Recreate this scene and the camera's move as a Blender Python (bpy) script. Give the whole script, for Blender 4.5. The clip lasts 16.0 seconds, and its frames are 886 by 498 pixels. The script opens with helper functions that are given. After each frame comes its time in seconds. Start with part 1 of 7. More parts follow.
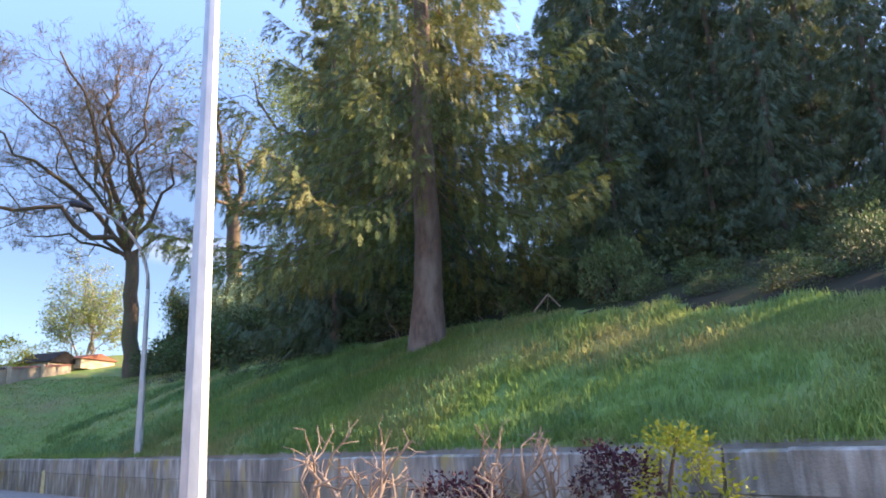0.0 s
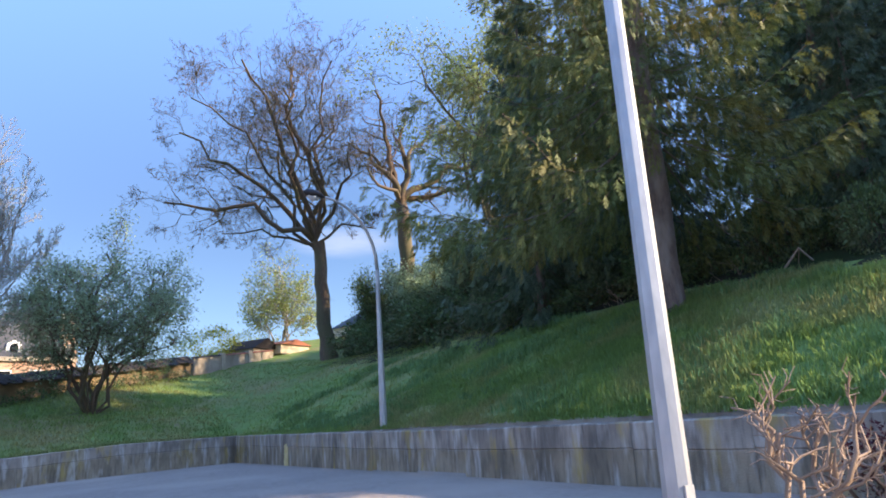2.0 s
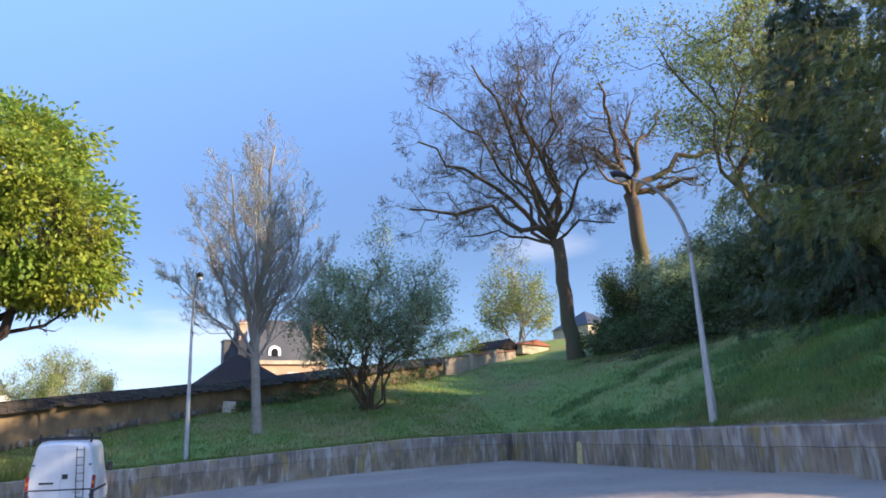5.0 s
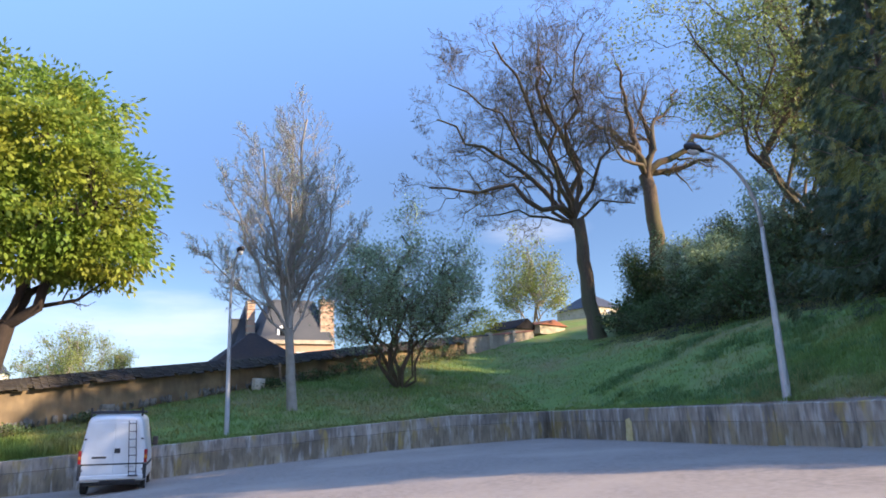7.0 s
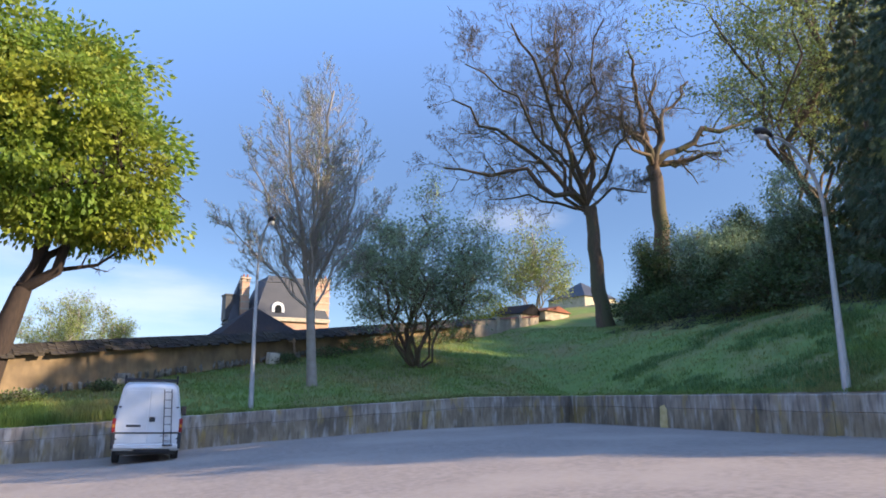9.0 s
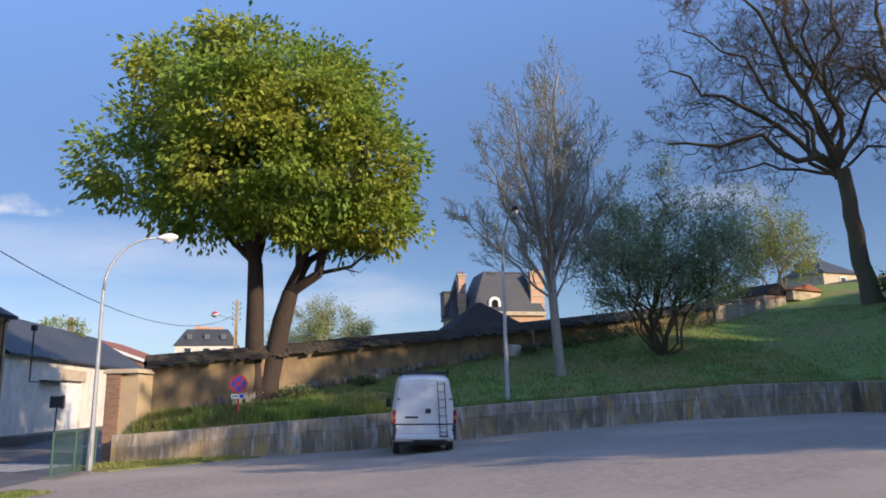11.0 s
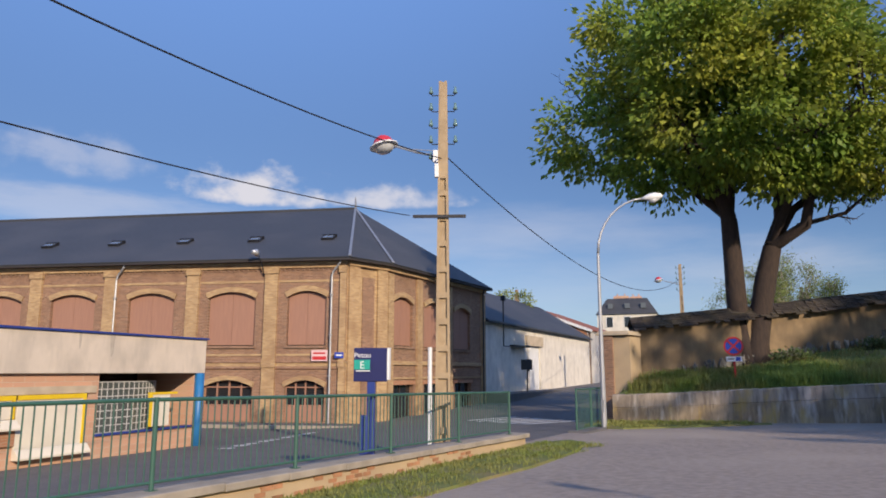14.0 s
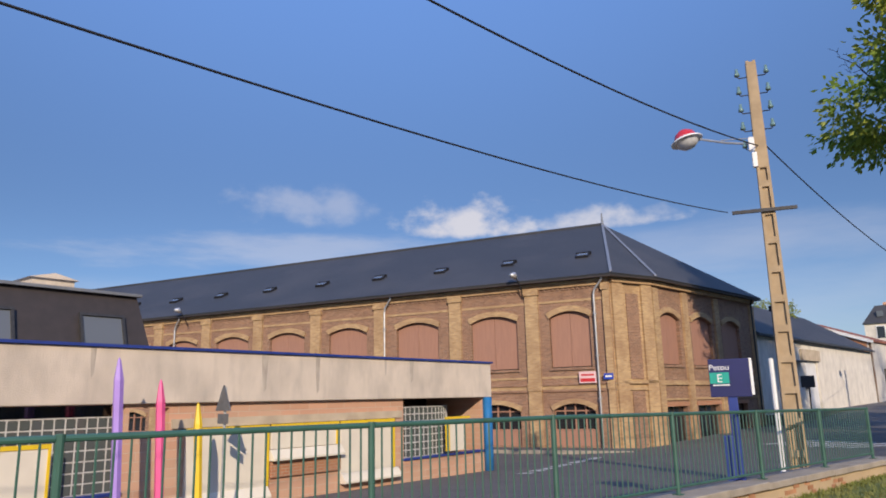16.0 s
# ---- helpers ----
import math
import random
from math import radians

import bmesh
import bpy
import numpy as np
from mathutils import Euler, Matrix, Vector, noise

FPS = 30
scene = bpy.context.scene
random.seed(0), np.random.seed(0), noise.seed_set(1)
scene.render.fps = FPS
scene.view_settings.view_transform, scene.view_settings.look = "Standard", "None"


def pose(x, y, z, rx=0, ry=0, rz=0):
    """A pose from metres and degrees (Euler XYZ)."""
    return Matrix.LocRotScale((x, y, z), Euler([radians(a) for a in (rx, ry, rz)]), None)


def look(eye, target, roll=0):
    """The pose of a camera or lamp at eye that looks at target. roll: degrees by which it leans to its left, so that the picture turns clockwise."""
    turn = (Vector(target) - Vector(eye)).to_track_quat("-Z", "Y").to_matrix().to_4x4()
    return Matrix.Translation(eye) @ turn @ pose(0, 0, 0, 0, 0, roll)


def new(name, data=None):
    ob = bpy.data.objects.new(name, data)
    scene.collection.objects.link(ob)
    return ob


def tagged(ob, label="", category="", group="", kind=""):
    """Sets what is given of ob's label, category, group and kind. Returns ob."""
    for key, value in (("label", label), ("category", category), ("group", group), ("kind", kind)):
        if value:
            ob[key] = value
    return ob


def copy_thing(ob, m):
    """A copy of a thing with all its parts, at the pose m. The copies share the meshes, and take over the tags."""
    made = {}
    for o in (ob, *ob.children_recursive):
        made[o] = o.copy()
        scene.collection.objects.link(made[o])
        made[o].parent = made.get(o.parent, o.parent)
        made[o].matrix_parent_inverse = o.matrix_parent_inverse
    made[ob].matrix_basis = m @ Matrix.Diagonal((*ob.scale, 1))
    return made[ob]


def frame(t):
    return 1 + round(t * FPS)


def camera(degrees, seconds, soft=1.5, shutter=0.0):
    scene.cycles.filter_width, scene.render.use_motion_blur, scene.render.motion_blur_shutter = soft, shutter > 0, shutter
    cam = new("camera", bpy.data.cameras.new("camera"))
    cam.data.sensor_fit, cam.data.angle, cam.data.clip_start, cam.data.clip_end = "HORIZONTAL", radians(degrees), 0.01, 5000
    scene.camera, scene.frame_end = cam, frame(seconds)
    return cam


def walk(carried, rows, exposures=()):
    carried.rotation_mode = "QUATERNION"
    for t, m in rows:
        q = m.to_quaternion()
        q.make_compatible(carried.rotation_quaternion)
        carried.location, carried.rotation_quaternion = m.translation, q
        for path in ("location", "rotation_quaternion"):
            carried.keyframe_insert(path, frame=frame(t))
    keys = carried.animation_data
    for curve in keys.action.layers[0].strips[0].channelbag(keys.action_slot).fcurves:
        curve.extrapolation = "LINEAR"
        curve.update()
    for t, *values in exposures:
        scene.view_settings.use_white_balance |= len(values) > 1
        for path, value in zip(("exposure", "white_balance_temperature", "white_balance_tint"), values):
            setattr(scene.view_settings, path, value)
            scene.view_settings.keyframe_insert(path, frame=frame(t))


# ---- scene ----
cam = camera(63.8, 16.0, soft=1.8)
METRES, EYE, TILT, LEAN, TURN = 18.5, 1.6, 0.0, 0.0, -43.6
ROWS = [
    (0.0, 0.0, 0.0, 0.0, 0.67, 14.54, 2.59),
    (0.5, -0.0343, 0.0065, -0.0015, 3.2, 14.72, 2.12),
    (1.0, -0.0661, 0.0056, -0.0025, 5.51, 13.78, 4.55),
    (1.5, -0.099, 0.0078, -0.0041, 9.94, 13.38, 4.78),
    (2.0, -0.1297, 0.0052, -0.0053, 12.83, 13.52, 3.62),
    (2.5, -0.1614, 0.0098, -0.0062, 14.55, 13.81, 3.15),
    (3.0, -0.1893, 0.0074, -0.008, 16.53, 14.07, 3.41),
    (3.5, -0.2224, 0.0022, -0.0098, 18.92, 14.32, 3.29),
    (4.0, -0.2543, 0.003, -0.0112, 21.58, 14.47, 3.0),
    (4.5, -0.2875, -0.0007, -0.0112, 24.77, 14.71, 2.72),
    (5.0, -0.318, -0.0046, -0.0117, 28.78, 14.77, 2.58),
    (5.2, -0.3303, -0.0068, -0.0123, 30.30, 14.75, 2.55),
    (5.7, -0.3593, -0.0157, -0.0137, 32.84, 14.37, 2.49),
    (6.25, -0.3911, -0.0254, -0.0153, 32.83, 13.95, 2.42),
    (6.8, -0.4230, -0.0351, -0.0169, 29.87, 13.53, 2.36),
    (7.3, -0.4520, -0.0480, -0.0183, 24.60, 13.15, 2.30),
    (7.5, -0.4638, -0.0506, -0.0189, 21.86, 12.96, 2.28),
    (8.0, -0.4902, -0.0482, -0.0209, 17.34, 12.18, 1.53),
    (8.5, -0.5244, -0.062, -0.023, 20.3, 12.13, 0.43),
    (8.7, -0.5370, -0.0650, -0.0236, 22.70, 12.15, 0.30),
    (9.75, -0.6015, -0.0755, -0.0262, 32.10, 12.00, 0.90),
    (10.8, -0.6660, -0.0845, -0.0287, 40.30, 11.90, 1.20),
    (11.0, -0.6771, -0.0889, -0.0293, 42.04, 11.86, 1.19),
    (11.5, -0.6993, -0.105, -0.0311, 46.48, 11.65, 0.9),
    (12.0, -0.7229, -0.1204, -0.0343, 50.91, 11.41, 0.32),
    (12.5, -0.7482, -0.1387, -0.0345, 55.64, 11.01, -0.12),
    (13.0, -0.7734, -0.1564, -0.0374, 61.07, 10.74, -0.3),
    (13.5, -0.7956, -0.1772, -0.0391, 66.97, 10.21, -0.14),
    (14.0, -0.8168, -0.1969, -0.0411, 73.64, 9.79, -0.02),
    (14.5, -0.8356, -0.2199, -0.0434, 76.45, 9.5, -0.44),
    (15.0, -0.8557, -0.243, -0.0448, 80.05, 10.29, -0.55),
    (15.5, -0.8673, -0.2737, -0.047, 85.07, 11.16, -0.22),
    (16.0, -0.8842, -0.3034, -0.0477, 91.3, 12.0, 1.33),
]
walk(cam, [(t, pose(0, 0, EYE, TILT, LEAN, TURN) @ pose(METRES * x, METRES * y, METRES * z, 90 + pitch, roll, yaw)) for t, x, y, z, yaw, pitch, roll in ROWS],
     exposures=[(0.0, 2.2, 7600, 15), (1.2, 1.92, 7000, 12), (5.0, 1.6, 6900, 11), (8.0, 1.6, 6900, 11), (11.0, 0.9, 6850, 11), (13.5, 0.52, 6650, 11), (16.0, 0.38, 6400, 11)])

# ---- world, sun, exposure ----
SUN_DIR = Vector((0.755, -0.53, 0.39)).normalized()
world = bpy.data.worlds.new("sky")
scene.world = world
world.use_nodes = True
wn, wl = world.node_tree.nodes, world.node_tree.links
wn.clear()
w_out, w_bg = wn.new("ShaderNodeOutputWorld"), wn.new("ShaderNodeBackground")
w_sky = wn.new("ShaderNodeTexSky")
w_sky.sky_type, w_sky.sun_disc = "NISHITA", False
w_sky.sun_elevation, w_sky.sun_rotation = math.asin(SUN_DIR.z), math.atan2(SUN_DIR.x, SUN_DIR.y)
w_sky.air_density, w_sky.dust_density, w_sky.ozone_density = 0.9, 0.4, 3.0
w_geo, w_sep = wn.new("ShaderNodeTexCoord"), wn.new("ShaderNodeSeparateXYZ")
wl.new(w_geo.outputs["Generated"], w_sep.inputs[0])


def w_math(op, p, q=0.0, r=None):
    """One sum on sockets or numbers."""
    n = wn.new("ShaderNodeMath")
    n.operation = op
    for k, v in enumerate((p, q) if r is None else (p, q, r)):
        if isinstance(v, (int, float)):
            n.inputs[k].default_value = v
        else:
            wl.new(v, n.inputs[k])
    return n.outputs[0]


def w_cloud_noise(scale, stretch, detail, rough):
    mp, no = wn.new("ShaderNodeMapping"), wn.new("ShaderNodeTexNoise")
    mp.inputs["Scale"].default_value = (1, 1, stretch)
    wl.new(w_geo.outputs["Generated"], mp.inputs[0])
    no.inputs["Scale"].default_value, no.inputs["Detail"].default_value, no.inputs["Roughness"].default_value = scale, detail, rough
    wl.new(mp.outputs[0], no.inputs["Vector"])
    return no.outputs["Fac"]


puffs, wisps = w_cloud_noise(14.0, 1.5, 6, 0.55), w_cloud_noise(5.0, 5.0, 7, 0.6)
w_az = w_math("ARCTAN2", w_sep.outputs["X"], w_sep.outputs["Y"])


def cloud_bank(az, z, half, high, texture, gain, soft, opacity, flat=1.0):
    """A bank of cloud round one bearing and height; flat makes its foot level."""
    dx = w_math("DIVIDE", w_math("SUBTRACT", w_az, az), half)
    dz = w_math("DIVIDE", w_math("SUBTRACT", w_sep.outputs["Z"], z), high)
    foot = w_math("MULTIPLY", w_math("MINIMUM", dz, 0.0), flat)
    body = w_math("ADD", w_math("MULTIPLY", dx, dx), w_math("ADD", w_math("POWER", w_math("MAXIMUM", dz, 0.0), 2.0), w_math("MULTIPLY", foot, foot)))
    v = w_math("ADD", w_math("SUBTRACT", 1.0, body), w_math("MULTIPLY", w_math("SUBTRACT", texture, 0.5), gain))
    r = wn.new("ShaderNodeMapRange")
    r.interpolation_type = "SMOOTHSTEP"
    r.inputs["From Min"].default_value, r.inputs["From Max"].default_value = 0.5 - soft, 0.5 + soft
    r.inputs["To Max"].default_value = opacity
    wl.new(v, r.inputs["Value"])
    return r.outputs[0]


w_cover = 0.0
for bank in ((-0.79, 0.232, 0.12, 0.050, puffs, 3.8, 0.5, 0.9, 4.0), (-0.60, 0.234, 0.11, 0.030, puffs, 4.2, 0.6, 0.75, 3.0),
             (-1.03, 0.268, 0.08, 0.026, puffs, 7.0, 1.2, 0.34, 1.0), (-1.05, 0.200, 0.26, 0.025, wisps, 7.0, 1.3, 0.36, 1.0),
             (-0.45, 0.185, 0.26, 0.035, wisps, 4.0, 1.6, 0.28, 1.0), (-0.38, 0.105, 0.40, 0.055, wisps, 3.0, 1.6, 0.26, 1.0),
             (-0.53, 0.243, 0.035, 0.013, puffs, 6.0, 1.0, 0.45, 1.0), (-0.12, 0.130, 0.16, 0.040, wisps, 3.5, 1.2, 0.3, 1.0),
             (-1.20, 0.110, 0.45, 0.040, wisps, 3.0, 1.6, 0.26, 1.0), (0.41, 0.250, 0.07, 0.022, wisps, 3.0, 1.0, 0.22, 1.0),
             (2.4, 0.22, 0.9, 0.09, wisps, 4.5, 1.2, 0.6, 1.0)):
    w_cover = w_math("MAXIMUM", w_cover, cloud_bank(*bank))
w_mix = wn.new("ShaderNodeMixRGB")
w_mix.inputs["Color2"].default_value = (3.7, 3.6, 3.8, 1)
wl.new(w_cover, w_mix.inputs["Fac"])
w_tint = wn.new("ShaderNodeMixRGB")
w_tint.blend_type, w_tint.inputs["Fac"].default_value = "MULTIPLY", 1.0
w_tint.inputs["Color2"].default_value = (0.82, 0.88, 1.03, 1)
wl.new(w_sky.outputs[0], w_tint.inputs["Color1"])
# invented gradient: dims the low sky, brightens the unseen zenith to fill the shade
w_zenith_fill = wn.new("ShaderNodeMapRange")
w_zenith_fill.interpolation_type = "SMOOTHSTEP"
w_zenith_fill.inputs["From Min"].default_value, w_zenith_fill.inputs["From Max"].default_value = 0.22, 1.0
w_zenith_fill.inputs["To Min"].default_value, w_zenith_fill.inputs["To Max"].default_value = 0.46, 2.3
wl.new(w_sep.outputs["Z"], w_zenith_fill.inputs["Value"])
w_dim = wn.new("ShaderNodeVectorMath")
w_dim.operation = "SCALE"
wl.new(w_tint.outputs[0], w_dim.inputs[0])
wl.new(w_zenith_fill.outputs[0], w_dim.inputs["Scale"])
wl.new(w_dim.outputs[0], w_mix.inputs["Color1"])
wl.new(w_mix.outputs[0], w_bg.inputs["Color"])
w_bg.inputs["Strength"].default_value = 0.15
wl.new(w_bg.outputs[0], w_out.inputs[0])

sun_data = bpy.data.lights.new("sun", "SUN")
sun_data.energy, sun_data.angle, sun_data.color = 3.5, radians(0.6), (1.0, 0.83, 0.63)
sun = new("sun", sun_data)
sun.matrix_world = look(SUN_DIR * 100, (0, 0, 0))


# ---- materials ----
def material(name, c1, c2=None, scale=3.0, rough=0.8, metal=0.0, bump=0.0, bump_scale=60.0, c3=None, big=0.35, island=0.0, stretch=(1, 1, 1), trans=0.0, spec=0.5, rand=0.0):
    """Two scales of noise between c1, c2 and c3, with a fine bump."""
    m = bpy.data.materials.new(name)
    m.use_nodes = True
    n, l = m.node_tree.nodes, m.node_tree.links
    b = n["Principled BSDF"]
    b.inputs["Roughness"].default_value, b.inputs["Metallic"].default_value = rough, metal
    b.inputs["Specular IOR Level"].default_value = spec
    c2 = c2 or tuple(v * 0.8 for v in c1)
    tc, mp = n.new("ShaderNodeTexCoord"), n.new("ShaderNodeMapping")
    mp.inputs["Scale"].default_value = stretch
    l.new(tc.outputs["Object"], mp.inputs[0])
    no = n.new("ShaderNodeTexNoise")
    no.inputs["Scale"].default_value, no.inputs["Detail"].default_value = scale, 6
    l.new(mp.outputs[0], no.inputs["Vector"])
    r = n.new("ShaderNodeMapRange")
    r.inputs["From Min"].default_value, r.inputs["From Max"].default_value = 0.35, 0.65
    l.new(no.outputs["Fac"], r.inputs["Value"])
    mix = n.new("ShaderNodeMixRGB")
    mix.inputs["Color1"].default_value, mix.inputs["Color2"].default_value = (*c1, 1), (*c2, 1)
    l.new(r.outputs[0], mix.inputs["Fac"])
    col = mix.outputs[0]
    if c3:
        nb = n.new("ShaderNodeTexNoise")
        nb.inputs["Scale"].default_value, nb.inputs["Detail"].default_value = big, 4
        l.new(mp.outputs[0], nb.inputs["Vector"])
        rb = n.new("ShaderNodeMapRange")
        rb.inputs["From Min"].default_value, rb.inputs["From Max"].default_value = 0.45, 0.65
        l.new(nb.outputs["Fac"], rb.inputs["Value"])
        mb = n.new("ShaderNodeMixRGB")
        mb.inputs["Color2"].default_value = (*c3, 1)
        l.new(rb.outputs[0], mb.inputs["Fac"])
        l.new(col, mb.inputs["Color1"])
        col = mb.outputs[0]
    if island or rand:
        if island:
            g = n.new("ShaderNodeNewGeometry")
            src = g.outputs["Random Per Island"]
        else:
            g = n.new("ShaderNodeObjectInfo")
            src = g.outputs["Random"]
        k = island or rand
        rr = n.new("ShaderNodeMapRange")
        rr.inputs["To Min"].default_value, rr.inputs["To Max"].default_value = 1 - k, 1 + k
        l.new(src, rr.inputs["Value"])
        hv = n.new("ShaderNodeHueSaturation")
        l.new(rr.outputs[0], hv.inputs["Value"])
        l.new(col, hv.inputs["Color"])
        col = hv.outputs[0]
    l.new(col, b.inputs["Base Color"])
    if bump:
        nf = n.new("ShaderNodeTexNoise")
        nf.inputs["Scale"].default_value, nf.inputs["Detail"].default_value = bump_scale, 5
        l.new(mp.outputs[0], nf.inputs["Vector"])
        bp = n.new("ShaderNodeBump")
        bp.inputs["Strength"].default_value, bp.inputs["Distance"].default_value = bump, 0.02
        l.new(nf.outputs["Fac"], bp.inputs["Height"])
        l.new(bp.outputs[0], b.inputs["Normal"])
    if trans:
        t = n.new("ShaderNodeBsdfTranslucent")
        l.new(col, t.inputs["Color"])
        ms = n.new("ShaderNodeMixShader")
        ms.inputs["Fac"].default_value = trans
        l.new(b.outputs[0], ms.inputs[1])
        l.new(t.outputs[0], ms.inputs[2])
        l.new(ms.outputs[0], n["Material Output"].inputs["Surface"])
    return m


def brick_material(name, c1, c2, mortar, c3=None, wide=0.23, high=0.075):
    """Courses of brick, 220 x 65 mm as a rule, on a wall whose own x and z run along it."""
    m = bpy.data.materials.new(name)
    m.use_nodes = True
    n, l = m.node_tree.nodes, m.node_tree.links
    b = n["Principled BSDF"]
    b.inputs["Roughness"].default_value = 0.88
    tc, sp, cb = n.new("ShaderNodeTexCoord"), n.new("ShaderNodeSeparateXYZ"), n.new("ShaderNodeCombineXYZ")
    l.new(tc.outputs["Object"], sp.inputs[0])
    l.new(sp.outputs["X"], cb.inputs["X"])
    l.new(sp.outputs["Z"], cb.inputs["Y"])
    br = n.new("ShaderNodeTexBrick")
    br.inputs["Scale"].default_value = 1.0
    br.inputs["Brick Width"].default_value, br.inputs["Row Height"].default_value = wide, high
    br.inputs["Mortar Size"].default_value, br.inputs["Mortar Smooth"].default_value = 0.008, 0.3
    br.inputs["Color1"].default_value, br.inputs["Color2"].default_value, br.inputs["Mortar"].default_value = (*c1, 1), (*c2, 1), (*mortar, 1)
    l.new(cb.outputs[0], br.inputs["Vector"])
    no = n.new("ShaderNodeTexNoise")
    no.inputs["Scale"].default_value, no.inputs["Detail"].default_value = 0.9, 6
    l.new(tc.outputs["Object"], no.inputs["Vector"])
    r = n.new("ShaderNodeMapRange")
    r.inputs["From Min"].default_value, r.inputs["From Max"].default_value = 0.42, 0.7
    r.inputs["To Max"].default_value = 0.55
    l.new(no.outputs["Fac"], r.inputs["Value"])
    mx = n.new("ShaderNodeMixRGB")
    mx.inputs["Color2"].default_value = (*(c3 or tuple(v * 0.6 for v in c1)), 1)
    l.new(r.outputs[0], mx.inputs["Fac"])
    l.new(br.outputs["Color"], mx.inputs["Color1"])
    l.new(mx.outputs[0], b.inputs["Base Color"])
    bp = n.new("ShaderNodeBump")
    bp.inputs["Strength"].default_value, bp.inputs["Distance"].default_value = 0.6, 0.01
    bp.invert = True
    l.new(br.outputs["Fac"], bp.inputs["Height"])
    l.new(bp.outputs[0], b.inputs["Normal"])
    return m


def streaked(name, c1, c2, dark, yellow=None, wet=0.55):
    """Old cast concrete with dark runs down its face and yellow lichen."""
    m = material(name, c1, c2, scale=1.6, rough=0.92, bump=0.5, bump_scale=35)
    n, l = m.node_tree.nodes, m.node_tree.links
    b = n["Principled BSDF"]
    src = b.inputs["Base Color"].links[0].from_socket
    tc = n.new("ShaderNodeTexCoord")
    for k, (colour, scl, lo, hi, amount) in enumerate([(dark, (1.2, 1.2, 0.6), 0.44, 0.66, wet), (yellow or c2, (0.5, 0.5, 0.35), 0.56, 0.68, 0.6 if yellow else 0.2), (dark, (5, 5, 1.4), 0.5, 0.75, wet * 0.7)] + ([((0.58, 0.53, 0.47), (4.0, 4.0, 0.9), 0.53, 0.68, 0.6), (dark, (9, 9, 1.6), 0.50, 0.70, 0.55), ((0.46, 0.31, 0.07), (1.9, 1.9, 0.7), 0.58, 0.7, 0.65)] if yellow and wet > 0.5 else [])):
        mp = n.new("ShaderNodeMapping")
        mp.inputs["Scale"].default_value, mp.inputs["Location"].default_value = scl, (3.7 * k, 1.3 * k, 0.6)
        l.new(tc.outputs["Object"], mp.inputs[0])
        no = n.new("ShaderNodeTexNoise")
        no.inputs["Scale"].default_value, no.inputs["Detail"].default_value = 1.0, 6
        l.new(mp.outputs[0], no.inputs["Vector"])
        r = n.new("ShaderNodeMapRange")
        r.inputs["From Min"].default_value, r.inputs["From Max"].default_value, r.inputs["To Max"].default_value = lo, hi, amount
        l.new(no.outputs["Fac"], r.inputs["Value"])
        mx = n.new("ShaderNodeMixRGB")
        mx.inputs["Color2"].default_value = (*colour, 1)
        l.new(r.outputs[0], mx.inputs["Fac"])
        l.new(src, mx.inputs["Color1"])
        src = mx.outputs[0]
    l.new(src, b.inputs["Base Color"])
    return m


ASPHALT = material("asphalt_lot", (0.33, 0.27, 0.225), (0.24, 0.197, 0.165), scale=7, rough=0.9, bump=0.8, bump_scale=90, c3=(0.36, 0.295, 0.24), big=0.22)
ROAD = material("asphalt_road", (0.125, 0.115, 0.11), (0.095, 0.09, 0.088), scale=1.5, rough=0.88, bump=0.4, bump_scale=90, c3=(0.12, 0.112, 0.105), big=0.2)
TURF = material("turf", (0.19, 0.265, 0.08), (0.14, 0.21, 0.066), scale=1.4, rough=0.95, bump=0.8, bump_scale=14, c3=(0.23, 0.205, 0.095), big=0.28, spec=0.1)
VERGE = material("verge_turf", (0.17, 0.19, 0.065), (0.13, 0.155, 0.05), scale=2.5, rough=0.95, bump=0.6, bump_scale=25, c3=(0.22, 0.19, 0.09), big=0.6, spec=0.1)
DARK_TILE = material("dark_roof_tile", (0.034, 0.028, 0.026), (0.025, 0.021, 0.02), scale=5, rough=0.9, bump=0.5, bump_scale=20, spec=0.2)
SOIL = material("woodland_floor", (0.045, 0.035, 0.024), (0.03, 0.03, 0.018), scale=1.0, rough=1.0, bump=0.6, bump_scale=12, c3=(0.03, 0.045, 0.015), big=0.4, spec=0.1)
FIELD = material("distant_ground", (0.07, 0.1, 0.04), (0.05, 0.08, 0.03), scale=0.05, rough=1.0, spec=0.1)
BLADE = material("grass_blade", (0.26, 0.36, 0.10), (0.19, 0.285, 0.082), scale=0.5, rough=0.7, c3=(0.40, 0.35, 0.15), big=0.3, island=0.25, trans=0.6, spec=0.2)
COARSE_BLADE = material("coarse_grass_blade", (0.19, 0.31, 0.115), (0.14, 0.245, 0.095), scale=0.7, rough=0.6, c3=(0.18, 0.26, 0.08), big=0.5, island=0.3, trans=0.4, spec=0.25)
DRY_BLADE = material("short_grass_blade", (0.20, 0.25, 0.06), (0.27, 0.26, 0.085), scale=0.8, rough=0.8, island=0.3, trans=0.3, spec=0.2)
CONCRETE = streaked("stained_concrete", (0.42, 0.345, 0.27), (0.32, 0.26, 0.205), (0.085, 0.072, 0.06), (0.34, 0.26, 0.11), wet=0.6)
CONCRETE_LOW = streaked("stained_concrete_foot", (0.37, 0.29, 0.20), (0.28, 0.215, 0.14), (0.085, 0.068, 0.05), (0.38, 0.26, 0.07), wet=0.6)
COPING = material("concrete_coping", (0.36, 0.31, 0.25), (0.27, 0.235, 0.19), scale=2.5, rough=0.9, bump=0.4, bump_scale=40)
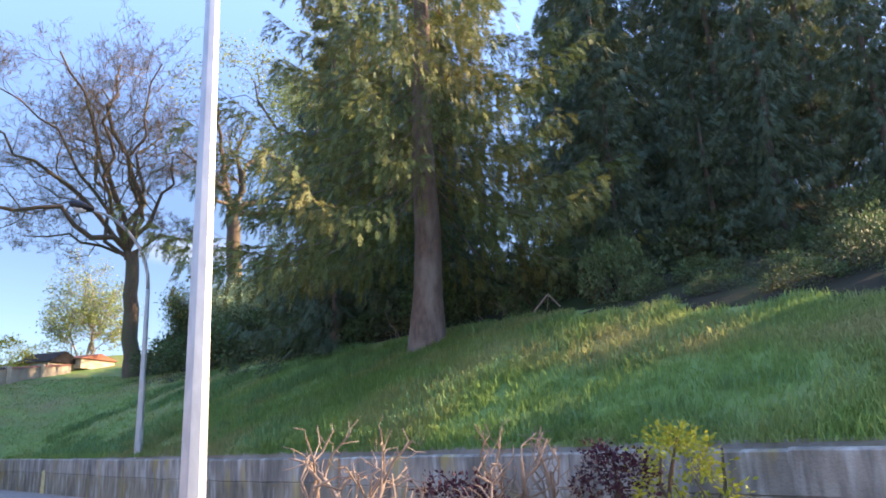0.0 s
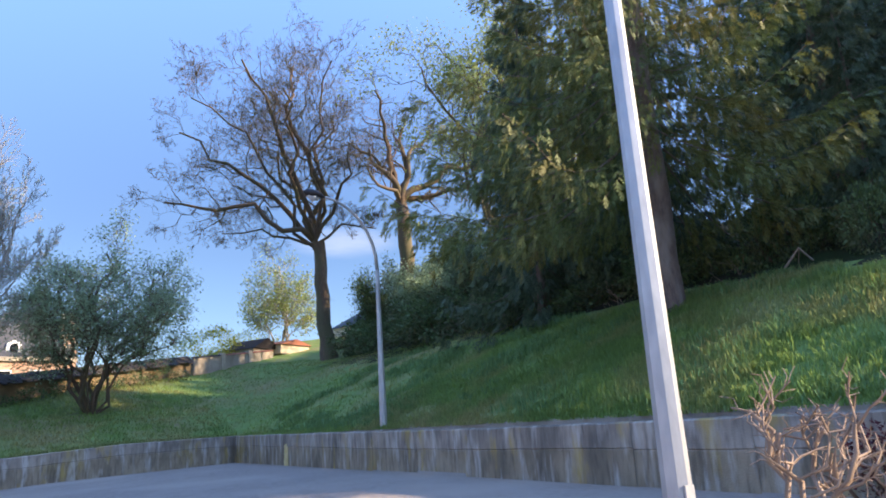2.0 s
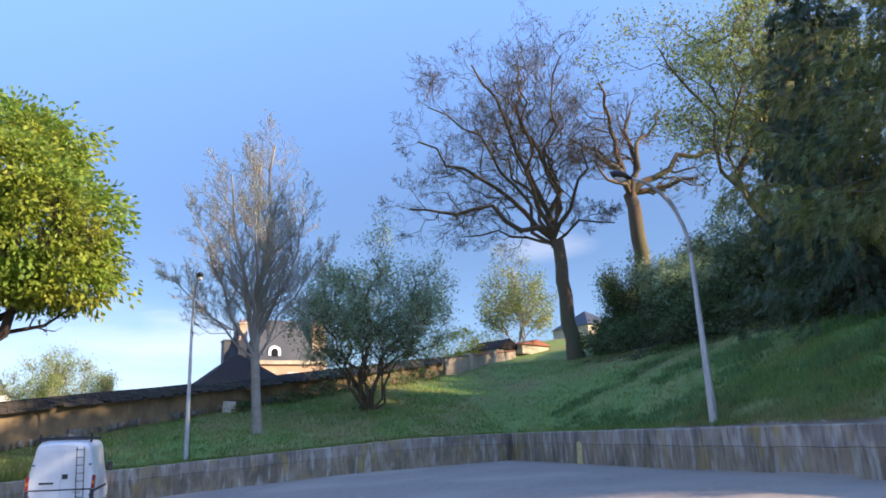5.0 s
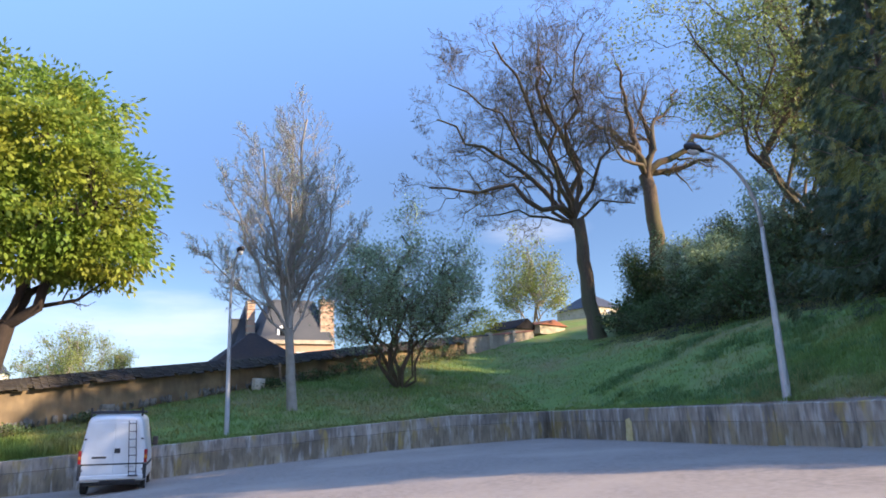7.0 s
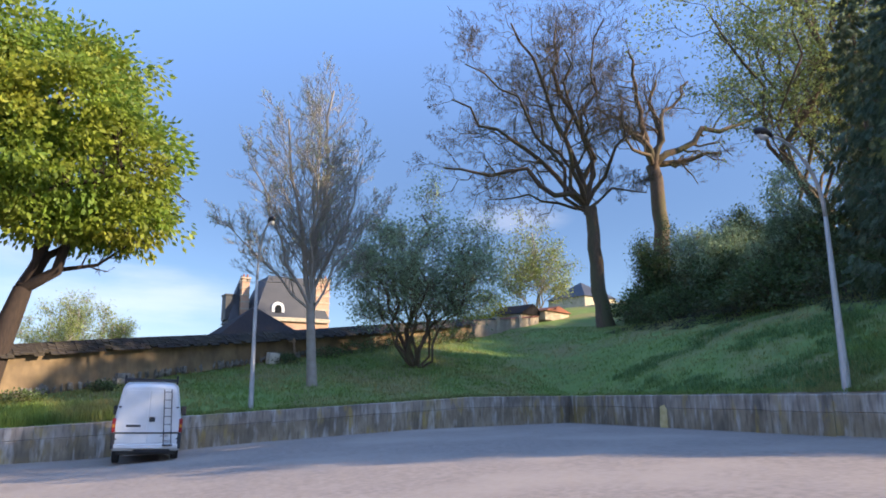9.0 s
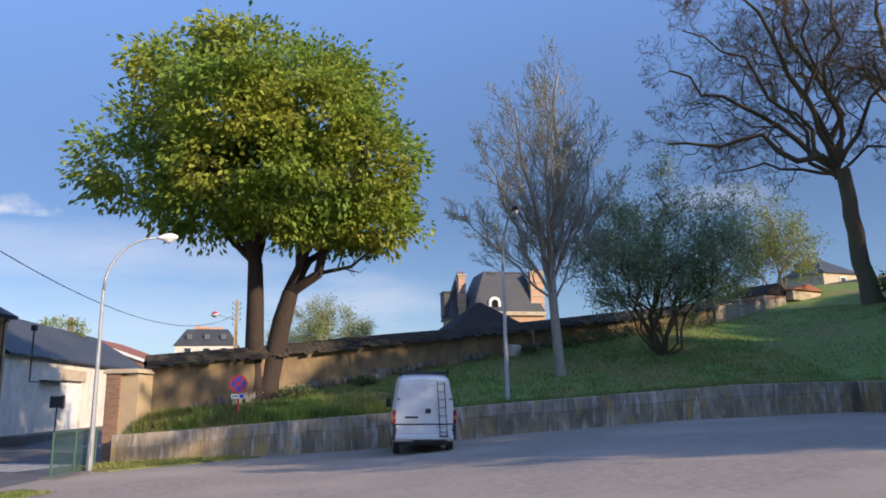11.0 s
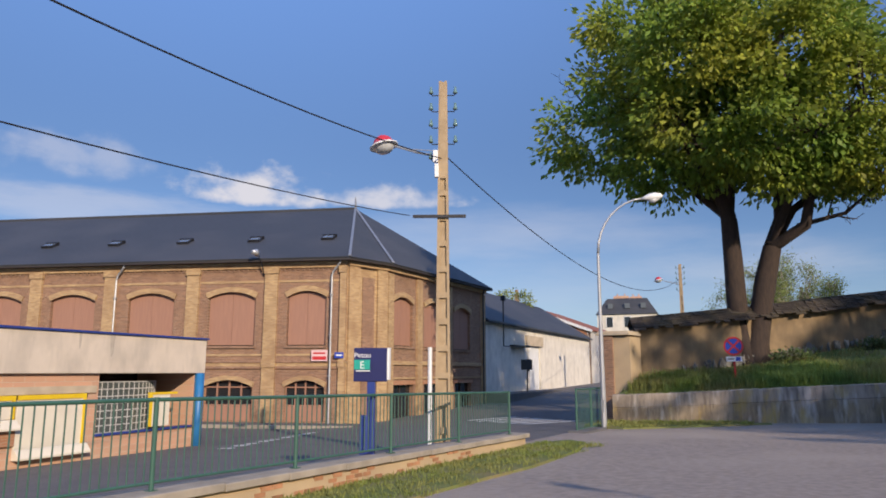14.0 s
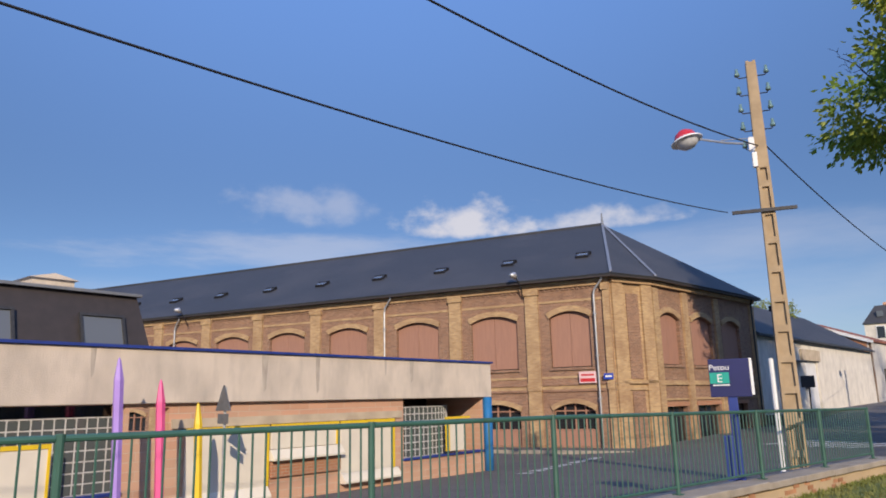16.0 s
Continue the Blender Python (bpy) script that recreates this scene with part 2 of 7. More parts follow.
GALV = material("galvanised_steel", (0.50, 0.51, 0.52), (0.40, 0.41, 0.43), scale=9, rough=0.45, metal=0.55, bump=0.05, stretch=(1, 1, 0.4))
DARK_METAL = material("dark_metal", (0.03, 0.03, 0.035), (0.02, 0.02, 0.025), scale=8, rough=0.5, metal=0.3)
COB = streaked("earth_wall", (0.27, 0.19, 0.105), (0.20, 0.14, 0.08), (0.085, 0.065, 0.045), (0.36, 0.27, 0.15), wet=0.5)
RUBBLE = material("flint_rubble", (0.24, 0.225, 0.20), (0.15, 0.14, 0.125), scale=7, rough=0.95, bump=0.6, bump_scale=25, rand=0.35)
OLD_TILE = material("mossy_old_tile", (0.052, 0.041, 0.034), (0.034, 0.028, 0.025), scale=4, rough=0.95, bump=0.7, bump_scale=18, c3=(0.07, 0.058, 0.038), big=0.8, rand=0.35)
YELLOW_BRICK = brick_material("yellow_brick", (0.52, 0.355, 0.18), (0.36, 0.225, 0.115), (0.40, 0.31, 0.20), (0.25, 0.145, 0.08))
RED_BRICK = brick_material("brown_brick", (0.32, 0.178, 0.108), (0.19, 0.105, 0.07), (0.38, 0.28, 0.195), (0.19, 0.105, 0.066))
ORANGE_BRICK = brick_material("orange_brick", (0.42, 0.185, 0.095), (0.36, 0.16, 0.085), (0.40, 0.29, 0.2), (0.34, 0.19, 0.11))
BRICK_UNIT = material("loose_brick", (0.40, 0.19, 0.10), (0.33, 0.17, 0.09), scale=6, rough=0.9, bump=0.4, bump_scale=50, rand=0.3)
LIME = material("cream_lime_render", (0.48, 0.36, 0.22), (0.40, 0.30, 0.19), scale=1.4, rough=0.95, bump=0.35, bump_scale=30)
SLATE = material("slate_roof", (0.045, 0.047, 0.053), (0.036, 0.038, 0.043), scale=6, rough=0.62, bump=0.35, bump_scale=28, c3=(0.056, 0.056, 0.06), big=0.25, stretch=(1, 1, 2))
SIGN_BACK = material("weathered_grey_sign_back", (0.16, 0.165, 0.17), (0.12, 0.125, 0.13), scale=7, rough=0.6, metal=0.2)
ZINC = material("zinc_flashing", (0.30, 0.31, 0.33), (0.24, 0.25, 0.27), scale=3, rough=0.5, metal=0.5)
SHUTTER = material("brown_pink_shutter", (0.35, 0.185, 0.125), (0.31, 0.165, 0.115), scale=2.5, rough=0.7, bump=0.12, bump_scale=20, stretch=(6, 6, 0.6))
WHITE_WALL = streaked("weathered_white_render", (0.74, 0.69, 0.60), (0.66, 0.61, 0.53), (0.30, 0.28, 0.25), wet=0.26)
WHITE_PAINT = material("white_paint", (0.76, 0.76, 0.75), (0.68, 0.68, 0.67), scale=2, rough=0.5)
VAN_WHITE = material("van_white_enamel", (0.74, 0.74, 0.73), (0.66, 0.655, 0.64), scale=1.8, rough=0.28, bump=0.03, bump_scale=8)
BLACK_PLASTIC = material("black_plastic", (0.025, 0.025, 0.027), (0.04, 0.04, 0.042), scale=12, rough=0.6)
RUBBER = material("tyre_rubber", (0.022, 0.022, 0.023), (0.035, 0.033, 0.031), scale=14, rough=0.9)
RED_LENS = material("red_lamp_lens", (0.35, 0.02, 0.025), (0.26, 0.015, 0.02), scale=30, rough=0.2)
AMBER_LENS = material("amber_lamp_lens", (0.6, 0.2, 0.03), (0.5, 0.16, 0.02), scale=30, rough=0.2)
GREEN_PAINT = material("green_railing_paint", (0.045, 0.12, 0.09), (0.036, 0.098, 0.074), scale=5, rough=0.45)
BLUE_PAINT = material("dark_blue_sign_paint", (0.022, 0.025, 0.11), (0.02, 0.022, 0.09), scale=3, rough=0.4)
POST_BLUE = material("blue_post_paint", (0.03, 0.055, 0.25), (0.025, 0.045, 0.2), scale=3, rough=0.4)
SKY_BLUE = material("bright_blue_paint", (0.02, 0.16, 0.38), (0.02, 0.13, 0.32), scale=3, rough=0.45)
TEAL = material("teal_sign_field", (0.02, 0.36, 0.28), (0.018, 0.32, 0.25), scale=3, rough=0.45)
SIGN_RED = material("sign_red", (0.55, 0.03, 0.035), (0.47, 0.025, 0.03), scale=4, rough=0.4)
SIGN_BLUE = material("sign_blue", (0.03, 0.07, 0.42), (0.025, 0.06, 0.36), scale=4, rough=0.4)
PINK_SIGN = material("pale_pink_sign", (0.72, 0.5, 0.5), (0.66, 0.45, 0.45), scale=4, rough=0.5)
POLE_CONCRETE = material("pole_concrete", (0.40, 0.30, 0.185), (0.33, 0.245, 0.15), scale=5, rough=0.9, bump=0.3, bump_scale=45)
FASCIA = streaked("pale_concrete_fascia", (0.64, 0.55, 0.45), (0.58, 0.50, 0.41), (0.22, 0.195, 0.17), wet=0.3)
SCHOOL_BRICK = brick_material("salmon_brick", (0.58, 0.33, 0.215), (0.50, 0.285, 0.185), (0.54, 0.42, 0.31), (0.50, 0.36, 0.25), wide=0.62, high=0.19)
BROWN_CLAD = material("dark_brown_cladding", (0.045, 0.036, 0.034), (0.036, 0.03, 0.028), scale=4, rough=0.6)
YELLOW_PAINT = material("yellow_paint", (0.75, 0.52, 0.02), (0.68, 0.46, 0.02), scale=4, rough=0.45)
PURPLE_PAINT = material("lilac_paint", (0.36, 0.23, 0.62), (0.32, 0.2, 0.55), scale=4, rough=0.45)
PINK_PAINT = material("hot_pink_paint", (0.75, 0.10, 0.28), (0.66, 0.085, 0.24), scale=4, rough=0.45)
WHITE_BOARD = material("cream_panel", (0.72, 0.66, 0.54), (0.66, 0.6, 0.49), scale=1.5, rough=0.55)
TILE_RED = material("terracotta_tile", (0.30, 0.105, 0.055), (0.23, 0.085, 0.05), scale=5, rough=0.85, bump=0.4, bump_scale=20)
STONE_WARM = material("warm_limestone", (0.53, 0.44, 0.32), (0.42, 0.34, 0.245), scale=2, rough=0.9, bump=0.3)
OLD_RENDER = streaked("old_garden_wall_render", (0.46, 0.38, 0.28), (0.37, 0.30, 0.225), (0.15, 0.125, 0.10), wet=0.5)
BLOCK_JOINT = material("grey_white_block_joint", (0.56, 0.55, 0.52), (0.44, 0.43, 0.41), scale=6, rough=0.8)
DIRT_RUN = material("fascia_dirt", (0.47, 0.41, 0.34), (0.36, 0.31, 0.26), scale=5, rough=0.95, stretch=(3, 3, 0.6))
INSULATOR = material("green_glass_insulator", (0.16, 0.27, 0.27), (0.12, 0.2, 0.2), scale=20, rough=0.15)
LENS_CLEAR = material("milky_lamp_bowl", (0.55, 0.56, 0.58), (0.48, 0.49, 0.5), scale=10, rough=0.25)
WIRE = material("black_cable", (0.012, 0.012, 0.015), rough=0.7)
ROAD_WHITE = material("worn_road_paint", (0.62, 0.61, 0.58), (0.42, 0.41, 0.39), scale=4, rough=0.85)
BARK_OAK = material("oak_bark", (0.15, 0.098, 0.062), (0.10, 0.066, 0.044), scale=5, rough=0.95, bump=0.9, bump_scale=16, stretch=(2, 2, 0.5), c3=(0.105, 0.095, 0.045), big=0.5)
BARK_SPRUCE = material("spruce_bark", (0.20, 0.135, 0.105), (0.125, 0.088, 0.072), scale=7, rough=0.95, bump=1.0, bump_scale=18, stretch=(1.5, 1.5, 0.6), c3=(0.24, 0.19, 0.16), big=1.4)
BARK_WALNUT = material("dark_furrowed_bark", (0.055, 0.037, 0.029), (0.035, 0.025, 0.021), scale=6, rough=0.95, bump=1.0, bump_scale=14, stretch=(2, 2, 0.5))
BARK_PALE = material("pale_smooth_bark", (0.34, 0.30, 0.25), (0.27, 0.235, 0.195), scale=4, rough=0.9, bump=0.4, bump_scale=25)
TWIG_DEAD = material("pruned_grey_wood", (0.36, 0.26, 0.19), (0.27, 0.19, 0.14), scale=6, rough=0.9, bump=0.4)
NEEDLE = material("spruce_needles", (0.18, 0.205, 0.06), (0.10, 0.145, 0.056), scale=0.6, rough=0.6, island=0.35, c3=(0.18, 0.165, 0.05), big=0.4, trans=0.2, spec=0.25)
NEEDLE_DARK = material("dark_fir_needles", (0.11, 0.15, 0.088), (0.075, 0.112, 0.068), scale=0.5, rough=0.65, island=0.35, c3=(0.115, 0.14, 0.068), big=0.3, trans=0.25, spec=0.2)
LEAF_WALNUT = material("fresh_green_leaf", (0.25, 0.34, 0.05), (0.16, 0.26, 0.045), scale=0.5, rough=0.5, island=0.3, c3=(0.36, 0.38, 0.06), big=0.3, trans=0.45, spec=0.3)
LEAF_GREY = material("grey_green_leaf", (0.31, 0.385, 0.225), (0.22, 0.30, 0.165), scale=0.7, rough=0.6, island=0.3, trans=0.35, spec=0.25)
LEAF_LIME = material("young_lime_leaf", (0.31, 0.35, 0.115), (0.23, 0.285, 0.09), scale=0.5, rough=0.6, island=0.3, trans=0.4, spec=0.25)
LEAF_DARK = material("bramble_leaf", (0.115, 0.17, 0.065), (0.08, 0.13, 0.052), scale=0.6, rough=0.6, island=0.4, c3=(0.12, 0.115, 0.055), big=0.5, trans=0.25, spec=0.25)
LEAF_YELLOW = material("yellow_green_leaf", (0.42, 0.39, 0.045), (0.28, 0.29, 0.035), scale=1.5, rough=0.6, island=0.3, trans=0.4, spec=0.25)
LEAF_PURPLE = material("purple_hedge_leaf", (0.085, 0.025, 0.035), (0.055, 0.018, 0.025), scale=2, rough=0.6, island=0.4, c3=(0.16, 0.06, 0.025), big=1.2, trans=0.2, spec=0.25)


def glass_material(name, tint, rough=0.06):
    m = bpy.data.materials.new(name)
    m.use_nodes = True
    b = m.node_tree.nodes["Principled BSDF"]
    b.inputs["Base Color"].default_value = (*tint, 1)
    b.inputs["Roughness"].default_value, b.inputs["Specular IOR Level"].default_value = rough, 0.8
    return m


DARK_GLASS = glass_material("dark_window_glass", (0.02, 0.022, 0.026))
GLASS_BLOCK = glass_material("glass_block", (0.085, 0.095, 0.09), 0.16)
SKYLIGHT = glass_material("sky_window_glass", (0.12, 0.13, 0.14), 0.1)


# ---- mesh helpers ----
class Geo:
    """A mesh under construction."""

    def __init__(self):
        self.v, self.f = [], []

    def add(self, verts, faces):
        k = len(self.v)
        self.v += [tuple(p) for p in verts]
        self.f += [tuple(i + k for i in f) for f in faces]
        return self

    def box(self, x0, x1, y0, y1, z0, z1, m=None):
        p = [(x0, y0, z0), (x1, y0, z0), (x1, y1, z0), (x0, y1, z0), (x0, y0, z1), (x1, y0, z1), (x1, y1, z1), (x0, y1, z1)]
        if m is not None:
            p = [m @ Vector(q) for q in p]
        return self.add(p, [(3, 2, 1, 0), (4, 5, 6, 7), (0, 1, 5, 4), (1, 2, 6, 5), (2, 3, 7, 6), (3, 0, 4, 7)])

    def tube(self, pts, radii, n=6, cap=True):
        pts = [Vector(p) for p in pts]
        if not isinstance(radii, (list, tuple)):
            radii = [radii] * len(pts)
        ring, base = [], None
        for i, p in enumerate(pts):
            d = (pts[min(i + 1, len(pts) - 1)] - pts[max(i - 1, 0)]).normalized()
            if base is None:
                base = d.orthogonal().normalized()
            base = (base - d * base.dot(d)).normalized()
            side = d.cross(base)
            ring += [p + (base * math.cos(2 * math.pi * k / n) + side * math.sin(2 * math.pi * k / n)) * radii[i] for k in range(n)]
        faces = [(i * n + k, i * n + (k + 1) % n, (i + 1) * n + (k + 1) % n, (i + 1) * n + k) for i in range(len(pts) - 1) for k in range(n)]
        if cap:
            faces += [tuple(range(n - 1, -1, -1)), tuple((len(pts) - 1) * n + k for k in range(n))]
        return self.add(ring, faces)

    def prism(self, poly, vec):
        """A flat polygon of 3D points pushed along vec."""
        n, vec = len(poly), Vector(vec)
        a = [Vector(p) for p in poly]
        return self.add(a + [p + vec for p in a], [tuple(range(n - 1, -1, -1)), tuple(range(n, 2 * n))] + [(k, (k + 1) % n, n + (k + 1) % n, n + k) for k in range(n)])

    def weld(self):
        """Joins corners that lie in one place."""
        seen, idx, v = {}, [], []
        for q in self.v:
            k = (round(q[0], 4), round(q[1], 4), round(q[2], 4))
            if k not in seen:
                seen[k] = len(v)
                v.append(q)
            idx.append(seen[k])
        self.v = v
        self.f = [f for f in (tuple(dict.fromkeys(idx[i] for i in f)) for f in self.f) if len(f) > 2]
        return self

    def mesh(self, name, mat, smooth=False):
        me = bpy.data.meshes.new(name)
        me.from_pydata(self.v, [], self.f)
        for m in (mat if isinstance(mat, (list, tuple)) else [mat]):
            me.materials.append(m)
        if smooth:
            me.shade_smooth()
        me.update()
        return me


def part(name, geo, mat, parent=None, label="", smooth=False, bevel=0.0, m=None):
    """One mesh object, under a thing or a part."""
    ob = new(name, geo.mesh(name, mat, smooth) if isinstance(geo, Geo) else geo)
    if parent is not None:
        ob.parent = parent
    if m is not None:
        ob.matrix_basis = m
    if bevel:
        mod = ob.modifiers.new("edge", "BEVEL")
        mod.width, mod.segments, mod.limit_method = bevel, 2, "ANGLE"
    if label:
        tagged(ob, label)
    return ob


def thing(name, label, category, m=None, group="", kind=""):
    """An Empty that holds the parts of a thing."""
    ob = new(name)
    ob.empty_display_size = 0.2
    if m is not None:
        ob.matrix_basis = m
    return tagged(ob, label, category, group, kind)


def np_mesh(name, verts, faces, mat, smooth=False):
    """A mesh from arrays, quickly; faces all have the same number of corners."""
    me = bpy.data.meshes.new(name)
    verts, faces = np.asarray(verts, dtype=np.float32), np.asarray(faces, dtype=np.int32)
    n, k = faces.shape
    me.vertices.add(len(verts))
    me.vertices.foreach_set("co", verts.ravel())
    me.loops.add(n * k)
    me.loops.foreach_set("vertex_index", faces.ravel())
    me.polygons.add(n)
    me.polygons.foreach_set("loop_start", np.arange(0, n * k, k, dtype=np.int32))
    for m in (mat if isinstance(mat, (list, tuple)) else [mat]):
        me.materials.append(m)
    me.update(calc_edges=True)
    me.validate()
    if smooth:
        me.shade_smooth()
    return me


def frame_from(p, q, z):
    """A wall's own frame: origin p, x towards q, z up, y outwards to the left of x."""
    u = (Vector((*q, 0)) - Vector((*p, 0))).normalized()
    return Matrix(((u.x, -u.y, 0, p[0]), (u.y, u.x, 0, p[1]), (0, 0, 1, z), (0, 0, 0, 1)))


# ---- levels of the ground ----
SLANT = 0.078


def shear(x):
    return SLANT * (min(max(x, -21.7), 7.8) - 7.8)


def lot_z(x):
    return float(np.interp(x, [-21, -12.6, -6.6, 0, 8], [-1.05, -0.8, -0.36, 0.0, 0.17]))


def street_z(x, y):
    s = float(np.interp(y, [-60, 37, 65, 90, 140], [-1.9, -1.75, -0.7, -0.35, 0.2]))
    return float(np.interp(x, [-36, -21.2], [s, max(s, -1.05)]))


def hill_z(x, y):
    v = y - shear(x)
    top = float(np.interp(x, [-21.7, -12.6, -6.7, 2.8, 7.8], [-0.02, 0.49, 0.83, 1.36, 1.38]))
    a = max(v - 37.35, 0)
    a = 0.25 * min(a, 30) + 0.05 * max(a - 30, 0)
    b = max(x - 8.0, 0)
    b *= float(np.interp(y, [0, 5, 13], [0.84, 0.86, 1.0]))
    b = 0.47 * min(b, 6) + 0.36 * max(min(b, 34) - 6, 0) + 0.03 * max(b - 34, 0)
    b *= float(np.interp(y, [44, 56], [1.0, 0.67]))
    bump = 0.1 * noise.noise(Vector((x * 0.25, y * 0.25, 0))) + 0.04 * noise.noise(Vector((x * 0.9, y * 0.9, 3)))
    edge = min(1.0, max(max(v - 37.3, x - 8.0), 0) / 1.5)
    z = top + math.hypot(a, b) + bump * edge
    beyond = (y - 37.0 - 0.573 * (x + 21.4)) * 0.868
    if beyond > 0.3 and x < 16:
        low = 0.2 + 0.1 * max(x + 10, 0)
        k = min(1.0, (beyond - 0.3) / 3.0) * min(1.0, (16 - x) / 5)
        z = z + (min(z, low) - z) * k
    return z


def ground_z(x, y):
    v = y - shear(x)
    if x < -21.6:
        return street_z(x, y)
    if x > 7.9 or v > 37.3:
        return hill_z(x, y)
    return lot_z(x)


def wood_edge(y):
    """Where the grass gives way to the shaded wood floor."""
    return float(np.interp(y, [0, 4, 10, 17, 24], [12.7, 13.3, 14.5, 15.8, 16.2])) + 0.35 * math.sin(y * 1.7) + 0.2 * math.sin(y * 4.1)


# ---- the ground, one sheet to the horizon ----
def build_ground():
    xs = sorted(set([-1800, -900, -450, -250, -160, -110, -85, -70] + [round(v, 2) for v in np.arange(-60, -22, 2.0)] + [-21.7, -21.5] + [round(v, 2) for v in np.arange(-21, 7.6, 1.0)] + [7.78, 8.0] + [round(v, 2) for v in np.arange(8.5, 34, 0.75)] + [36, 40, 46, 54, 64, 80, 110, 160, 300, 700, 1800]))
    vs = sorted(set([-1800, -900, -450, -250, -150, -100, -70, -50, -40, -30] + [round(v, 2) for v in np.arange(-24, 36.9, 1.5)] + [37.2, 37.4] + [round(v, 2) for v in np.arange(37.9, 62, 1.0)] + [64, 67, 71, 76, 82, 90, 100, 115, 140, 180, 260, 450, 900, 1800]))
    verts, faces, slots = [], [], []
    for v in vs:
        for x in xs:
            y = v + shear(x)
            far = max(abs(x), abs(v))
            z = ground_z(x, y)
            if far > 160:
                z = z * 0.5 + (-2.0 + 0.004 * far) * 0.5
            verts.append((x, y, z))
    nx = len(xs)
    for j in range(len(vs) - 1):
        for i in range(nx - 1):
            xm, vm = (xs[i] + xs[i + 1]) / 2, (vs[j] + vs[j + 1]) / 2
            faces.append((j * nx + i, j * nx + i + 1, (j + 1) * nx + i + 1, (j + 1) * nx + i))
            if max(abs(xm), abs(vm)) > 120:
                slots.append(4)
            elif xm < -21.6:
                slots.append(1)
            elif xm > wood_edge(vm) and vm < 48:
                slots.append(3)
            elif xm > 7.9 or vm > 37.3:
                slots.append(2)
            else:
                slots.append(0)
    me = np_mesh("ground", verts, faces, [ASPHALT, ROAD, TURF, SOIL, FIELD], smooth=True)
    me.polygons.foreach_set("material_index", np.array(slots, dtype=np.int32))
    ob = tagged(new("ground", me), "asphalt car park, street and rising grassy bank", "ground", kind="structure")
    return ob


build_ground()


# ---- retaining walls of the car park ----
def retaining_wall(name, p, q, top, foot, label, seed):
    """Cast concrete in bays between p and q; top and foot give heights along it."""
    rng = random.Random(seed)
    root = thing(name, label, "retaining wall", kind="structure")
    u = Vector((q[0] - p[0], q[1] - p[1], 0))
    length = u.length
    u.normalize()
    n = Vector((-u.y, u.x, 0))
    s = 0.0
    while s < length - 0.05:
        w = min(rng.uniform(2.3, 2.9), length - s)
        if length - s - w < 0.8:
            w = length - s
        g = Geo()
        a, b = s + 0.003, s + w - 0.003
        proud = rng.uniform(-0.015, 0.015)
        lift = 0.48 + rng.uniform(-0.02, 0.02)
        k = 4
        cols = []
        for i in range(k + 1):
            d = a + (b - a) * i / k
            c = Vector((p[0], p[1], 0)) + u * d
            t = top(c.x, c.y) + rng.uniform(-0.012, 0.012)
            cols.append((c - n * (0.02 + proud), c + n * 0.28, foot(c.x, c.y) - 0.4, t))
        vs, fs = [], []
        for f, r, z0, z1 in cols:
            zj = z1 - lift
            vs += [(f.x, f.y, z0), (f.x, f.y, zj - 0.02), (f.x + n.x * 0.009, f.y + n.y * 0.009, zj - 0.010 + rng.uniform(-0.006, 0.006)), (f.x + n.x * 0.009, f.y + n.y * 0.009, zj + 0.002), (f.x - n.x * 0.012, f.y - n.y * 0.012, zj + 0.016),
                   (f.x - n.x * 0.012, f.y - n.y * 0.012, z1 - 0.03), (f.x + n.x * 0.03, f.y + n.y * 0.03, z1), (r.x, r.y, z1), (r.x, r.y, z0)]
        for i in range(k):
            for e in range(9):
                fs.append((i * 9 + e, i * 9 + (e + 1) % 9, (i + 1) * 9 + (e + 1) % 9, (i + 1) * 9 + e))
        fs += [(8, 7, 6, 5, 4, 3, 2, 1, 0), tuple(k * 9 + e for e in range(9))]
        g.add(vs, fs)
        panel = part("wall_panel", g, [CONCRETE, CONCRETE_LOW], root)
        for i in range(k):
            panel.data.polygons[i * 9].material_index = 1
        s += w
    return root


def top_b(x, y):
    return float(np.interp(x, [-21.7, -21, -12.6, -6.7, 2.8, 7.8], [-0.02, 0.0, 0.5, 0.84, 1.37, 1.4]))


retaining_wall("retaining_wall_east", (7.8, 37.25), (7.8, -30), lambda x, y: float(np.interp(y, [-30, 2, 15, 37], [1.3, 1.3, 1.26, 1.4])), lambda x, y: 0.1, "stained grey concrete retaining wall below the grassy bank", 3)
retaining_wall("retaining_wall_north", (-21.7, 37.2 + shear(-21.7)), (7.8, 37.2), top_b, lambda x, y: lot_z(x), "weathered concrete retaining wall along the car park", 5)


# ---- long earth wall with its ragged tile capping ----
COB_P, COB_Q = (-21.4, 37.0), (9.3, 54.6)


def cob_top(s):
    return float(np.interp(s, [0, 5.6, 9.9, 14.6, 21.4, 35.4], [2.55, 3.1, 3.62, 4.08, 4.85, 6.6]))


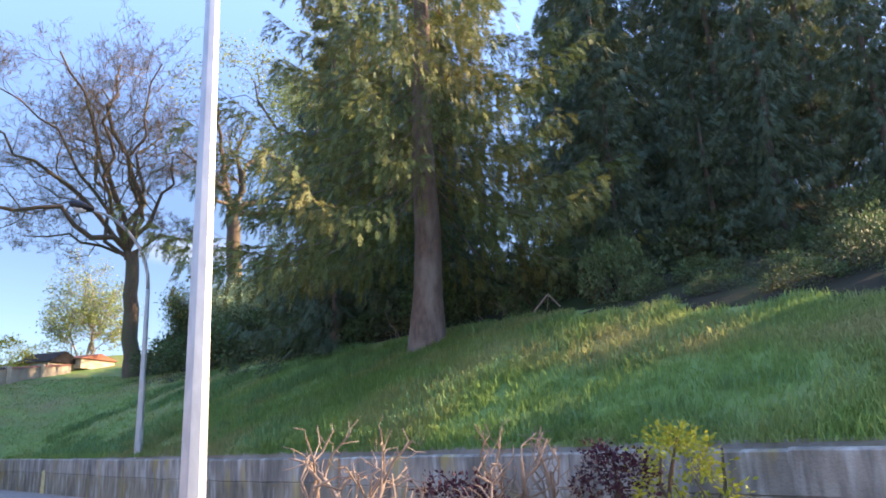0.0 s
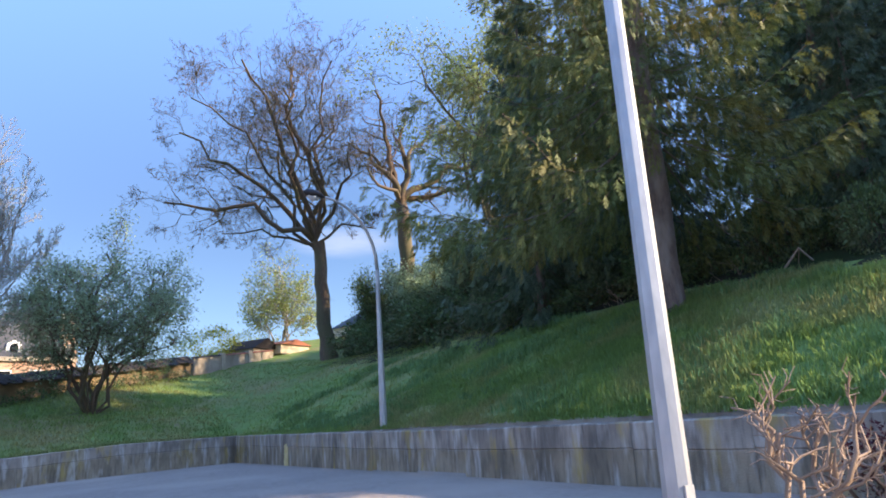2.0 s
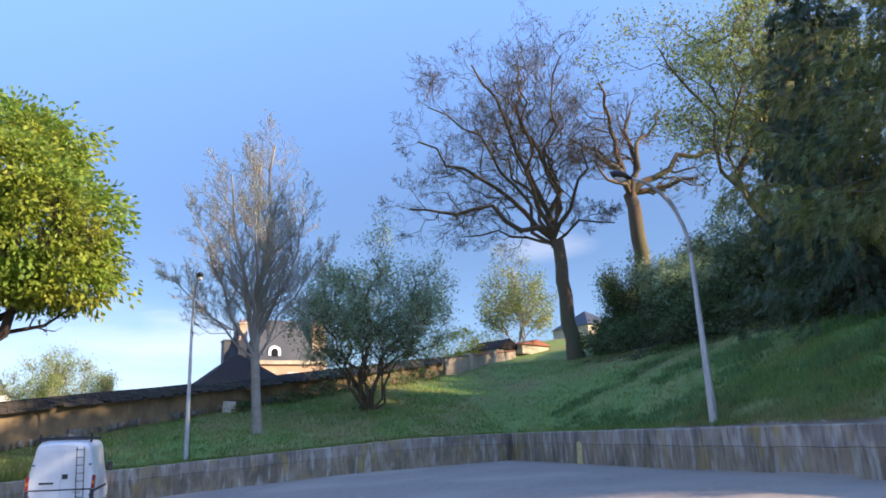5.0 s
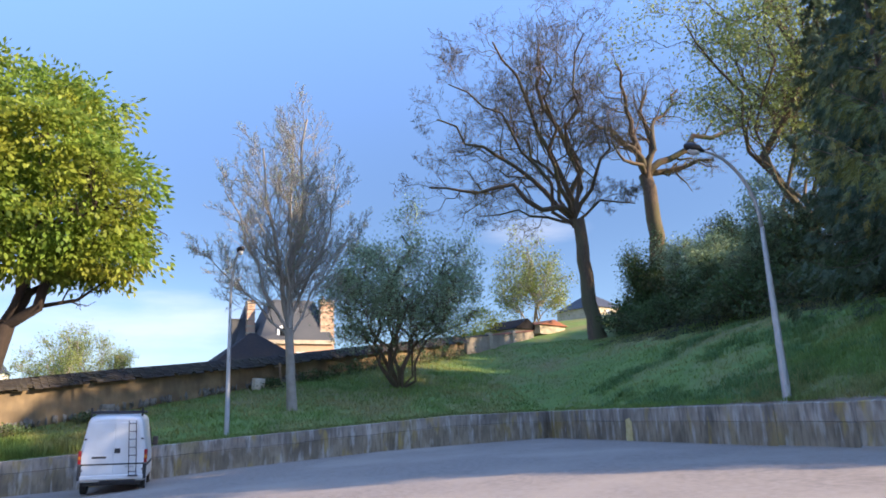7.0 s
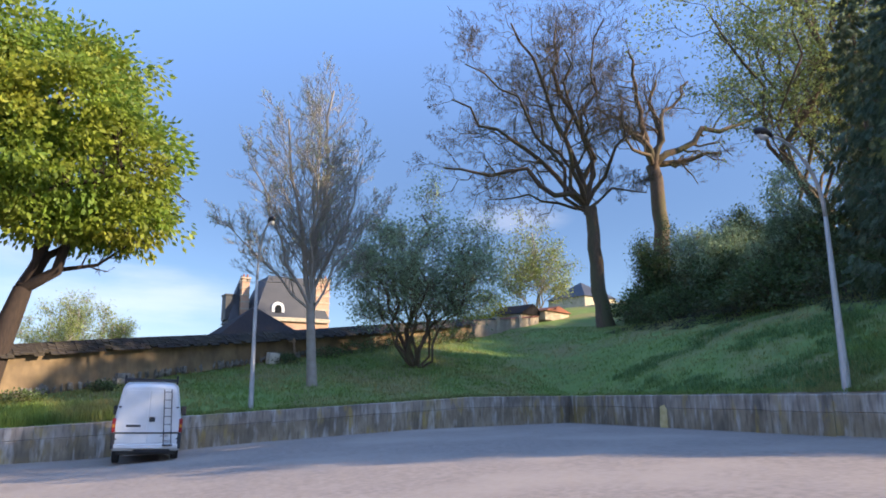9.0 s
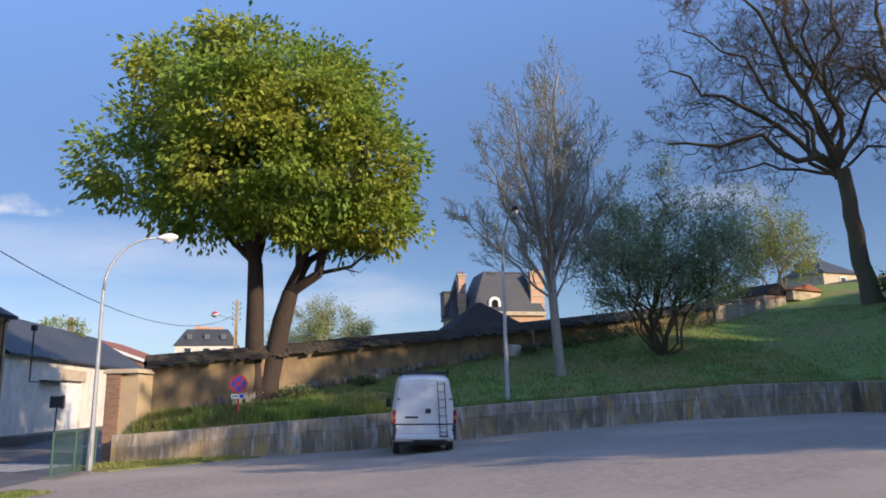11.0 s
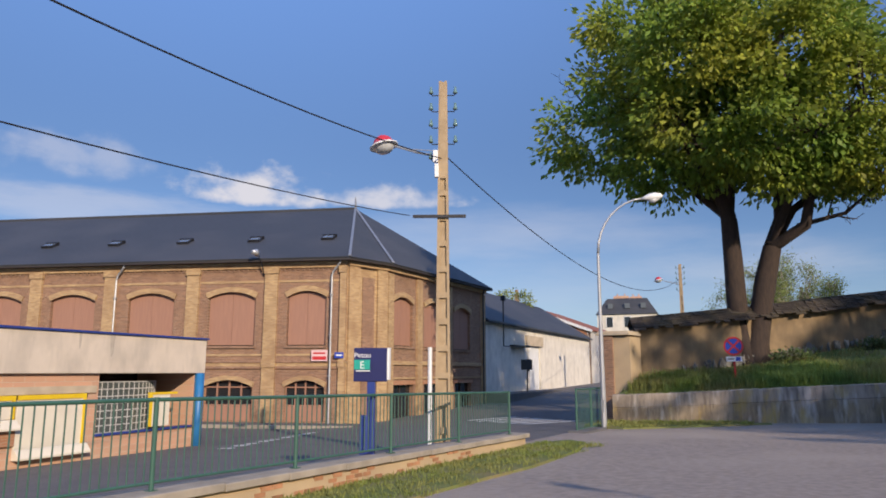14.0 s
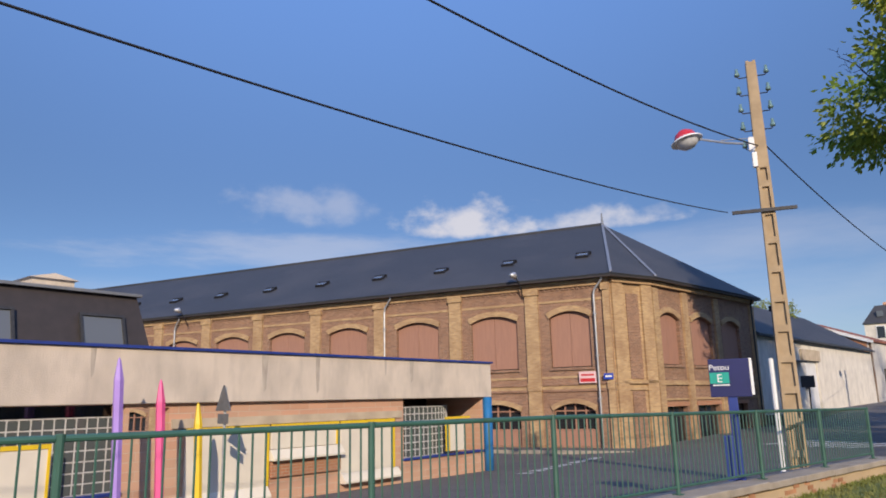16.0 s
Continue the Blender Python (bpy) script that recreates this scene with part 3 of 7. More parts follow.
def build_earth_wall():
    rng = random.Random(11)
    m = frame_from(COB_Q, COB_P, 0)
    length = math.hypot(COB_Q[0] - COB_P[0], COB_Q[1] - COB_P[1])
    root = thing("earth_wall", "long ochre earth wall with a ragged capping of old tiles", "wall", m, kind="structure")
    n = 60
    vs, fs = [], []
    for i in range(n + 1):
        s = length * i / n
        d = length - s
        w = m @ Vector((s, 0, 0))
        base = hill_z(w.x, w.y) - 0.6
        top = cob_top(d)
        bulge = 0.06 * noise.noise(Vector((s * 0.6, 1, 0)))
        for k in range(6):
            z = base + (top - base) * k / 5
            vs.append((s, bulge * math.sin(k / 5 * 3.1) + 0.05 * noise.noise(Vector((s * 0.8, 4, z * 1.3))) + (0.10 * (1 - k / 5)), z))
        vs += [(s, -0.45, top), (s, -0.45, base)]
    for i in range(n):
        for k in range(8):
            fs.append((i * 8 + k, (i + 1) * 8 + k, (i + 1) * 8 + (k + 1) % 8, i * 8 + (k + 1) % 8))
    fs += [tuple(range(8)), tuple(n * 8 + k for k in range(7, -1, -1))]
    part("earth_body", Geo().add(vs, fs), COB, root)
    # capping: a sloping sheet of decayed tile, jagged below
    pieces = Geo()
    back = Geo()
    s = 0.0
    while s < length:
        w = rng.uniform(0.16, 0.34)
        d = length - s
        top = cob_top(d)
        for row in range(5):
            drop = 0.05 + 0.10 * row
            out = -0.32 + 0.13 * row + rng.uniform(-0.02, 0.03)
            tilt = rng.uniform(-0.02, 0.02)
            ln = 0.22 + rng.uniform(-0.04, 0.05)
            z = top + 0.47 - drop
            if row == 4 and rng.random() < 0.25:
                continue
            th = 0.035
            pieces.add([(s, out, z + th + tilt), (s + w, out, z + th - tilt), (s + w, out + ln, z - 0.13 + th), (s, out + ln, z - 0.13 + th + tilt), (s, out, z), (s + w, out, z), (s + w, out + ln, z - 0.13), (s, out + ln, z - 0.13)], [(0, 3, 2, 1), (4, 5, 6, 7), (3, 7, 6, 2), (0, 4, 7, 3), (1, 2, 6, 5)])
        s += w * 0.97
    tagged(part("roof_tiles", pieces, OLD_TILE, root, "mossy, broken old roof tiles"), kind="stuff")
    s = 0.0
    while s < length:
        e = min(s + 3.0, length)
        a, b = cob_top(length - s), cob_top(length - e)
        back.add([(s, -0.33, a + 0.5), (e, -0.33, b + 0.5), (e, -0.8, b + 0.15), (s, -0.8, a + 0.15), (s, -0.45, a - 0.03), (e, -0.45, b - 0.03), (s, 0.05, a - 0.03), (e, 0.05, b - 0.03), (s, 0.28, a + 0.05), (e, 0.28, b + 0.05)], [(0, 1, 2, 3), (3, 2, 5, 4), (4, 5, 7, 6), (6, 7, 9, 8), (8, 9, 1, 0)])
        s = e
    part("capping_bed", back, OLD_TILE, root)
    # course of flint at the foot
    for i in range(150):
        s = rng.uniform(14, length - 2)
        w = m @ Vector((s, 0.2, 0))
        z = hill_z(w.x, w.y)
        r = rng.uniform(0.05, 0.12)
        g = Geo()
        bm = bmesh.new()
        bmesh.ops.create_icosphere(bm, subdivisions=1, radius=r)
        for q in bm.verts:
            q.co *= rng.uniform(0.75, 1.2)
        g.add([q.co + Vector((s, 0.17, z + rng.uniform(0.0, 0.4))) for q in bm.verts], [[q.index for q in f.verts] for f in bm.faces])
        bm.free()
        part("stone", g, RUBBLE, root)
    # short stone pier half way
    d = math.hypot(-12.3 + 21.4, 42.1 - 37.0)
    g = Geo()
    for k in range(7):
        g.box(length - d - 0.3 + rng.uniform(-0.03, 0.03), length - d + 0.3 + rng.uniform(-0.03, 0.03), -0.05, 0.34 + rng.uniform(-0.03, 0.03), 1.0 + 0.22 * k, 1.21 + 0.22 * k)
    part("stone_pier", g, RUBBLE, root, "short rubble stone pier", bevel=0.02)


build_earth_wall()


def build_wall_end():
    """Paler garden wall that carries on up the bank, with two piers."""
    p, q = (9.5, 54.7), (16.6, 58.8)
    m = frame_from(q, p, 0)
    length = math.hypot(q[0] - p[0], q[1] - p[1])
    root = thing("garden_wall", "pale rendered garden wall with stone piers on the bank", "wall", m, kind="structure")
    for a, b in ((0.0, 2.4), (2.8, 5.2), (5.6, length)):
        ca, cb = m @ Vector((a, 0, 0)), m @ Vector((b, 0, 0))
        za, zb = hill_z(ca.x, ca.y) - 0.3, hill_z(cb.x, cb.y) - 0.3
        ta, tb = 6.92 + 0.95 * (1 - a / length), 6.92 + 0.95 * (1 - b / length)
        part("wall_panel", Geo().add([(a, 0, za), (b, 0, zb), (b, 0, tb), (a, 0, ta), (a, -0.3, za), (b, -0.3, zb), (b, -0.3, tb), (a, -0.3, ta)], [(0, 3, 2, 1), (4, 5, 6, 7), (3, 7, 6, 2), (0, 4, 7, 3), (1, 2, 6, 5)]), OLD_RENDER, root)
        part("tile_capping", Geo().add([(a, 0.08, ta - 0.02), (b, 0.08, tb - 0.02), (b, -0.15, tb + 0.1), (a, -0.15, ta + 0.1), (a, -0.38, ta - 0.02), (b, -0.38, tb - 0.02)], [(0, 1, 2, 3), (3, 2, 5, 4), (0, 3, 4), (1, 5, 2), (0, 4, 5, 1)]), TILE_RED if a < 3 else OLD_TILE, root)
    for a in (2.4, 5.2):
        c = m @ Vector((a, 0, 0))
        part("pier", Geo().box(a, a + 0.4, -0.35, 0.06, hill_z(c.x, c.y) - 0.4, 7.08 + 0.95 * (1 - a / length)), STONE_WARM, root, bevel=0.02)


build_wall_end()


def build_gate_pier():
    root = thing("gate_pier", "brick gate pier with a cream rendered flank", "pier", pose(-21.75, 35.9, -1.2, 0, 0, -4), kind="structure")
    part("brick_shaft", Geo().box(-0.62, -0.05, -0.32, 0.3, 0, 3.45), RED_BRICK, root, bevel=0.01)
    part("rendered_flank", Geo().box(-0.05, 0.62, -0.25, 1.0, 0, 3.4), LIME, root)
    part("cap", Geo().box(-0.72, 0.66, -0.4, 1.02, 3.46, 3.56).box(-0.66, 0.6, -0.34, 0.96, 3.56, 3.63), STONE_WARM, root, bevel=0.015)


build_gate_pier()


# ---- walls with openings ----
def pierced(length, z0, z1, holes, thick):
    """A wall from y = 0 back to -thick with holes (x0, x1, za, zb), arched by rise where a fifth number is given."""
    g = Geo()
    xs = sorted({0.0, length, *[h[0] for h in holes], *[h[1] for h in holes]})
    zs = sorted({z0, z1, *[h[2] for h in holes], *[h[3] for h in holes]})
    solid = {}
    for i in range(len(xs) - 1):
        for j in range(len(zs) - 1):
            xm, zm = (xs[i] + xs[i + 1]) / 2, (zs[j] + zs[j + 1]) / 2
            solid[i, j] = not any(h[0] < xm < h[1] and h[2] < zm < h[3] for h in holes)
    for (i, j), s in solid.items():
        if not s:
            continue
        a, b, c, d = xs[i], xs[i + 1], zs[j], zs[j + 1]
        vs = [(a, 0, c), (b, 0, c), (b, 0, d), (a, 0, d), (a, -thick, c), (b, -thick, c), (b, -thick, d), (a, -thick, d)]
        fs = [(0, 3, 2, 1), (4, 5, 6, 7)]
        for di, dj, f in ((-1, 0, (0, 4, 7, 3)), (1, 0, (1, 2, 6, 5)), (0, -1, (0, 1, 5, 4)), (0, 1, (3, 7, 6, 2))):
            if not solid.get((i + di, j + dj), False):
                fs.append(f)
        g.add(vs, fs)
    for h in holes:
        if len(h) > 4 and h[4]:
            x0, x1, _, zt, rise = h
            k = 10
            arc = [(x0 + (x1 - x0) * t / k, zt - rise + rise * (1 - (2 * t / k - 1) ** 2)) for t in range(k + 1)]
            for t in range(k):
                (xa, za), (xb, zb) = arc[t], arc[t + 1]
                g.prism([(xa, 0, za), (xb, 0, zb), (xb, 0, zt), (xa, 0, zt)], (0, -thick, 0))
    return g.weld()


def arch_band(x0, x1, spring, rise, width, y0, y1):
    """A segmental arch of brick standing proud."""
    g, k = Geo(), 12
    pts = []
    for t in range(k + 1):
        u = 2 * t / k - 1
        x = (x0 + x1) / 2 + u * (x1 - x0) / 2
        pts.append((x, spring + rise * (1 - u * u), u))
    lower = [(x, z) for x, z, u in pts]
    upper = [(x + u * width * 0.5, z + width) for x, z, u in pts]
    for t in range(k):
        g.prism([(lower[t][0], y0, lower[t][1]), (lower[t + 1][0], y0, lower[t + 1][1]), (upper[t + 1][0], y0, upper[t + 1][1]), (upper[t][0], y0, upper[t][1])], (0, y1 - y0, 0))
    return g.weld()


# ---- the brick works ----
B_C1, B_C2, B_E = (-35.3, 36.0), (-34.75, 38.7), (-35.35, 51.2)
B_DIR = Vector((-0.9326, -0.361, 0))
B_FAR = (B_C1[0] + B_DIR.x * 62, B_C1[1] + B_DIR.y * 62)
B_Z, B_EAVE = -2.0, 6.42


def upper_window(root, m, x0, x1, sill, top, rise, yellow=True):
    win = part("window", Geo().box(x0 + 0.02, x1 - 0.02, -0.30, -0.24, sill, top - 0.02), BLACK_PLASTIC, root)
    mid = (x0 + x1) / 2
    for a, b in ((x0 + 0.03, mid - 0.008), (mid + 0.008, x1 - 0.03)):
        k, pts = 6, []
        for t in range(k + 1):
            x = a + (b - a) * t / k
            u = 2 * (x - x0) / (x1 - x0) - 1
            pts.append((x, top - rise + rise * (1 - u * u) - 0.02))
        poly = [(a, -0.16, sill + 0.05), (b, -0.16, sill + 0.05)] + [(x, -0.16, z) for x, z in reversed(pts)]
        part("shutter", Geo().prism(poly, (0, -0.05, 0)), SHUTTER, win)
    part("window_sill", Geo().box(x0 - 0.08, x1 + 0.08, -0.2, 0.09, sill - 0.12, sill), RED_BRICK, win, bevel=0.01)
    part("arch", arch_band(x0 - 0.02, x1 + 0.02, top - rise + 0.01, rise, 0.26, -0.02, 0.08), YELLOW_BRICK, win)


def lower_window(root, x0, x1, sill, top, rise):
    win = part("window", Geo().box(x0 + 0.02, x1 - 0.02, -0.32, -0.26, sill, top - 0.02), DARK_GLASS, root)
    g = Geo()
    n = 4
    for k in range(n + 1):
        x = x0 + (x1 - x0) * k / n
        g.box(x - 0.035, x + 0.035, -0.25, -0.17, sill, top - (rise * 0.7 if k in (0, n) else 0.02))
    for z in (sill + 0.02, sill + (top - sill) * 0.38, top - rise):
        g.box(x0, x1, -0.245, -0.175, z - 0.03, z + 0.03)
    part("window_frame", g, SHUTTER, win)
    part("panel", Geo().box(x0 + 0.03, x1 - 0.03, -0.24, -0.18, sill - 0.02, sill + (top - sill) * 0.36), SHUTTER, win)
    part("arch", arch_band(x0 - 0.02, x1 + 0.02, top - rise + 0.01, rise, 0.22, -0.02, 0.08), YELLOW_BRICK, win)


def build_brickworks():
    root = thing("brick_factory", "two-storey yellow and brown brick factory with shuttered arched windows", "factory")
    # long front: its own frame runs from the far end to the corner
    length = 62.0
    m = frame_from(B_C1, (B_C1[0] + B_DIR.x, B_C1[1] + B_DIR.y), 0)
    # pilasters at these distances from the corner
    pil = [0.0, 3.95, 8.2, 12.85, 17.2, 21.5, 25.7, 29.9, 34.1, 38.3, 42.5, 46.7, 50.9, 55.1, 59.3]
    ups, lows = [], []
    for i in range(len(pil) - 1):
        a, b = pil[i], pil[i + 1]
        c, w = (a + b) / 2 + (0.1 if i == 0 else 0), (1.02 if i == 0 else 1.28)
        ups.append((c - w, c + w, 2.12, 4.85, 0.32))
        lows.append((c - w, c + w, -1.55, 0.42, 0.34))
    front = part("front_wall", pierced(length, B_Z, B_EAVE, ups + lows, 0.4), RED_BRICK, root, m=m)
    for h in ups:
        upper_window(front, m, *h)
    for h in lows[:9]:
        lower_window(front, *h)
    for i, s in enumerate(pil):
        w = 0.34
        part("pilaster", Geo().box(max(s - w, 0.02), s + w, 0.003, 0.14, B_Z, 5.75).box(max(s - w - 0.06, 0.02), s + w + 0.06, 0.003, 0.2, 5.75, 6.1).box(max(s - w - 0.03, 0.02), s + w + 0.03, 0.003, 0.18, 1.05, 1.4), YELLOW_BRICK, front)
    part("string_course", Geo().box(0, length, 0.003, 0.10, 1.28, 1.42).box(0, length, 0.003, 0.07, 0.98, 1.1), RED_BRICK, front)
    part("string_course", Geo().box(0, length, 0.002, 0.05, 1.1, 1.28), YELLOW_BRICK, front)
    part("cornice", Geo().box(0, length, 0.002, 0.12, 6.02, 6.16).box(0, length, 0.002, 0.2, 6.16, 6.38), YELLOW_BRICK, front)
    tooth = Geo().box(0, 0.12, 0.004, 0.06, 5.90, 6.01).mesh("dentil", RED_BRICK)
    for i in range(120):
        d = new("dentil", tooth)
        d.parent = front
        d.matrix_basis = pose(i * 0.25, 0, 0)
    part("recessed_band", Geo().box(0, length, 0.001, 0.03, 5.3, 5.42).box(0, length, 0.001, 0.03, 1.62, 1.72), YELLOW_BRICK, front)
    part("gutter", Geo().tube([(-0.1, 0.36, 6.44), (length, 0.36, 6.44)], 0.075, 8), ZINC, front, smooth=True)
    for s in (0.62, 12.35, 28.2):
        g = Geo().tube([(s - 0.35, 0.36, 6.42), (s - 0.34, 0.34, 6.22), (s + 0.06, 0.22, 5.78), (s + 0.12, 0.2, 5.55), (s + 0.12, 0.2, -1.8)], 0.05, 8)
        for z in (4.6, 2.6, 0.6):
            g.box(s + 0.05, s + 0.19, 0.1, 0.27, z, z + 0.05)
        part("downpipe", g, GALV, front, smooth=False)
    # signs on the front
    part("notice_board", Geo().box(0.86, 1.68, 0.2, 0.23, 1.36, 1.9), PINK_SIGN, front, "pale pink notice board with red lettering bars")
    part("lettering_bar", Geo().box(0.92, 1.62, 0.232, 0.236, 1.42, 1.58), SIGN_RED, front)
    part("lettering_bar", Geo().box(0.96, 1.58, 0.232, 0.236, 1.7, 1.78), SIGN_RED, front)
    part("street_plate", Geo().box(0.05, 0.5, 0.2, 0.225, 1.5, 1.78), SIGN_BLUE, front, "small blue enamel street plate")
    part("lettering_bar", Geo().box(0.12, 0.43, 0.227, 0.231, 1.6, 1.68), WHITE_PAINT, front)
    # chamfered corner
    mc = frame_from(B_C2, B_C1, 0)
    lc = math.hypot(B_C2[0] - B_C1[0], B_C2[1] - B_C1[1])
    cor = part("corner_wall", pierced(lc, B_Z, B_EAVE, [], 0.4), YELLOW_BRICK, root, m=mc)
    part("recessed_panel", Geo().box(0.95, 1.75, 0.003, 0.05, 1.5, 5.6).box(0.95, 1.75, 0.003, 0.05, B_Z, 0.95), RED_BRICK, cor)
    part("string_course", Geo().box(0, lc, 0.003, 0.12, 1.28, 1.42).box(0, lc, 0.003, 0.08, 0.98, 1.12), YELLOW_BRICK, cor)
    part("pilaster", Geo().box(0.05, 0.75, 0.003, 0.12, B_Z, 6.1), YELLOW_BRICK, cor)
    part("pilaster", Geo().box(2.0, lc - 0.05, 0.003, 0.12, B_Z, 6.1), YELLOW_BRICK, cor)
    part("cornice", Geo().box(0, lc, 0.002, 0.2, 6.1, 6.38), YELLOW_BRICK, cor)
    # end towards the lane
    me = frame_from(B_E, B_C2, 0)
    le = math.hypot(B_E[0] - B_C2[0], B_E[1] - B_C2[1])
    eu = [(le - 2.75, le - 0.55, 2.2, 4.85, 0.34), (le - 6.55, le - 4.1, 2.2, 4.85, 0.34), (le - 10.3, le - 7.9, 2.2, 4.85, 0.34)]
    el = [(le - 2.9, le - 0.6, -1.7, 0.15), (le - 6.7, le - 4.1, -1.7, 0.15), (le - 10.4, le - 8.0, -1.7, 0.15)]
    end = part("end_wall", pierced(le, B_Z, B_EAVE, eu + el, 0.4), RED_BRICK, root, m=me)
    for h in eu:
        upper_window(end, me, *h)
    for a, b, z0, z1 in el:
        w = part("window", Geo().box(a + 0.02, b - 0.02, -0.3, -0.25, z0, z1), DARK_GLASS, end)
        part("lintel", Geo().box(a - 0.15, b + 0.15, -0.02, 0.05, z1, z1 + 0.2), ORANGE_BRICK, w)
        part("window_frame", Geo().box(a, b, -0.24, -0.18, z0, z0 + 0.06).box((a + b) / 2 - 0.03, (a + b) / 2 + 0.03, -0.24, -0.18, z0, z1), BROWN_CLAD, w)
    for s in (0.3, le - 7.2, le - 3.4, le - 0.25):
        part("pilaster", Geo().box(s - 0.28, min(s + 0.28, le - 0.01), 0.003, 0.13, B_Z, 6.0), YELLOW_BRICK, end)
    part("string_course", Geo().box(0, le, 0.003, 0.1, 1.2, 1.42).box(0, le, 0.003, 0.06, 0.45, 0.55), YELLOW_BRICK, end)
    part("cornice", Geo().box(0, le, 0.002, 0.2, 6.1, 6.38), YELLOW_BRICK, end)
    part("downpipe", Geo().tube([(0.55, 0.3, 6.35), (0.55, 0.2, 6.0), (0.55, 0.2, -1.7)], 0.05, 8), DARK_METAL, end)
    # roof
    inw = Vector((B_DIR.y, -B_DIR.x, 0))
    if inw.y < 0:
        inw = -inw
    ridge = Vector((-40.4, 43.25, 11.05))
    ridge_far = ridge + B_DIR * 58
    over = 0.45
    c1 = Vector((*B_C1, B_EAVE + 0.06)) - inw * over + Vector((over * 0.6, 0, 0))
    c2 = Vector((*B_C2, B_EAVE + 0.06)) + Vector((over, -0.1, 0))
    e1 = Vector((*B_E, B_EAVE + 0.06)) + Vector((over, 0.5, 0))
    far = Vector((*B_FAR, B_EAVE + 0.06)) - inw * over
    b_back = Vector((*B_E, B_EAVE + 0.06)) + B_DIR * 5.5 + inw * 2.0
    back_far = b_back + B_DIR * 60
    mesh = Geo()
    for poly in ([c1, far, ridge_far, ridge], [c2, c1, ridge], [e1, c2, ridge], [b_back, e1, ridge], [ridge, ridge_far, back_far, b_back]):
        nrm = (poly[1] - poly[0]).cross(poly[2] - poly[0]).normalized()
        nrm = nrm if nrm.z < 0 else -nrm
        mesh.prism(poly, nrm * 0.12)
    roof = part("roof", mesh.weld(), SLATE, root, "dark grey slate hipped roof")
    soffit = Geo().prism([c1 - Vector((0, 0, 0.1)), c2 - Vector((0, 0, 0.1)), e1 - Vector((0, 0, 0.1)), b_back - Vector((0, 0, 0.1)), far - Vector((0, 0, 0.1))], (0, 0, -0.06))
    part("soffit", soffit, BROWN_CLAD, roof)
    for a in (c1, c2):
        d = (ridge - a)
        side = d.cross(Vector((0, 0, 1))).normalized() * 0.07
        up = Vector((0, 0, 0.05))
        part("hip_flashing", Geo().prism([a - side + up, a + side + up, ridge + side + up, ridge - side + up], (0, 0, 0.03)), ZINC, roof)
    part("finial", Geo().tube([ridge, ridge + Vector((0, 0, 0.75))], [0.09, 0.03], 8), ZINC, roof)
    part("ridge_cap", Geo().tube([ridge + Vector((0, 0, 0.02)), ridge_far + Vector((0, 0, 0.02))], 0.1, 6), SLATE, roof)
    # small roof lights along the front slope
    slope = (ridge - c1)
    up_dir = (ridge - (c1 + B_DIR * slope.dot(B_DIR)))
    for k in range(13):
        o = c1 + B_DIR * (2.1 + 4.2 * k) + up_dir * 0.33
        u = up_dir.normalized()
        nrm = B_DIR.cross(u)
        nrm = nrm if nrm.z > 0 else -nrm
        mm = Matrix(((B_DIR.x, u.x, nrm.x, o.x), (B_DIR.y, u.y, nrm.y, o.y), (B_DIR.z, u.z, nrm.z, o.z), (0, 0, 0, 1)))
        sky = part("skylight", Geo().box(-0.34, 0.34, -0.28, 0.28, -0.02, 0.12).box(-0.4, 0.4, 0.24, 0.34, -0.02, 0.17), DARK_METAL, roof, m=mm)
        part("pane", Geo().box(-0.27, 0.27, -0.22, 0.2, 0.121, 0.13), SKYLIGHT, sky)
    # floor and dark back so that nothing is seen through
    part("rear_wall", Geo().prism([Vector((*B_FAR, B_Z)), back_far - Vector((0, 0, back_far.z - B_Z)), b_back - Vector((0, 0, b_back.z - B_Z))], (0, 0, 0.1)), RED_BRICK, root)
    part("rear_wall", Geo().box(0, 62, -0.3, 0, B_Z, B_EAVE), RED_BRICK, root, m=frame_from((back_far.x, back_far.y), (b_back.x, b_back.y), 0))
    part("rear_wall", Geo().box(0, math.hypot(b_back.x - B_E[0], b_back.y - B_E[1]), -0.3, 0, B_Z, B_EAVE), RED_BRICK, root, m=frame_from((b_back.x, b_back.y), B_E, 0))
    # two wall lamps on the front, things of their own
    for s in (4.35, 27.2):
        lamp = thing("wall_lamp", "small grey floodlight on a bracket under factory eaves", "lamp", m @ pose(s, 0.14, 5.7), group="factory wall lamps")
        part("bracket", Geo().tube([(0, 0, 0), (0, 0.35, 0.55), (0.1, 0.62, 0.95)], 0.03, 6), DARK_METAL, lamp)
        part("lamp_head", Geo().tube([(0.1, 0.58, 0.9), (0.16, 0.75, 1.05), (0.24, 1.0, 1.02)], [0.08, 0.17, 0.10], 8), GALV, lamp, smooth=True)
    return m


BM = build_brickworks()


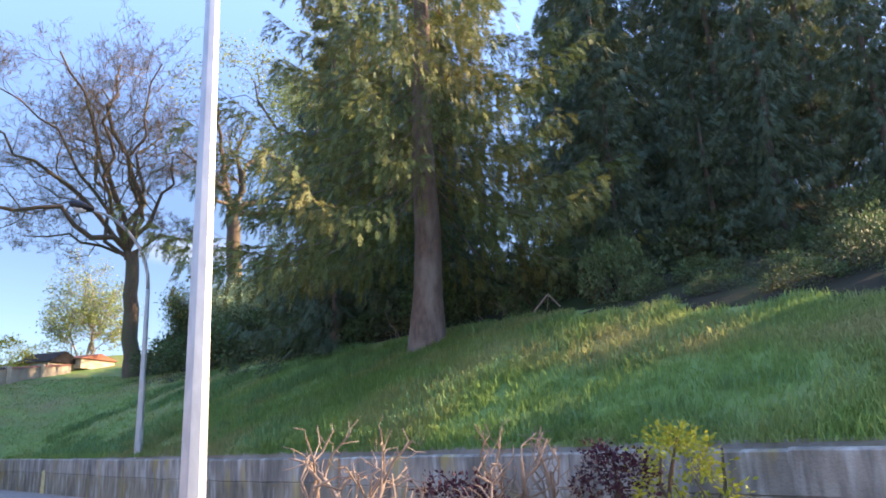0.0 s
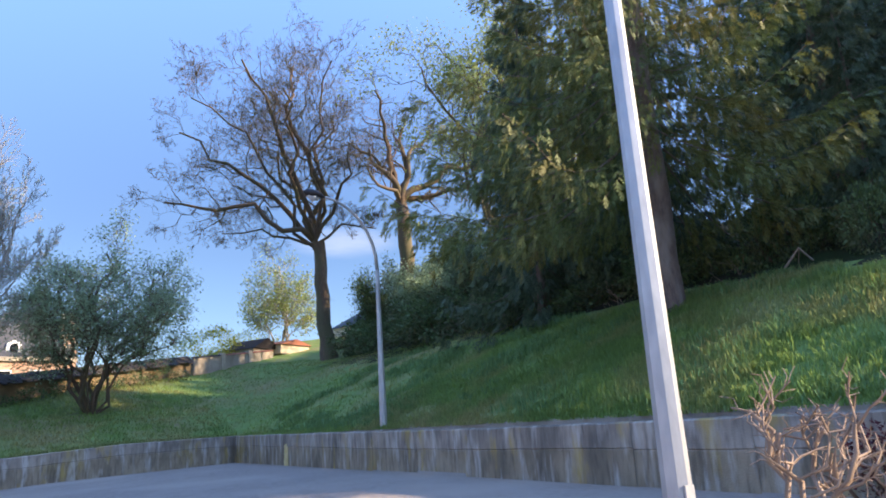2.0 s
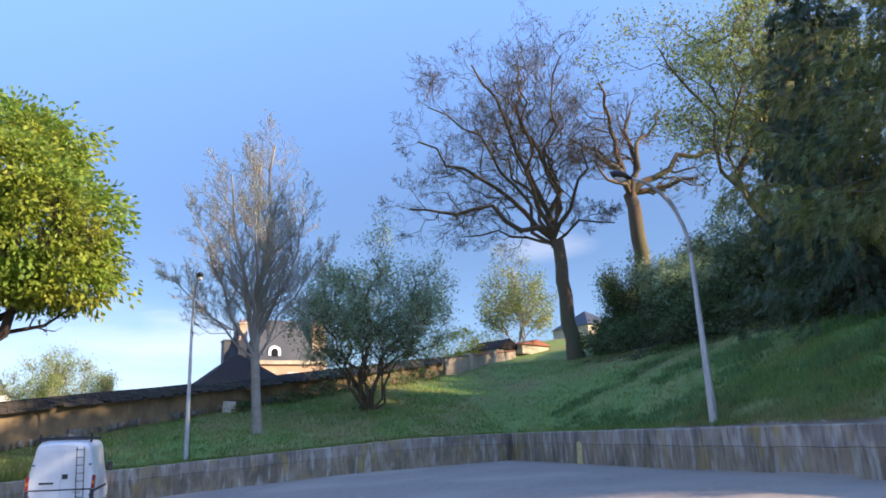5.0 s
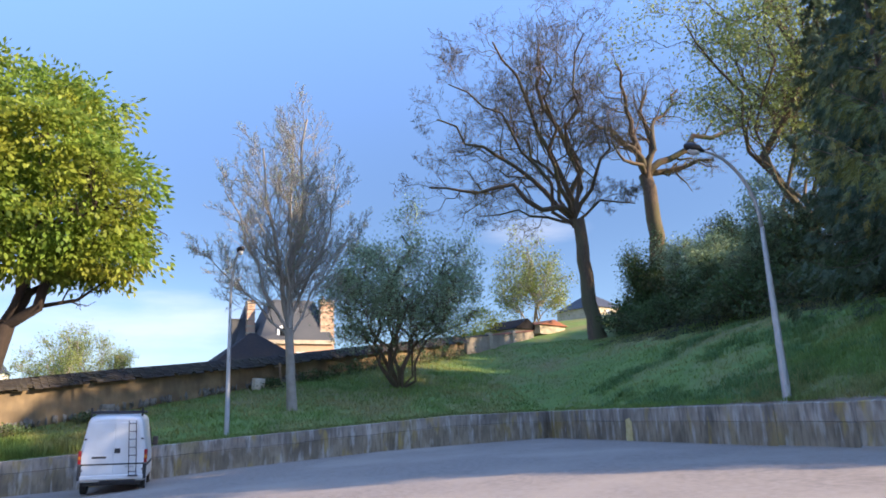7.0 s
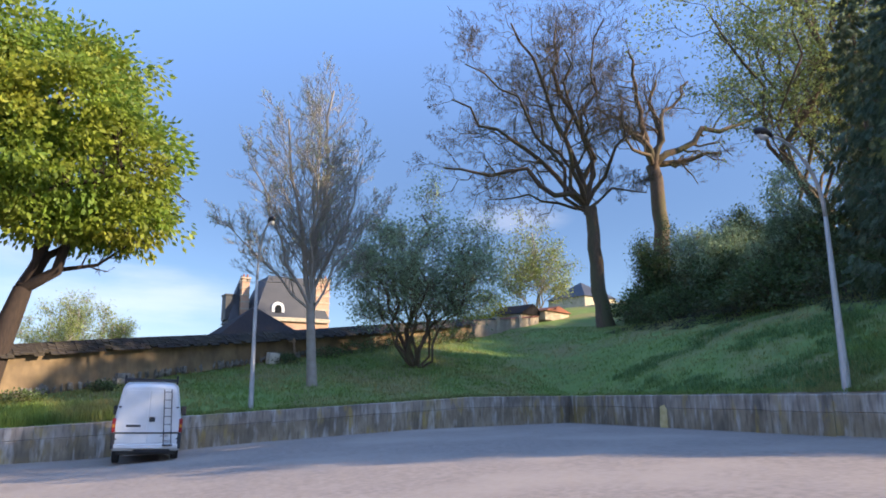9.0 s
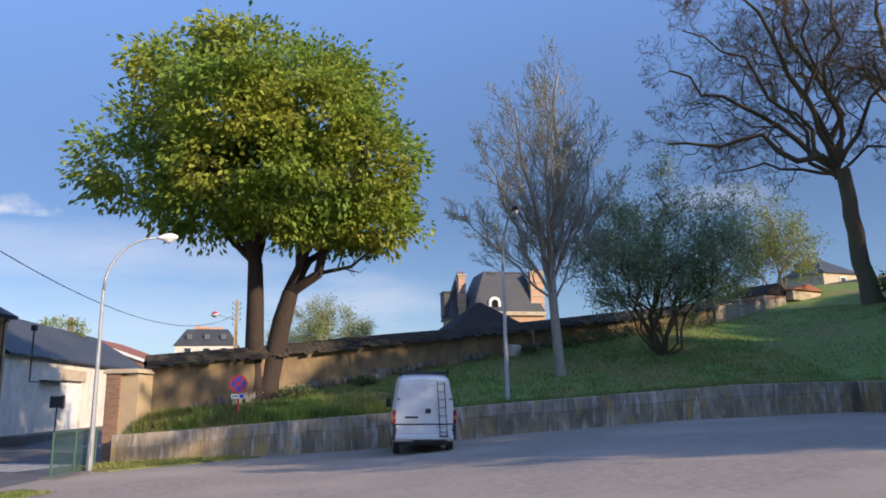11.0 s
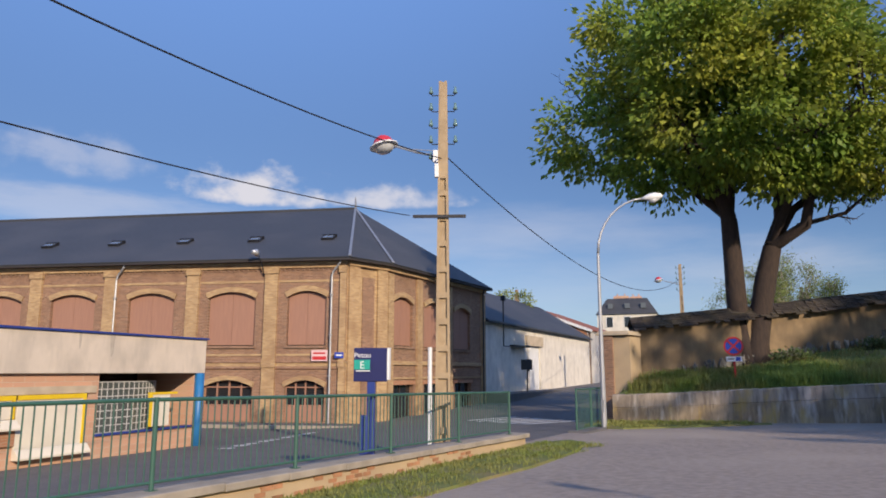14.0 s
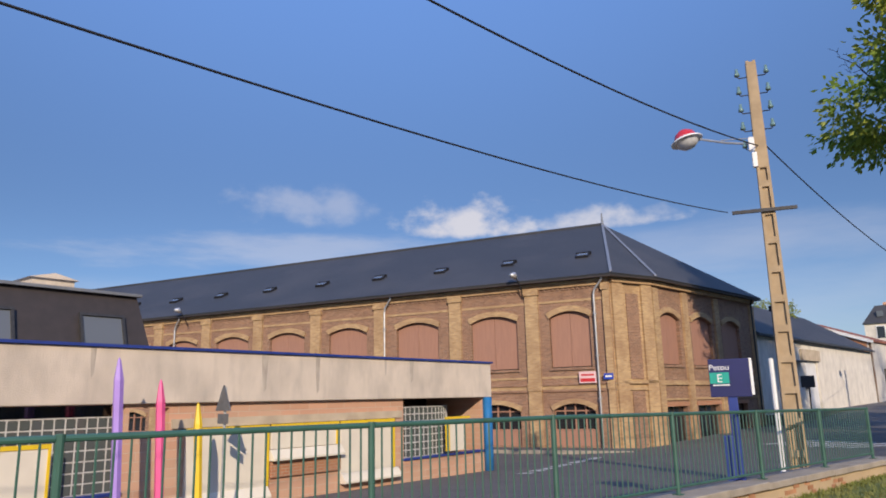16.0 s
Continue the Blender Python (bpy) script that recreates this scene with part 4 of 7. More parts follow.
# ---- white workshops up the lane ----
def build_workshops():
    p, q = (-39.0, 84.0), (-35.7, 52.0)
    m = frame_from(p, q, 0)
    length = math.hypot(p[0] - q[0], p[1] - q[1])
    root = thing("white_workshop", "long whitewashed workshop with a slate roof and tall door", "workshop")
    d0 = length - 13.3
    front = part("front_wall", pierced(length, -1.8, 4.3, [(d0, d0 + 3.1, -1.2, 2.9)], 0.35), WHITE_WALL, root, m=m)
    part("door", Geo().box(d0 + 0.05, d0 + 3.05, -0.2, -0.12, -1.2, 2.88), WHITE_PAINT, front, "tall white sheet door")
    part("lintel", Geo().box(d0 - 0.5, d0 + 4.2, 0.002, 0.16, 2.95, 3.75), STONE_WARM, front)
    part("door_canopy", Geo().box(d0 + 4.4, d0 + 8.0, 0.0, 0.5, 2.75, 2.85), DARK_METAL, front)
    g = Geo()
    over = 0.35
    za, zb = 4.35, 7.9
    g.prism([(-0.2, over, za - 0.1), (length + 0.1, over, za - 0.1), (length + 0.1, -5.5, zb), (-0.2, -5.5, zb)], (0, 0, 0.14))
    g.prism([(-0.2, -11.3, za - 0.1), (length + 0.1, -11.3, za - 0.1), (length + 0.1, -5.5, zb), (-0.2, -5.5, zb)], (0, 0, 0.14))
    part("roof", g, SLATE, root, m=m)
    for x in (0, length - 0.3):
        part("gable_wall", Geo().prism([(x, -0.36, -1.8), (x, -11, -1.8), (x, -11, 4.2), (x, -5.5, 7.8), (x, -0.36, 4.2)], (0.3, 0, 0)), WHITE_WALL, root, m=m)
    part("rear_wall", Geo().box(0, length, -11.3, -11.0, -1.8, 4.2), WHITE_WALL, root, m=m)
    # stove pipe by the eaves
    part("stove_pipe", Geo().tube([(length - 3.2, 0.25, 2.7), (length - 3.2, 0.25, 6.1)], 0.05, 6).tube([(length - 3.2, 0.25, 2.7), (length - 4.6, 0.2, 2.7)], 0.04, 6).box(length - 3.35, length - 3.05, 0.1, 0.4, 6.0, 6.35), DARK_METAL, root, m=m)
    # notice post in front of the wall
    post = thing("notice_post", "black notice box on a thin post by the whitewashed wall", "notice post", pose(-34.6, 56.6, street_z(-34.6, 56.6), 0, 0, 10))
    part("post", Geo().tube([(0, 0, 0), (0.05, 0, 2.1)], 0.05, 8), DARK_METAL, post)
    part("box", Geo().box(-0.4, 0.4, -0.1, 0.1, 2.0, 2.75), BLACK_PLASTIC, post, bevel=0.02)
    post2 = thing("wall_panel_sign", "dark red and black panel beside the workshop door", "sign", m @ pose(d0 + 3.7, 0.1, 0.9))
    part("panel", Geo().box(-0.25, 0.25, -0.06, 0.03, 0, 0.95), BLACK_PLASTIC, post2, bevel=0.02)
    part("stripe", Geo().box(-0.2, 0.0, 0.031, 0.036, 0.1, 0.85), SIGN_RED, post2)
    # second, gabled workshop and third white front beyond
    m2 = frame_from((-40.8, 104.0), (-39.0, 84.3), 0)
    r2 = thing("tiled_workshop", "white workshop with a gable and red tiled roof", "workshop")
    part("front_wall", pierced(19.5, -1.2, 5.4, [(8.0, 10.5, 0.6, 2.8), (13.5, 15.5, 0.6, 2.8)], 0.35), WHITE_WALL, r2, m=m2)
    for a in (8.0, 13.5):
        part("window", Geo().box(a, a + 2.3, -0.25, -0.18, 0.6, 2.8), DARK_GLASS, r2, m=m2)
    part("gable_wall", Geo().prism([(19.2, 0, -1.2), (19.2, -12, -1.2), (19.2, -12, 5.2), (19.2, -9.0, 8.6), (19.2, 0, 5.2)], (0.3, 0, 0)), ORANGE_BRICK, r2, m=m2)
    part("roof", Geo().prism([(-0.2, 0.2, 5.3), (19.7, 0.2, 5.3), (19.7, -9.0, 8.7), (-0.2, -9.0, 8.7)], (0, 0, 0.16)).prism([(-0.2, -9.0, 8.7), (19.7, -9.0, 8.7), (19.7, -12.2, 5.2), (-0.2, -12.2, 5.2)], (0, 0, 0.16)), TILE_RED, r2, m=m2)
    part("verge", Geo().prism([(19.5, 0.25, 5.45), (19.5, -9.0, 8.9), (19.5, -9.0, 8.6), (19.5, 0.25, 5.15)], (0.25, 0, 0)), WHITE_PAINT, r2, m=m2)
    part("chimney", Geo().box(17.6, 18.05, -9.3, -8.8, 8.3, 9.9).box(17.7, 17.95, -9.2, -8.9, 9.9, 10.5), RED_BRICK, r2, m=m2)
    part("rear_wall", Geo().box(0, 19.4, -12.3, -12.0, -1.2, 5.2), WHITE_WALL, r2, m=m2)


build_workshops()


# ---- distant houses ----
def house(name, label, m, w, d, h, roof_h, wall, roof, mansard=False, chimneys=(), windows=(), dormers=()):
    root = thing(name, label, "house", m)
    walls = part("wall", Geo().box(-w / 2, w / 2, -d / 2, d / 2, 0, h), wall, root)
    g = Geo()
    if mansard:
        a, b = 0.3, min(w, d) * 0.22
        v = []
        for z, k in ((h, -a), (h + roof_h, b)):
            v += [(-w / 2 + k, -d / 2 + k, z), (w / 2 - k, -d / 2 + k, z), (w / 2 - k, d / 2 - k, z), (-w / 2 + k, d / 2 - k, z)]
        g.add(v, [(3, 2, 1, 0), (4, 5, 6, 7), (0, 1, 5, 4), (1, 2, 6, 5), (2, 3, 7, 6), (3, 0, 4, 7)])
    else:
        o, r = 0.3, max(w - d, 0) / 2
        g.add([(-w / 2 - o, -d / 2 - o, h), (w / 2 + o, -d / 2 - o, h), (w / 2 + o, d / 2 + o, h), (-w / 2 - o, d / 2 + o, h), (-r, 0, h + roof_h), (r + 0.01, 0, h + roof_h)], [(3, 2, 1, 0), (0, 1, 5, 4), (1, 2, 5), (2, 3, 4, 5), (3, 0, 4)])
    rf = part("roof", g, roof, root)
    for x, y, z0, z1, cw in chimneys:
        part("chimney", Geo().box(x - cw, x + cw, y - 0.4, y + 0.4, z0, z1).box(x - cw - 0.1, x + cw + 0.1, y - 0.5, y + 0.5, z1 - 0.5, z1 - 0.25).tube([(x - cw / 2, y, z1), (x - cw / 2, y, z1 + 0.5)], 0.14, 8).tube([(x + cw / 2, y, z1), (x + cw / 2, y, z1 + 0.5)], 0.14, 8), SCHOOL_BRICK, rf)
    for x, z, ww, hh in windows:
        win = part("window", Geo().box(x - ww / 2, x + ww / 2, -d / 2 - 0.04, -d / 2 + 0.1, z, z + hh), DARK_GLASS, walls)
        part("window_frame", Geo().box(x - ww / 2 - 0.12, x + ww / 2 + 0.12, -d / 2 - 0.1, -d / 2 - 0.02, z + hh, z + hh + 0.15).box(x - ww / 2 - 0.12, x - ww / 2, -d / 2 - 0.1, -d / 2 - 0.02, z, z + hh).box(x + ww / 2, x + ww / 2 + 0.12, -d / 2 - 0.1, -d / 2 - 0.02, z, z + hh), WHITE_PAINT, win)
    for x, z, ww, hh, inset in dormers:
        y = -d / 2 + inset
        dm = part("dormer", Geo().box(x - ww / 2, x + ww / 2, y, y + 2.2, z, z + hh).prism([(x - ww / 2, y, z + hh), (x, y, z + hh + ww * 0.45), (x + ww / 2, y, z + hh)], (0, 2.4, 0)), WHITE_PAINT, rf)
        part("pane", Geo().box(x - ww * 0.3, x + ww * 0.3, y - 0.06, y - 0.01, z + 0.15, z + hh - 0.05), DARK_GLASS, dm)
    return root


def banded_chimney(root, x, y, z0, z1, w):
    """Brick stack with pale stone bands, a corbelled head and pots."""
    ch = part("chimney", Geo().box(x - w, x + w, y - 0.4, y + 0.4, z0, z1), SCHOOL_BRICK, root)
    z = z1 - 0.3
    while z > z1 - 4.5:
        part("stone_band", Geo().box(x - w - 0.06, x + w + 0.06, y - 0.46, y + 0.46, z - 0.16, z), STONE_WARM, ch)
        z -= 0.85
    part("corbel", Geo().box(x - w - 0.12, x + w + 0.12, y - 0.52, y + 0.52, z1 - 0.12, z1 + 0.08), STONE_WARM, ch)
    for k in (-0.5, 0.5):
        part("pot", Geo().tube([(x + w * k, y, z1 + 0.08), (x + w * k, y, z1 + 0.5)], [0.15, 0.11], 8), TILE_RED, ch)


mansion = house("mansion", "brick and stone mansion with a steep slate roof and banded chimneys", pose(-0.6, 96, 2, 0, 0, 12), 8.6, 8, 9.0, 5.2, SCHOOL_BRICK, SLATE, mansard=True, windows=[(-2.5, 5.5, 1.1, 2.0), (0.5, 5.5, 1.1, 2.0), (3.2, 5.5, 1.1, 2.0)])
banded_chimney(mansion, 3.8, -3.4, 7.5, 14.0, 0.85)
part("eaves_course", Geo().box(-4.6, 4.6, -4.35, -4.0, 8.6, 9.05).box(-4.4, 4.4, -4.12, -4.0, 4.9, 5.1), STONE_WARM, mansion)
arch = part("dormer", Geo().prism([(-2.5, -4.05, 8.9)] + [(-1.75 - 0.75 * math.cos(math.pi * k / 10), -4.05, 10.1 + 0.75 * math.sin(math.pi * k / 10)) for k in range(11)] + [(-1.0, -4.05, 8.9)], (0, 2.0, 0)), WHITE_PAINT, mansion, "white round-headed dormer window")
part("pane", Geo().prism([(-2.15, -4.09, 9.2)] + [(-1.75 - 0.4 * math.cos(math.pi * k / 8), -4.09, 10.1 + 0.4 * math.sin(math.pi * k / 8)) for k in range(9)] + [(-1.35, -4.09, 9.2)], (0, 0.03, 0)), DARK_GLASS, arch)
tower = house("mansion_tower", "slender stone tower with a pointed slate roof beside the mansion", pose(-5.7, 97, 2, 0, 0, 12), 3.0, 3.2, 8.6, 6.2, STONE_WARM, SLATE, windows=[(-0.6, 6.4, 0.8, 1.5)])
banded_chimney(tower, 0.1, -1.75, 8.0, 14.1, 0.45)
part("dormer", Geo().box(-2.0, -0.9, -1.2, 0.8, 9.0, 12.0).box(-2.1, -0.8, -1.3, 0.9, 12.0, 12.15), SLATE, tower)
house("slate_barn", "low barn with a steep dark tiled roof behind the earth wall", pose(-5.4, 67.0, 1.0, 0, 0, 14), 9.4, 9.0, 4.2, 3.7, COB, DARK_TILE)
house("cottage", "small slate-roofed cottage behind the earth wall", pose(-14.6, 78, 0.5, 0, 0, 8), 6.5, 6, 4.6, 1.8, STONE_WARM, SLATE, chimneys=[(-2.6, 0, 5.0, 7.2, 0.4)])
far = house("town_house", "white town house with a slate mansard roof and red chimneys", pose(-57.2, 166, 0, 0, 0, 10), 12.5, 9, 13.2, 3.6, WHITE_WALL, SLATE, mansard=True, chimneys=[(-1.4, 0, 16.0, 17.6, 1.6), (1.8, 0, 16.0, 17.4, 1.2)], windows=[(-3.6, 10.4, 1.3, 2.2), (0.2, 10.4, 1.3, 2.2), (3.8, 10.4, 1.3, 2.2)])
for x in (-3.4, 0.2, 3.6):
    part("roof_window", Geo().box(x - 0.55, x + 0.55, -4.2, -2.6, 14.5, 15.6), SKYLIGHT, far)


def shed(label, x, y, w, d, h, rh, mat, roof, rz=0):
    z = hill_z(x, y) - 0.3
    root = thing("garden_shed", label, "shed", pose(x, y, z, 0, 0, rz), group="sheds up the bank")
    part("wall", Geo().box(-w / 2, w / 2, -d / 2, d / 2, 0, h), mat, root)
    part("roof", Geo().prism([(-w / 2 - 0.2, -d / 2 - 0.2, h), (w / 2 + 0.2, -d / 2 - 0.2, h), (0, -d / 2 - 0.2, h + rh)], (0, d + 0.4, 0)), roof, root)


shed("small shed with a dark tiled gable roof on the bank", 15.5, 60.7, 3.0, 3.0, 1.1, 0.9, STONE_WARM, DARK_TILE, 30)
shed("low shed with an orange tiled roof on the bank", 18.2, 61.4, 3.6, 3.0, 0.75, 0.5, STONE_WARM, TILE_RED, 30)
house("gabled_house", "small gabled house at the top of the bank", pose(49.5, 111.5, 13.6, 0, 0, 20), 7.5, 8, 4.0, 3.0, STONE_WARM, SLATE, windows=[(0, 2.0, 1.0, 1.4)])


# ---- street lamps ----
def street_lamp(label, x, y, z, arm, top, r=0.105, head_mat=GALV, straight=None, lean=0.0):
    """A tapered octagonal pole with a swept arm; arm is the reach in plan."""
    root = thing("street_lamp", label, "street lamp", pose(x, y, z), group="street lamps of the car park")
    a = Vector((arm[0], arm[1], 0))
    straight = straight or top - 2.2
    g = Geo().tube([(0, 0, -0.2), (0, 0, 0.5), (lean * 0.5, 0, straight * 0.5), (lean, 0, straight)], [r * 1.12, r * 1.08, r * 0.82, r * 0.56], 8)
    part("pole", g, GALV, root, bevel=0.004)
    part("base_flange", Geo().tube([(0, 0, -0.05), (0, 0, 0.03)], r * 1.7, 8), GALV, root)
    part("access_door", Geo().box(-0.045, 0.045, -r * 1.12, -r * 0.95, 0.55, 0.95), GALV, root)
    o = Vector((lean, 0, straight))
    pts = [o - Vector((0, 0, 0.05))]
    for k in range(1, 9):
        t = k / 8
        pts.append(o + a * 0.84 * (1 - math.cos(t * math.pi / 2)) + Vector((0, 0, (top - straight - 0.1) * math.sin(t * math.pi / 2 * 0.98))))
    part("arm", Geo().tube(pts, [r * 0.56] + [r * (0.52 - 0.02 * k) for k in range(8)], 8), GALV, root, smooth=True)
    e, d = pts[-1], a.normalized()
    d = (d + Vector((0, 0, 0.12))).normalized()
    head = part("lamp_head", Geo().tube([e - d * 0.05, e + d * 0.06, e + d * 0.2, e + d * 0.42, e + d * 0.6, e + d * 0.68], [0.04, 0.07, 0.13, 0.15, 0.10, 0.03], 12), head_mat, root, smooth=True)
    part("diffuser", Geo().tube([e + d * 0.2 - UPV * 0.09, e + d * 0.36 - UPV * 0.12, e + d * 0.54 - UPV * 0.07], [0.08, 0.115, 0.06], 10), LENS_CLEAR, head, smooth=True)
    return root


UPV = Vector((0, 0, 1))
street_lamp("galvanised octagonal lamp post with worn white patches in the shrub bed", 2.475, 5.48, 0.0, (-1.6, 0.6), 8.6, r=0.104)
street_lamp("galvanised lamp post with a swept arm behind the retaining wall", 8.08, 21.6, 1.2, (-2.2, -0.3), 7.3, r=0.11, head_mat=DARK_METAL)
street_lamp("slim lamp post standing behind the low retaining wall", -6.8, 36.62, 0.7, (0.35, -1.7), 7.75, r=0.1, head_mat=DARK_METAL)
street_lamp("galvanised lamp post with a pale head beside the lane", -21.12, 31.95, -1.05, (1.8, 0.75), 8.05, r=0.09, head_mat=WHITE_PAINT, straight=6.0)


# ---- concrete utility poles ----
def utility_pole(label, x, y, z, h, rz, insulators, full=True):
    root = thing("utility_pole", label, "utility pole", pose(x, y, z, 0, 0, rz), group="concrete utility poles")
    w0, w1 = 0.19, 0.10
    for s in (-1, 1):
        v = []
        for zz, q in ((0, w0), (h, w1)):
            v += [(s * q, -0.09, zz), (s * (q - 0.06), -0.09, zz), (s * (q - 0.06), 0.09, zz), (s * q, 0.09, zz)]
        part("flange", Geo().add(v, [(3, 2, 1, 0), (4, 5, 6, 7), (0, 1, 5, 4), (1, 2, 6, 5), (2, 3, 7, 6), (3, 0, 4, 7)]), POLE_CONCRETE, root)
    part("web", Geo().add([(-w0 + 0.02, -0.03, -0.1), (w0 - 0.02, -0.03, -0.1), (w0 - 0.02, 0.03, -0.1), (-w0 + 0.02, 0.03, -0.1), (-w1 + 0.02, -0.03, h - 0.02), (w1 - 0.02, -0.03, h - 0.02), (w1 - 0.02, 0.03, h - 0.02), (-w1 + 0.02, 0.03, h - 0.02)], [(3, 2, 1, 0), (4, 5, 6, 7), (0, 1, 5, 4), (1, 2, 6, 5), (2, 3, 7, 6), (3, 0, 4, 7)]), POLE_CONCRETE, root)
    k = 0
    while 0.6 + 0.62 * k < h - 2.6:
        zz = 0.6 + 0.62 * k
        w = w0 + (w1 - w0) * zz / h
        part("rung", Geo().box(-w + 0.055, w - 0.055, -0.088, 0.088, zz, zz + 0.14), POLE_CONCRETE, root)
        k += 1
    part("pole_head", Geo().box(-w1 - 0.004, w1 + 0.004, -0.094, 0.094, h - 2.5, h - 0.02), POLE_CONCRETE, root, bevel=0.02)
    for s, n in ((-1, insulators), (1, insulators - 1)):
        for k in range(n):
            zz = h - 0.35 - 0.42 * k
            b = part("bracket", Geo().tube([(s * 0.09, 0, zz), (s * 0.27, 0, zz), (s * 0.3, 0, zz + 0.06)], 0.014, 5), DARK_METAL, root)
            part("insulator", Geo().tube([(s * 0.3, 0, zz + 0.05), (s * 0.3, 0, zz + 0.1), (s * 0.3, 0, zz + 0.13), (s * 0.3, 0, zz + 0.22)], [0.055, 0.055, 0.038, 0.03], 8), INSULATOR, b, smooth=True)
    return root


pole = utility_pole("tall ribbed concrete utility pole with glass insulators behind the railing", -21.85, 22.3, -1.15, 9.1, 28, 5)
part("cross_arm", Geo().box(-0.72, 0.55, -0.16, -0.1, 5.62, 5.69), DARK_METAL, pole)
part("conduit", Geo().tube([(-0.3, -0.08, 0.0), (-0.3, -0.08, 2.55)], 0.05, 8), WHITE_PAINT, pole, "white plastic cable conduit")
part("junction_box", Geo().box(-0.2, -0.1, -0.18, -0.05, 6.62, 6.95).box(-0.24, -0.12, -0.16, -0.06, 7.0, 7.3), WHITE_PAINT, pole, bevel=0.01)
far_pole = utility_pole("concrete utility pole with a street light up the lane", -24.9, 64.2, street_z(-24.9, 64.2) - 0.1, 9.9, 5, 5)


def dish_lamp(label, p, d):
    """A red and white dish luminaire on a bracket arm."""
    root = thing("dish_lamp", label, "street light", pose(*p), group="dish lamps on the utility poles")
    d = Vector(d)
    n = d.normalized()
    part("arm", Geo().tube([(0, 0, 0), d * 0.5 + UPV * 0.12, d + UPV * 0.3], 0.025, 6).tube([(0, 0, 0.14), d * 0.6 + UPV * 0.2], 0.012, 5), GALV, root)
    c = d + UPV * 0.33 + n * 0.3
    tilt = Matrix.Translation(c) @ Vector((n.x, n.y, 0)).cross(UPV).normalized().to_track_quat("X", "Z").to_matrix().to_4x4() @ Matrix.Rotation(radians(-14), 4, "X")
    prof = [(0.0, 0.25), (0.11, 0.235), (0.21, 0.16), (0.28, 0.02)]

    def turned(prof, n=20):
        v, f = [], []
        for r, z in prof:
            v += [(r * math.cos(2 * math.pi * k / n), r * math.sin(2 * math.pi * k / n), z) for k in range(n)]
        for i in range(len(prof) - 1):
            f += [(i * n + k, i * n + (k + 1) % n, (i + 1) * n + (k + 1) % n, (i + 1) * n + k) for k in range(n)]
        return Geo().add([tilt @ Vector(q) for q in v], f)

    part("hood", turned(prof), SIGN_RED, root, "faded red enamel hood", smooth=True)
    part("rim", turned([(0.275, 0.03), (0.36, -0.02), (0.36, -0.045), (0.25, -0.04)]), WHITE_PAINT, root)
    part("bowl", turned([(0.27, -0.04), (0.23, -0.13), (0.14, -0.2), (0.001, -0.22)]), LENS_CLEAR, root, smooth=True)


dish_lamp("red and white enamel dish lamp on the near pole", (-21.95, 22.2, 6.02), (-1.05, -0.3, 0.05))
dish_lamp("red and white dish lamp on the pole up the lane", (-25.0, 64.1, 7.5), (-1.2, -0.2, 0.05))


def cable(label, pts, r=0.022):
    c = []
    for k in range(len(pts) - 1):
        c.append(Vector(pts[k]))
    c.append(Vector(pts[-1]))
    root = thing("overhead_cable", label, "cable", group="overhead cables")
    part("strand", Geo().tube(c, r, 6), WIRE, root)


def sag(a, b, low, n=24):
    a, b = Vector(a), Vector(b)
    return [a.lerp(b, k / n) - UPV * low * 4 * (k / n) * (1 - k / n) for k in range(n + 1)]


cable("black overhead cable slung along the street", [(-21.85 + 0.103 * (22.2 - y), y, 4.738 + 0.00547 * (y - 7.28) ** 2) for y in np.linspace(22.2, -4, 30)], 0.014)
cable("thin black overhead cable from the pole's cross arm", [(-22.5 + 0.153 * (21.8 - y), y, 2.86 + 0.003065 * (y + 1.54) ** 2) for y in np.linspace(21.8, -6, 30)], 0.011)
cable("black overhead cable running up the lane", sag((-21.8, 22.3, 6.05), (-25.0, 64.2, 7.9), 1.9), 0.015)


# ---- bus stop sign ----
def words(text, size, mat, m, parent, name="lettering"):
    cu = bpy.data.curves.new(name, "FONT")
    cu.body, cu.size, cu.extrude = text, size, 0.001
    tmp = bpy.data.objects.new(name, cu)
    scene.collection.objects.link(tmp)
    me = bpy.data.meshes.new_from_object(tmp.evaluated_get(bpy.context.evaluated_depsgraph_get()))
    bpy.data.objects.remove(tmp)
    me.materials.clear()
    me.materials.append(mat)
    ob = new(name, me)
    ob.parent = parent
    ob.matrix_basis = m
    return ob


def bus_sign():
    root = thing("bus_stop_sign", "dark blue bus stop sign on a blue post behind the railing", "bus stop sign", pose(-21.35, 18.78, -1.1, 0, 0, 24))
    part("post", Geo().box(-0.075, 0.075, -0.05, 0.05, 0, 1.8), POST_BLUE, root, bevel=0.01)
    part("timetable_case", Geo().box(-0.2, -0.06, -0.07, 0.07, 0.0, 1.15), POST_BLUE, root, bevel=0.015)
    panel = part("panel", Geo().box(-0.33, 0.30, -0.07, 0.07, 1.76, 2.38), BLUE_PAINT, root, bevel=0.01)
    part("edge_strip", Geo().box(0.302, 0.345, -0.07, 0.075, 1.79, 2.38), WHITE_PAINT, panel)
    part("route_field", Geo().box(-0.32, -0.02, -0.078, -0.0705, 1.98, 2.16), TEAL, panel)
    face = pose(0, 0, 0, 90, 0, 0)
    words("Petou", 0.135, WHITE_PAINT, pose(-0.325, -0.076, 2.2) @ face, panel)
    words("E", 0.19, WHITE_PAINT, pose(-0.215, -0.081, 2.0) @ face, panel)
    part("lettering_bar", Geo().box(-0.28, -0.02, -0.075, -0.0705, 1.945, 1.965), WHITE_PAINT, panel)


bus_sign()


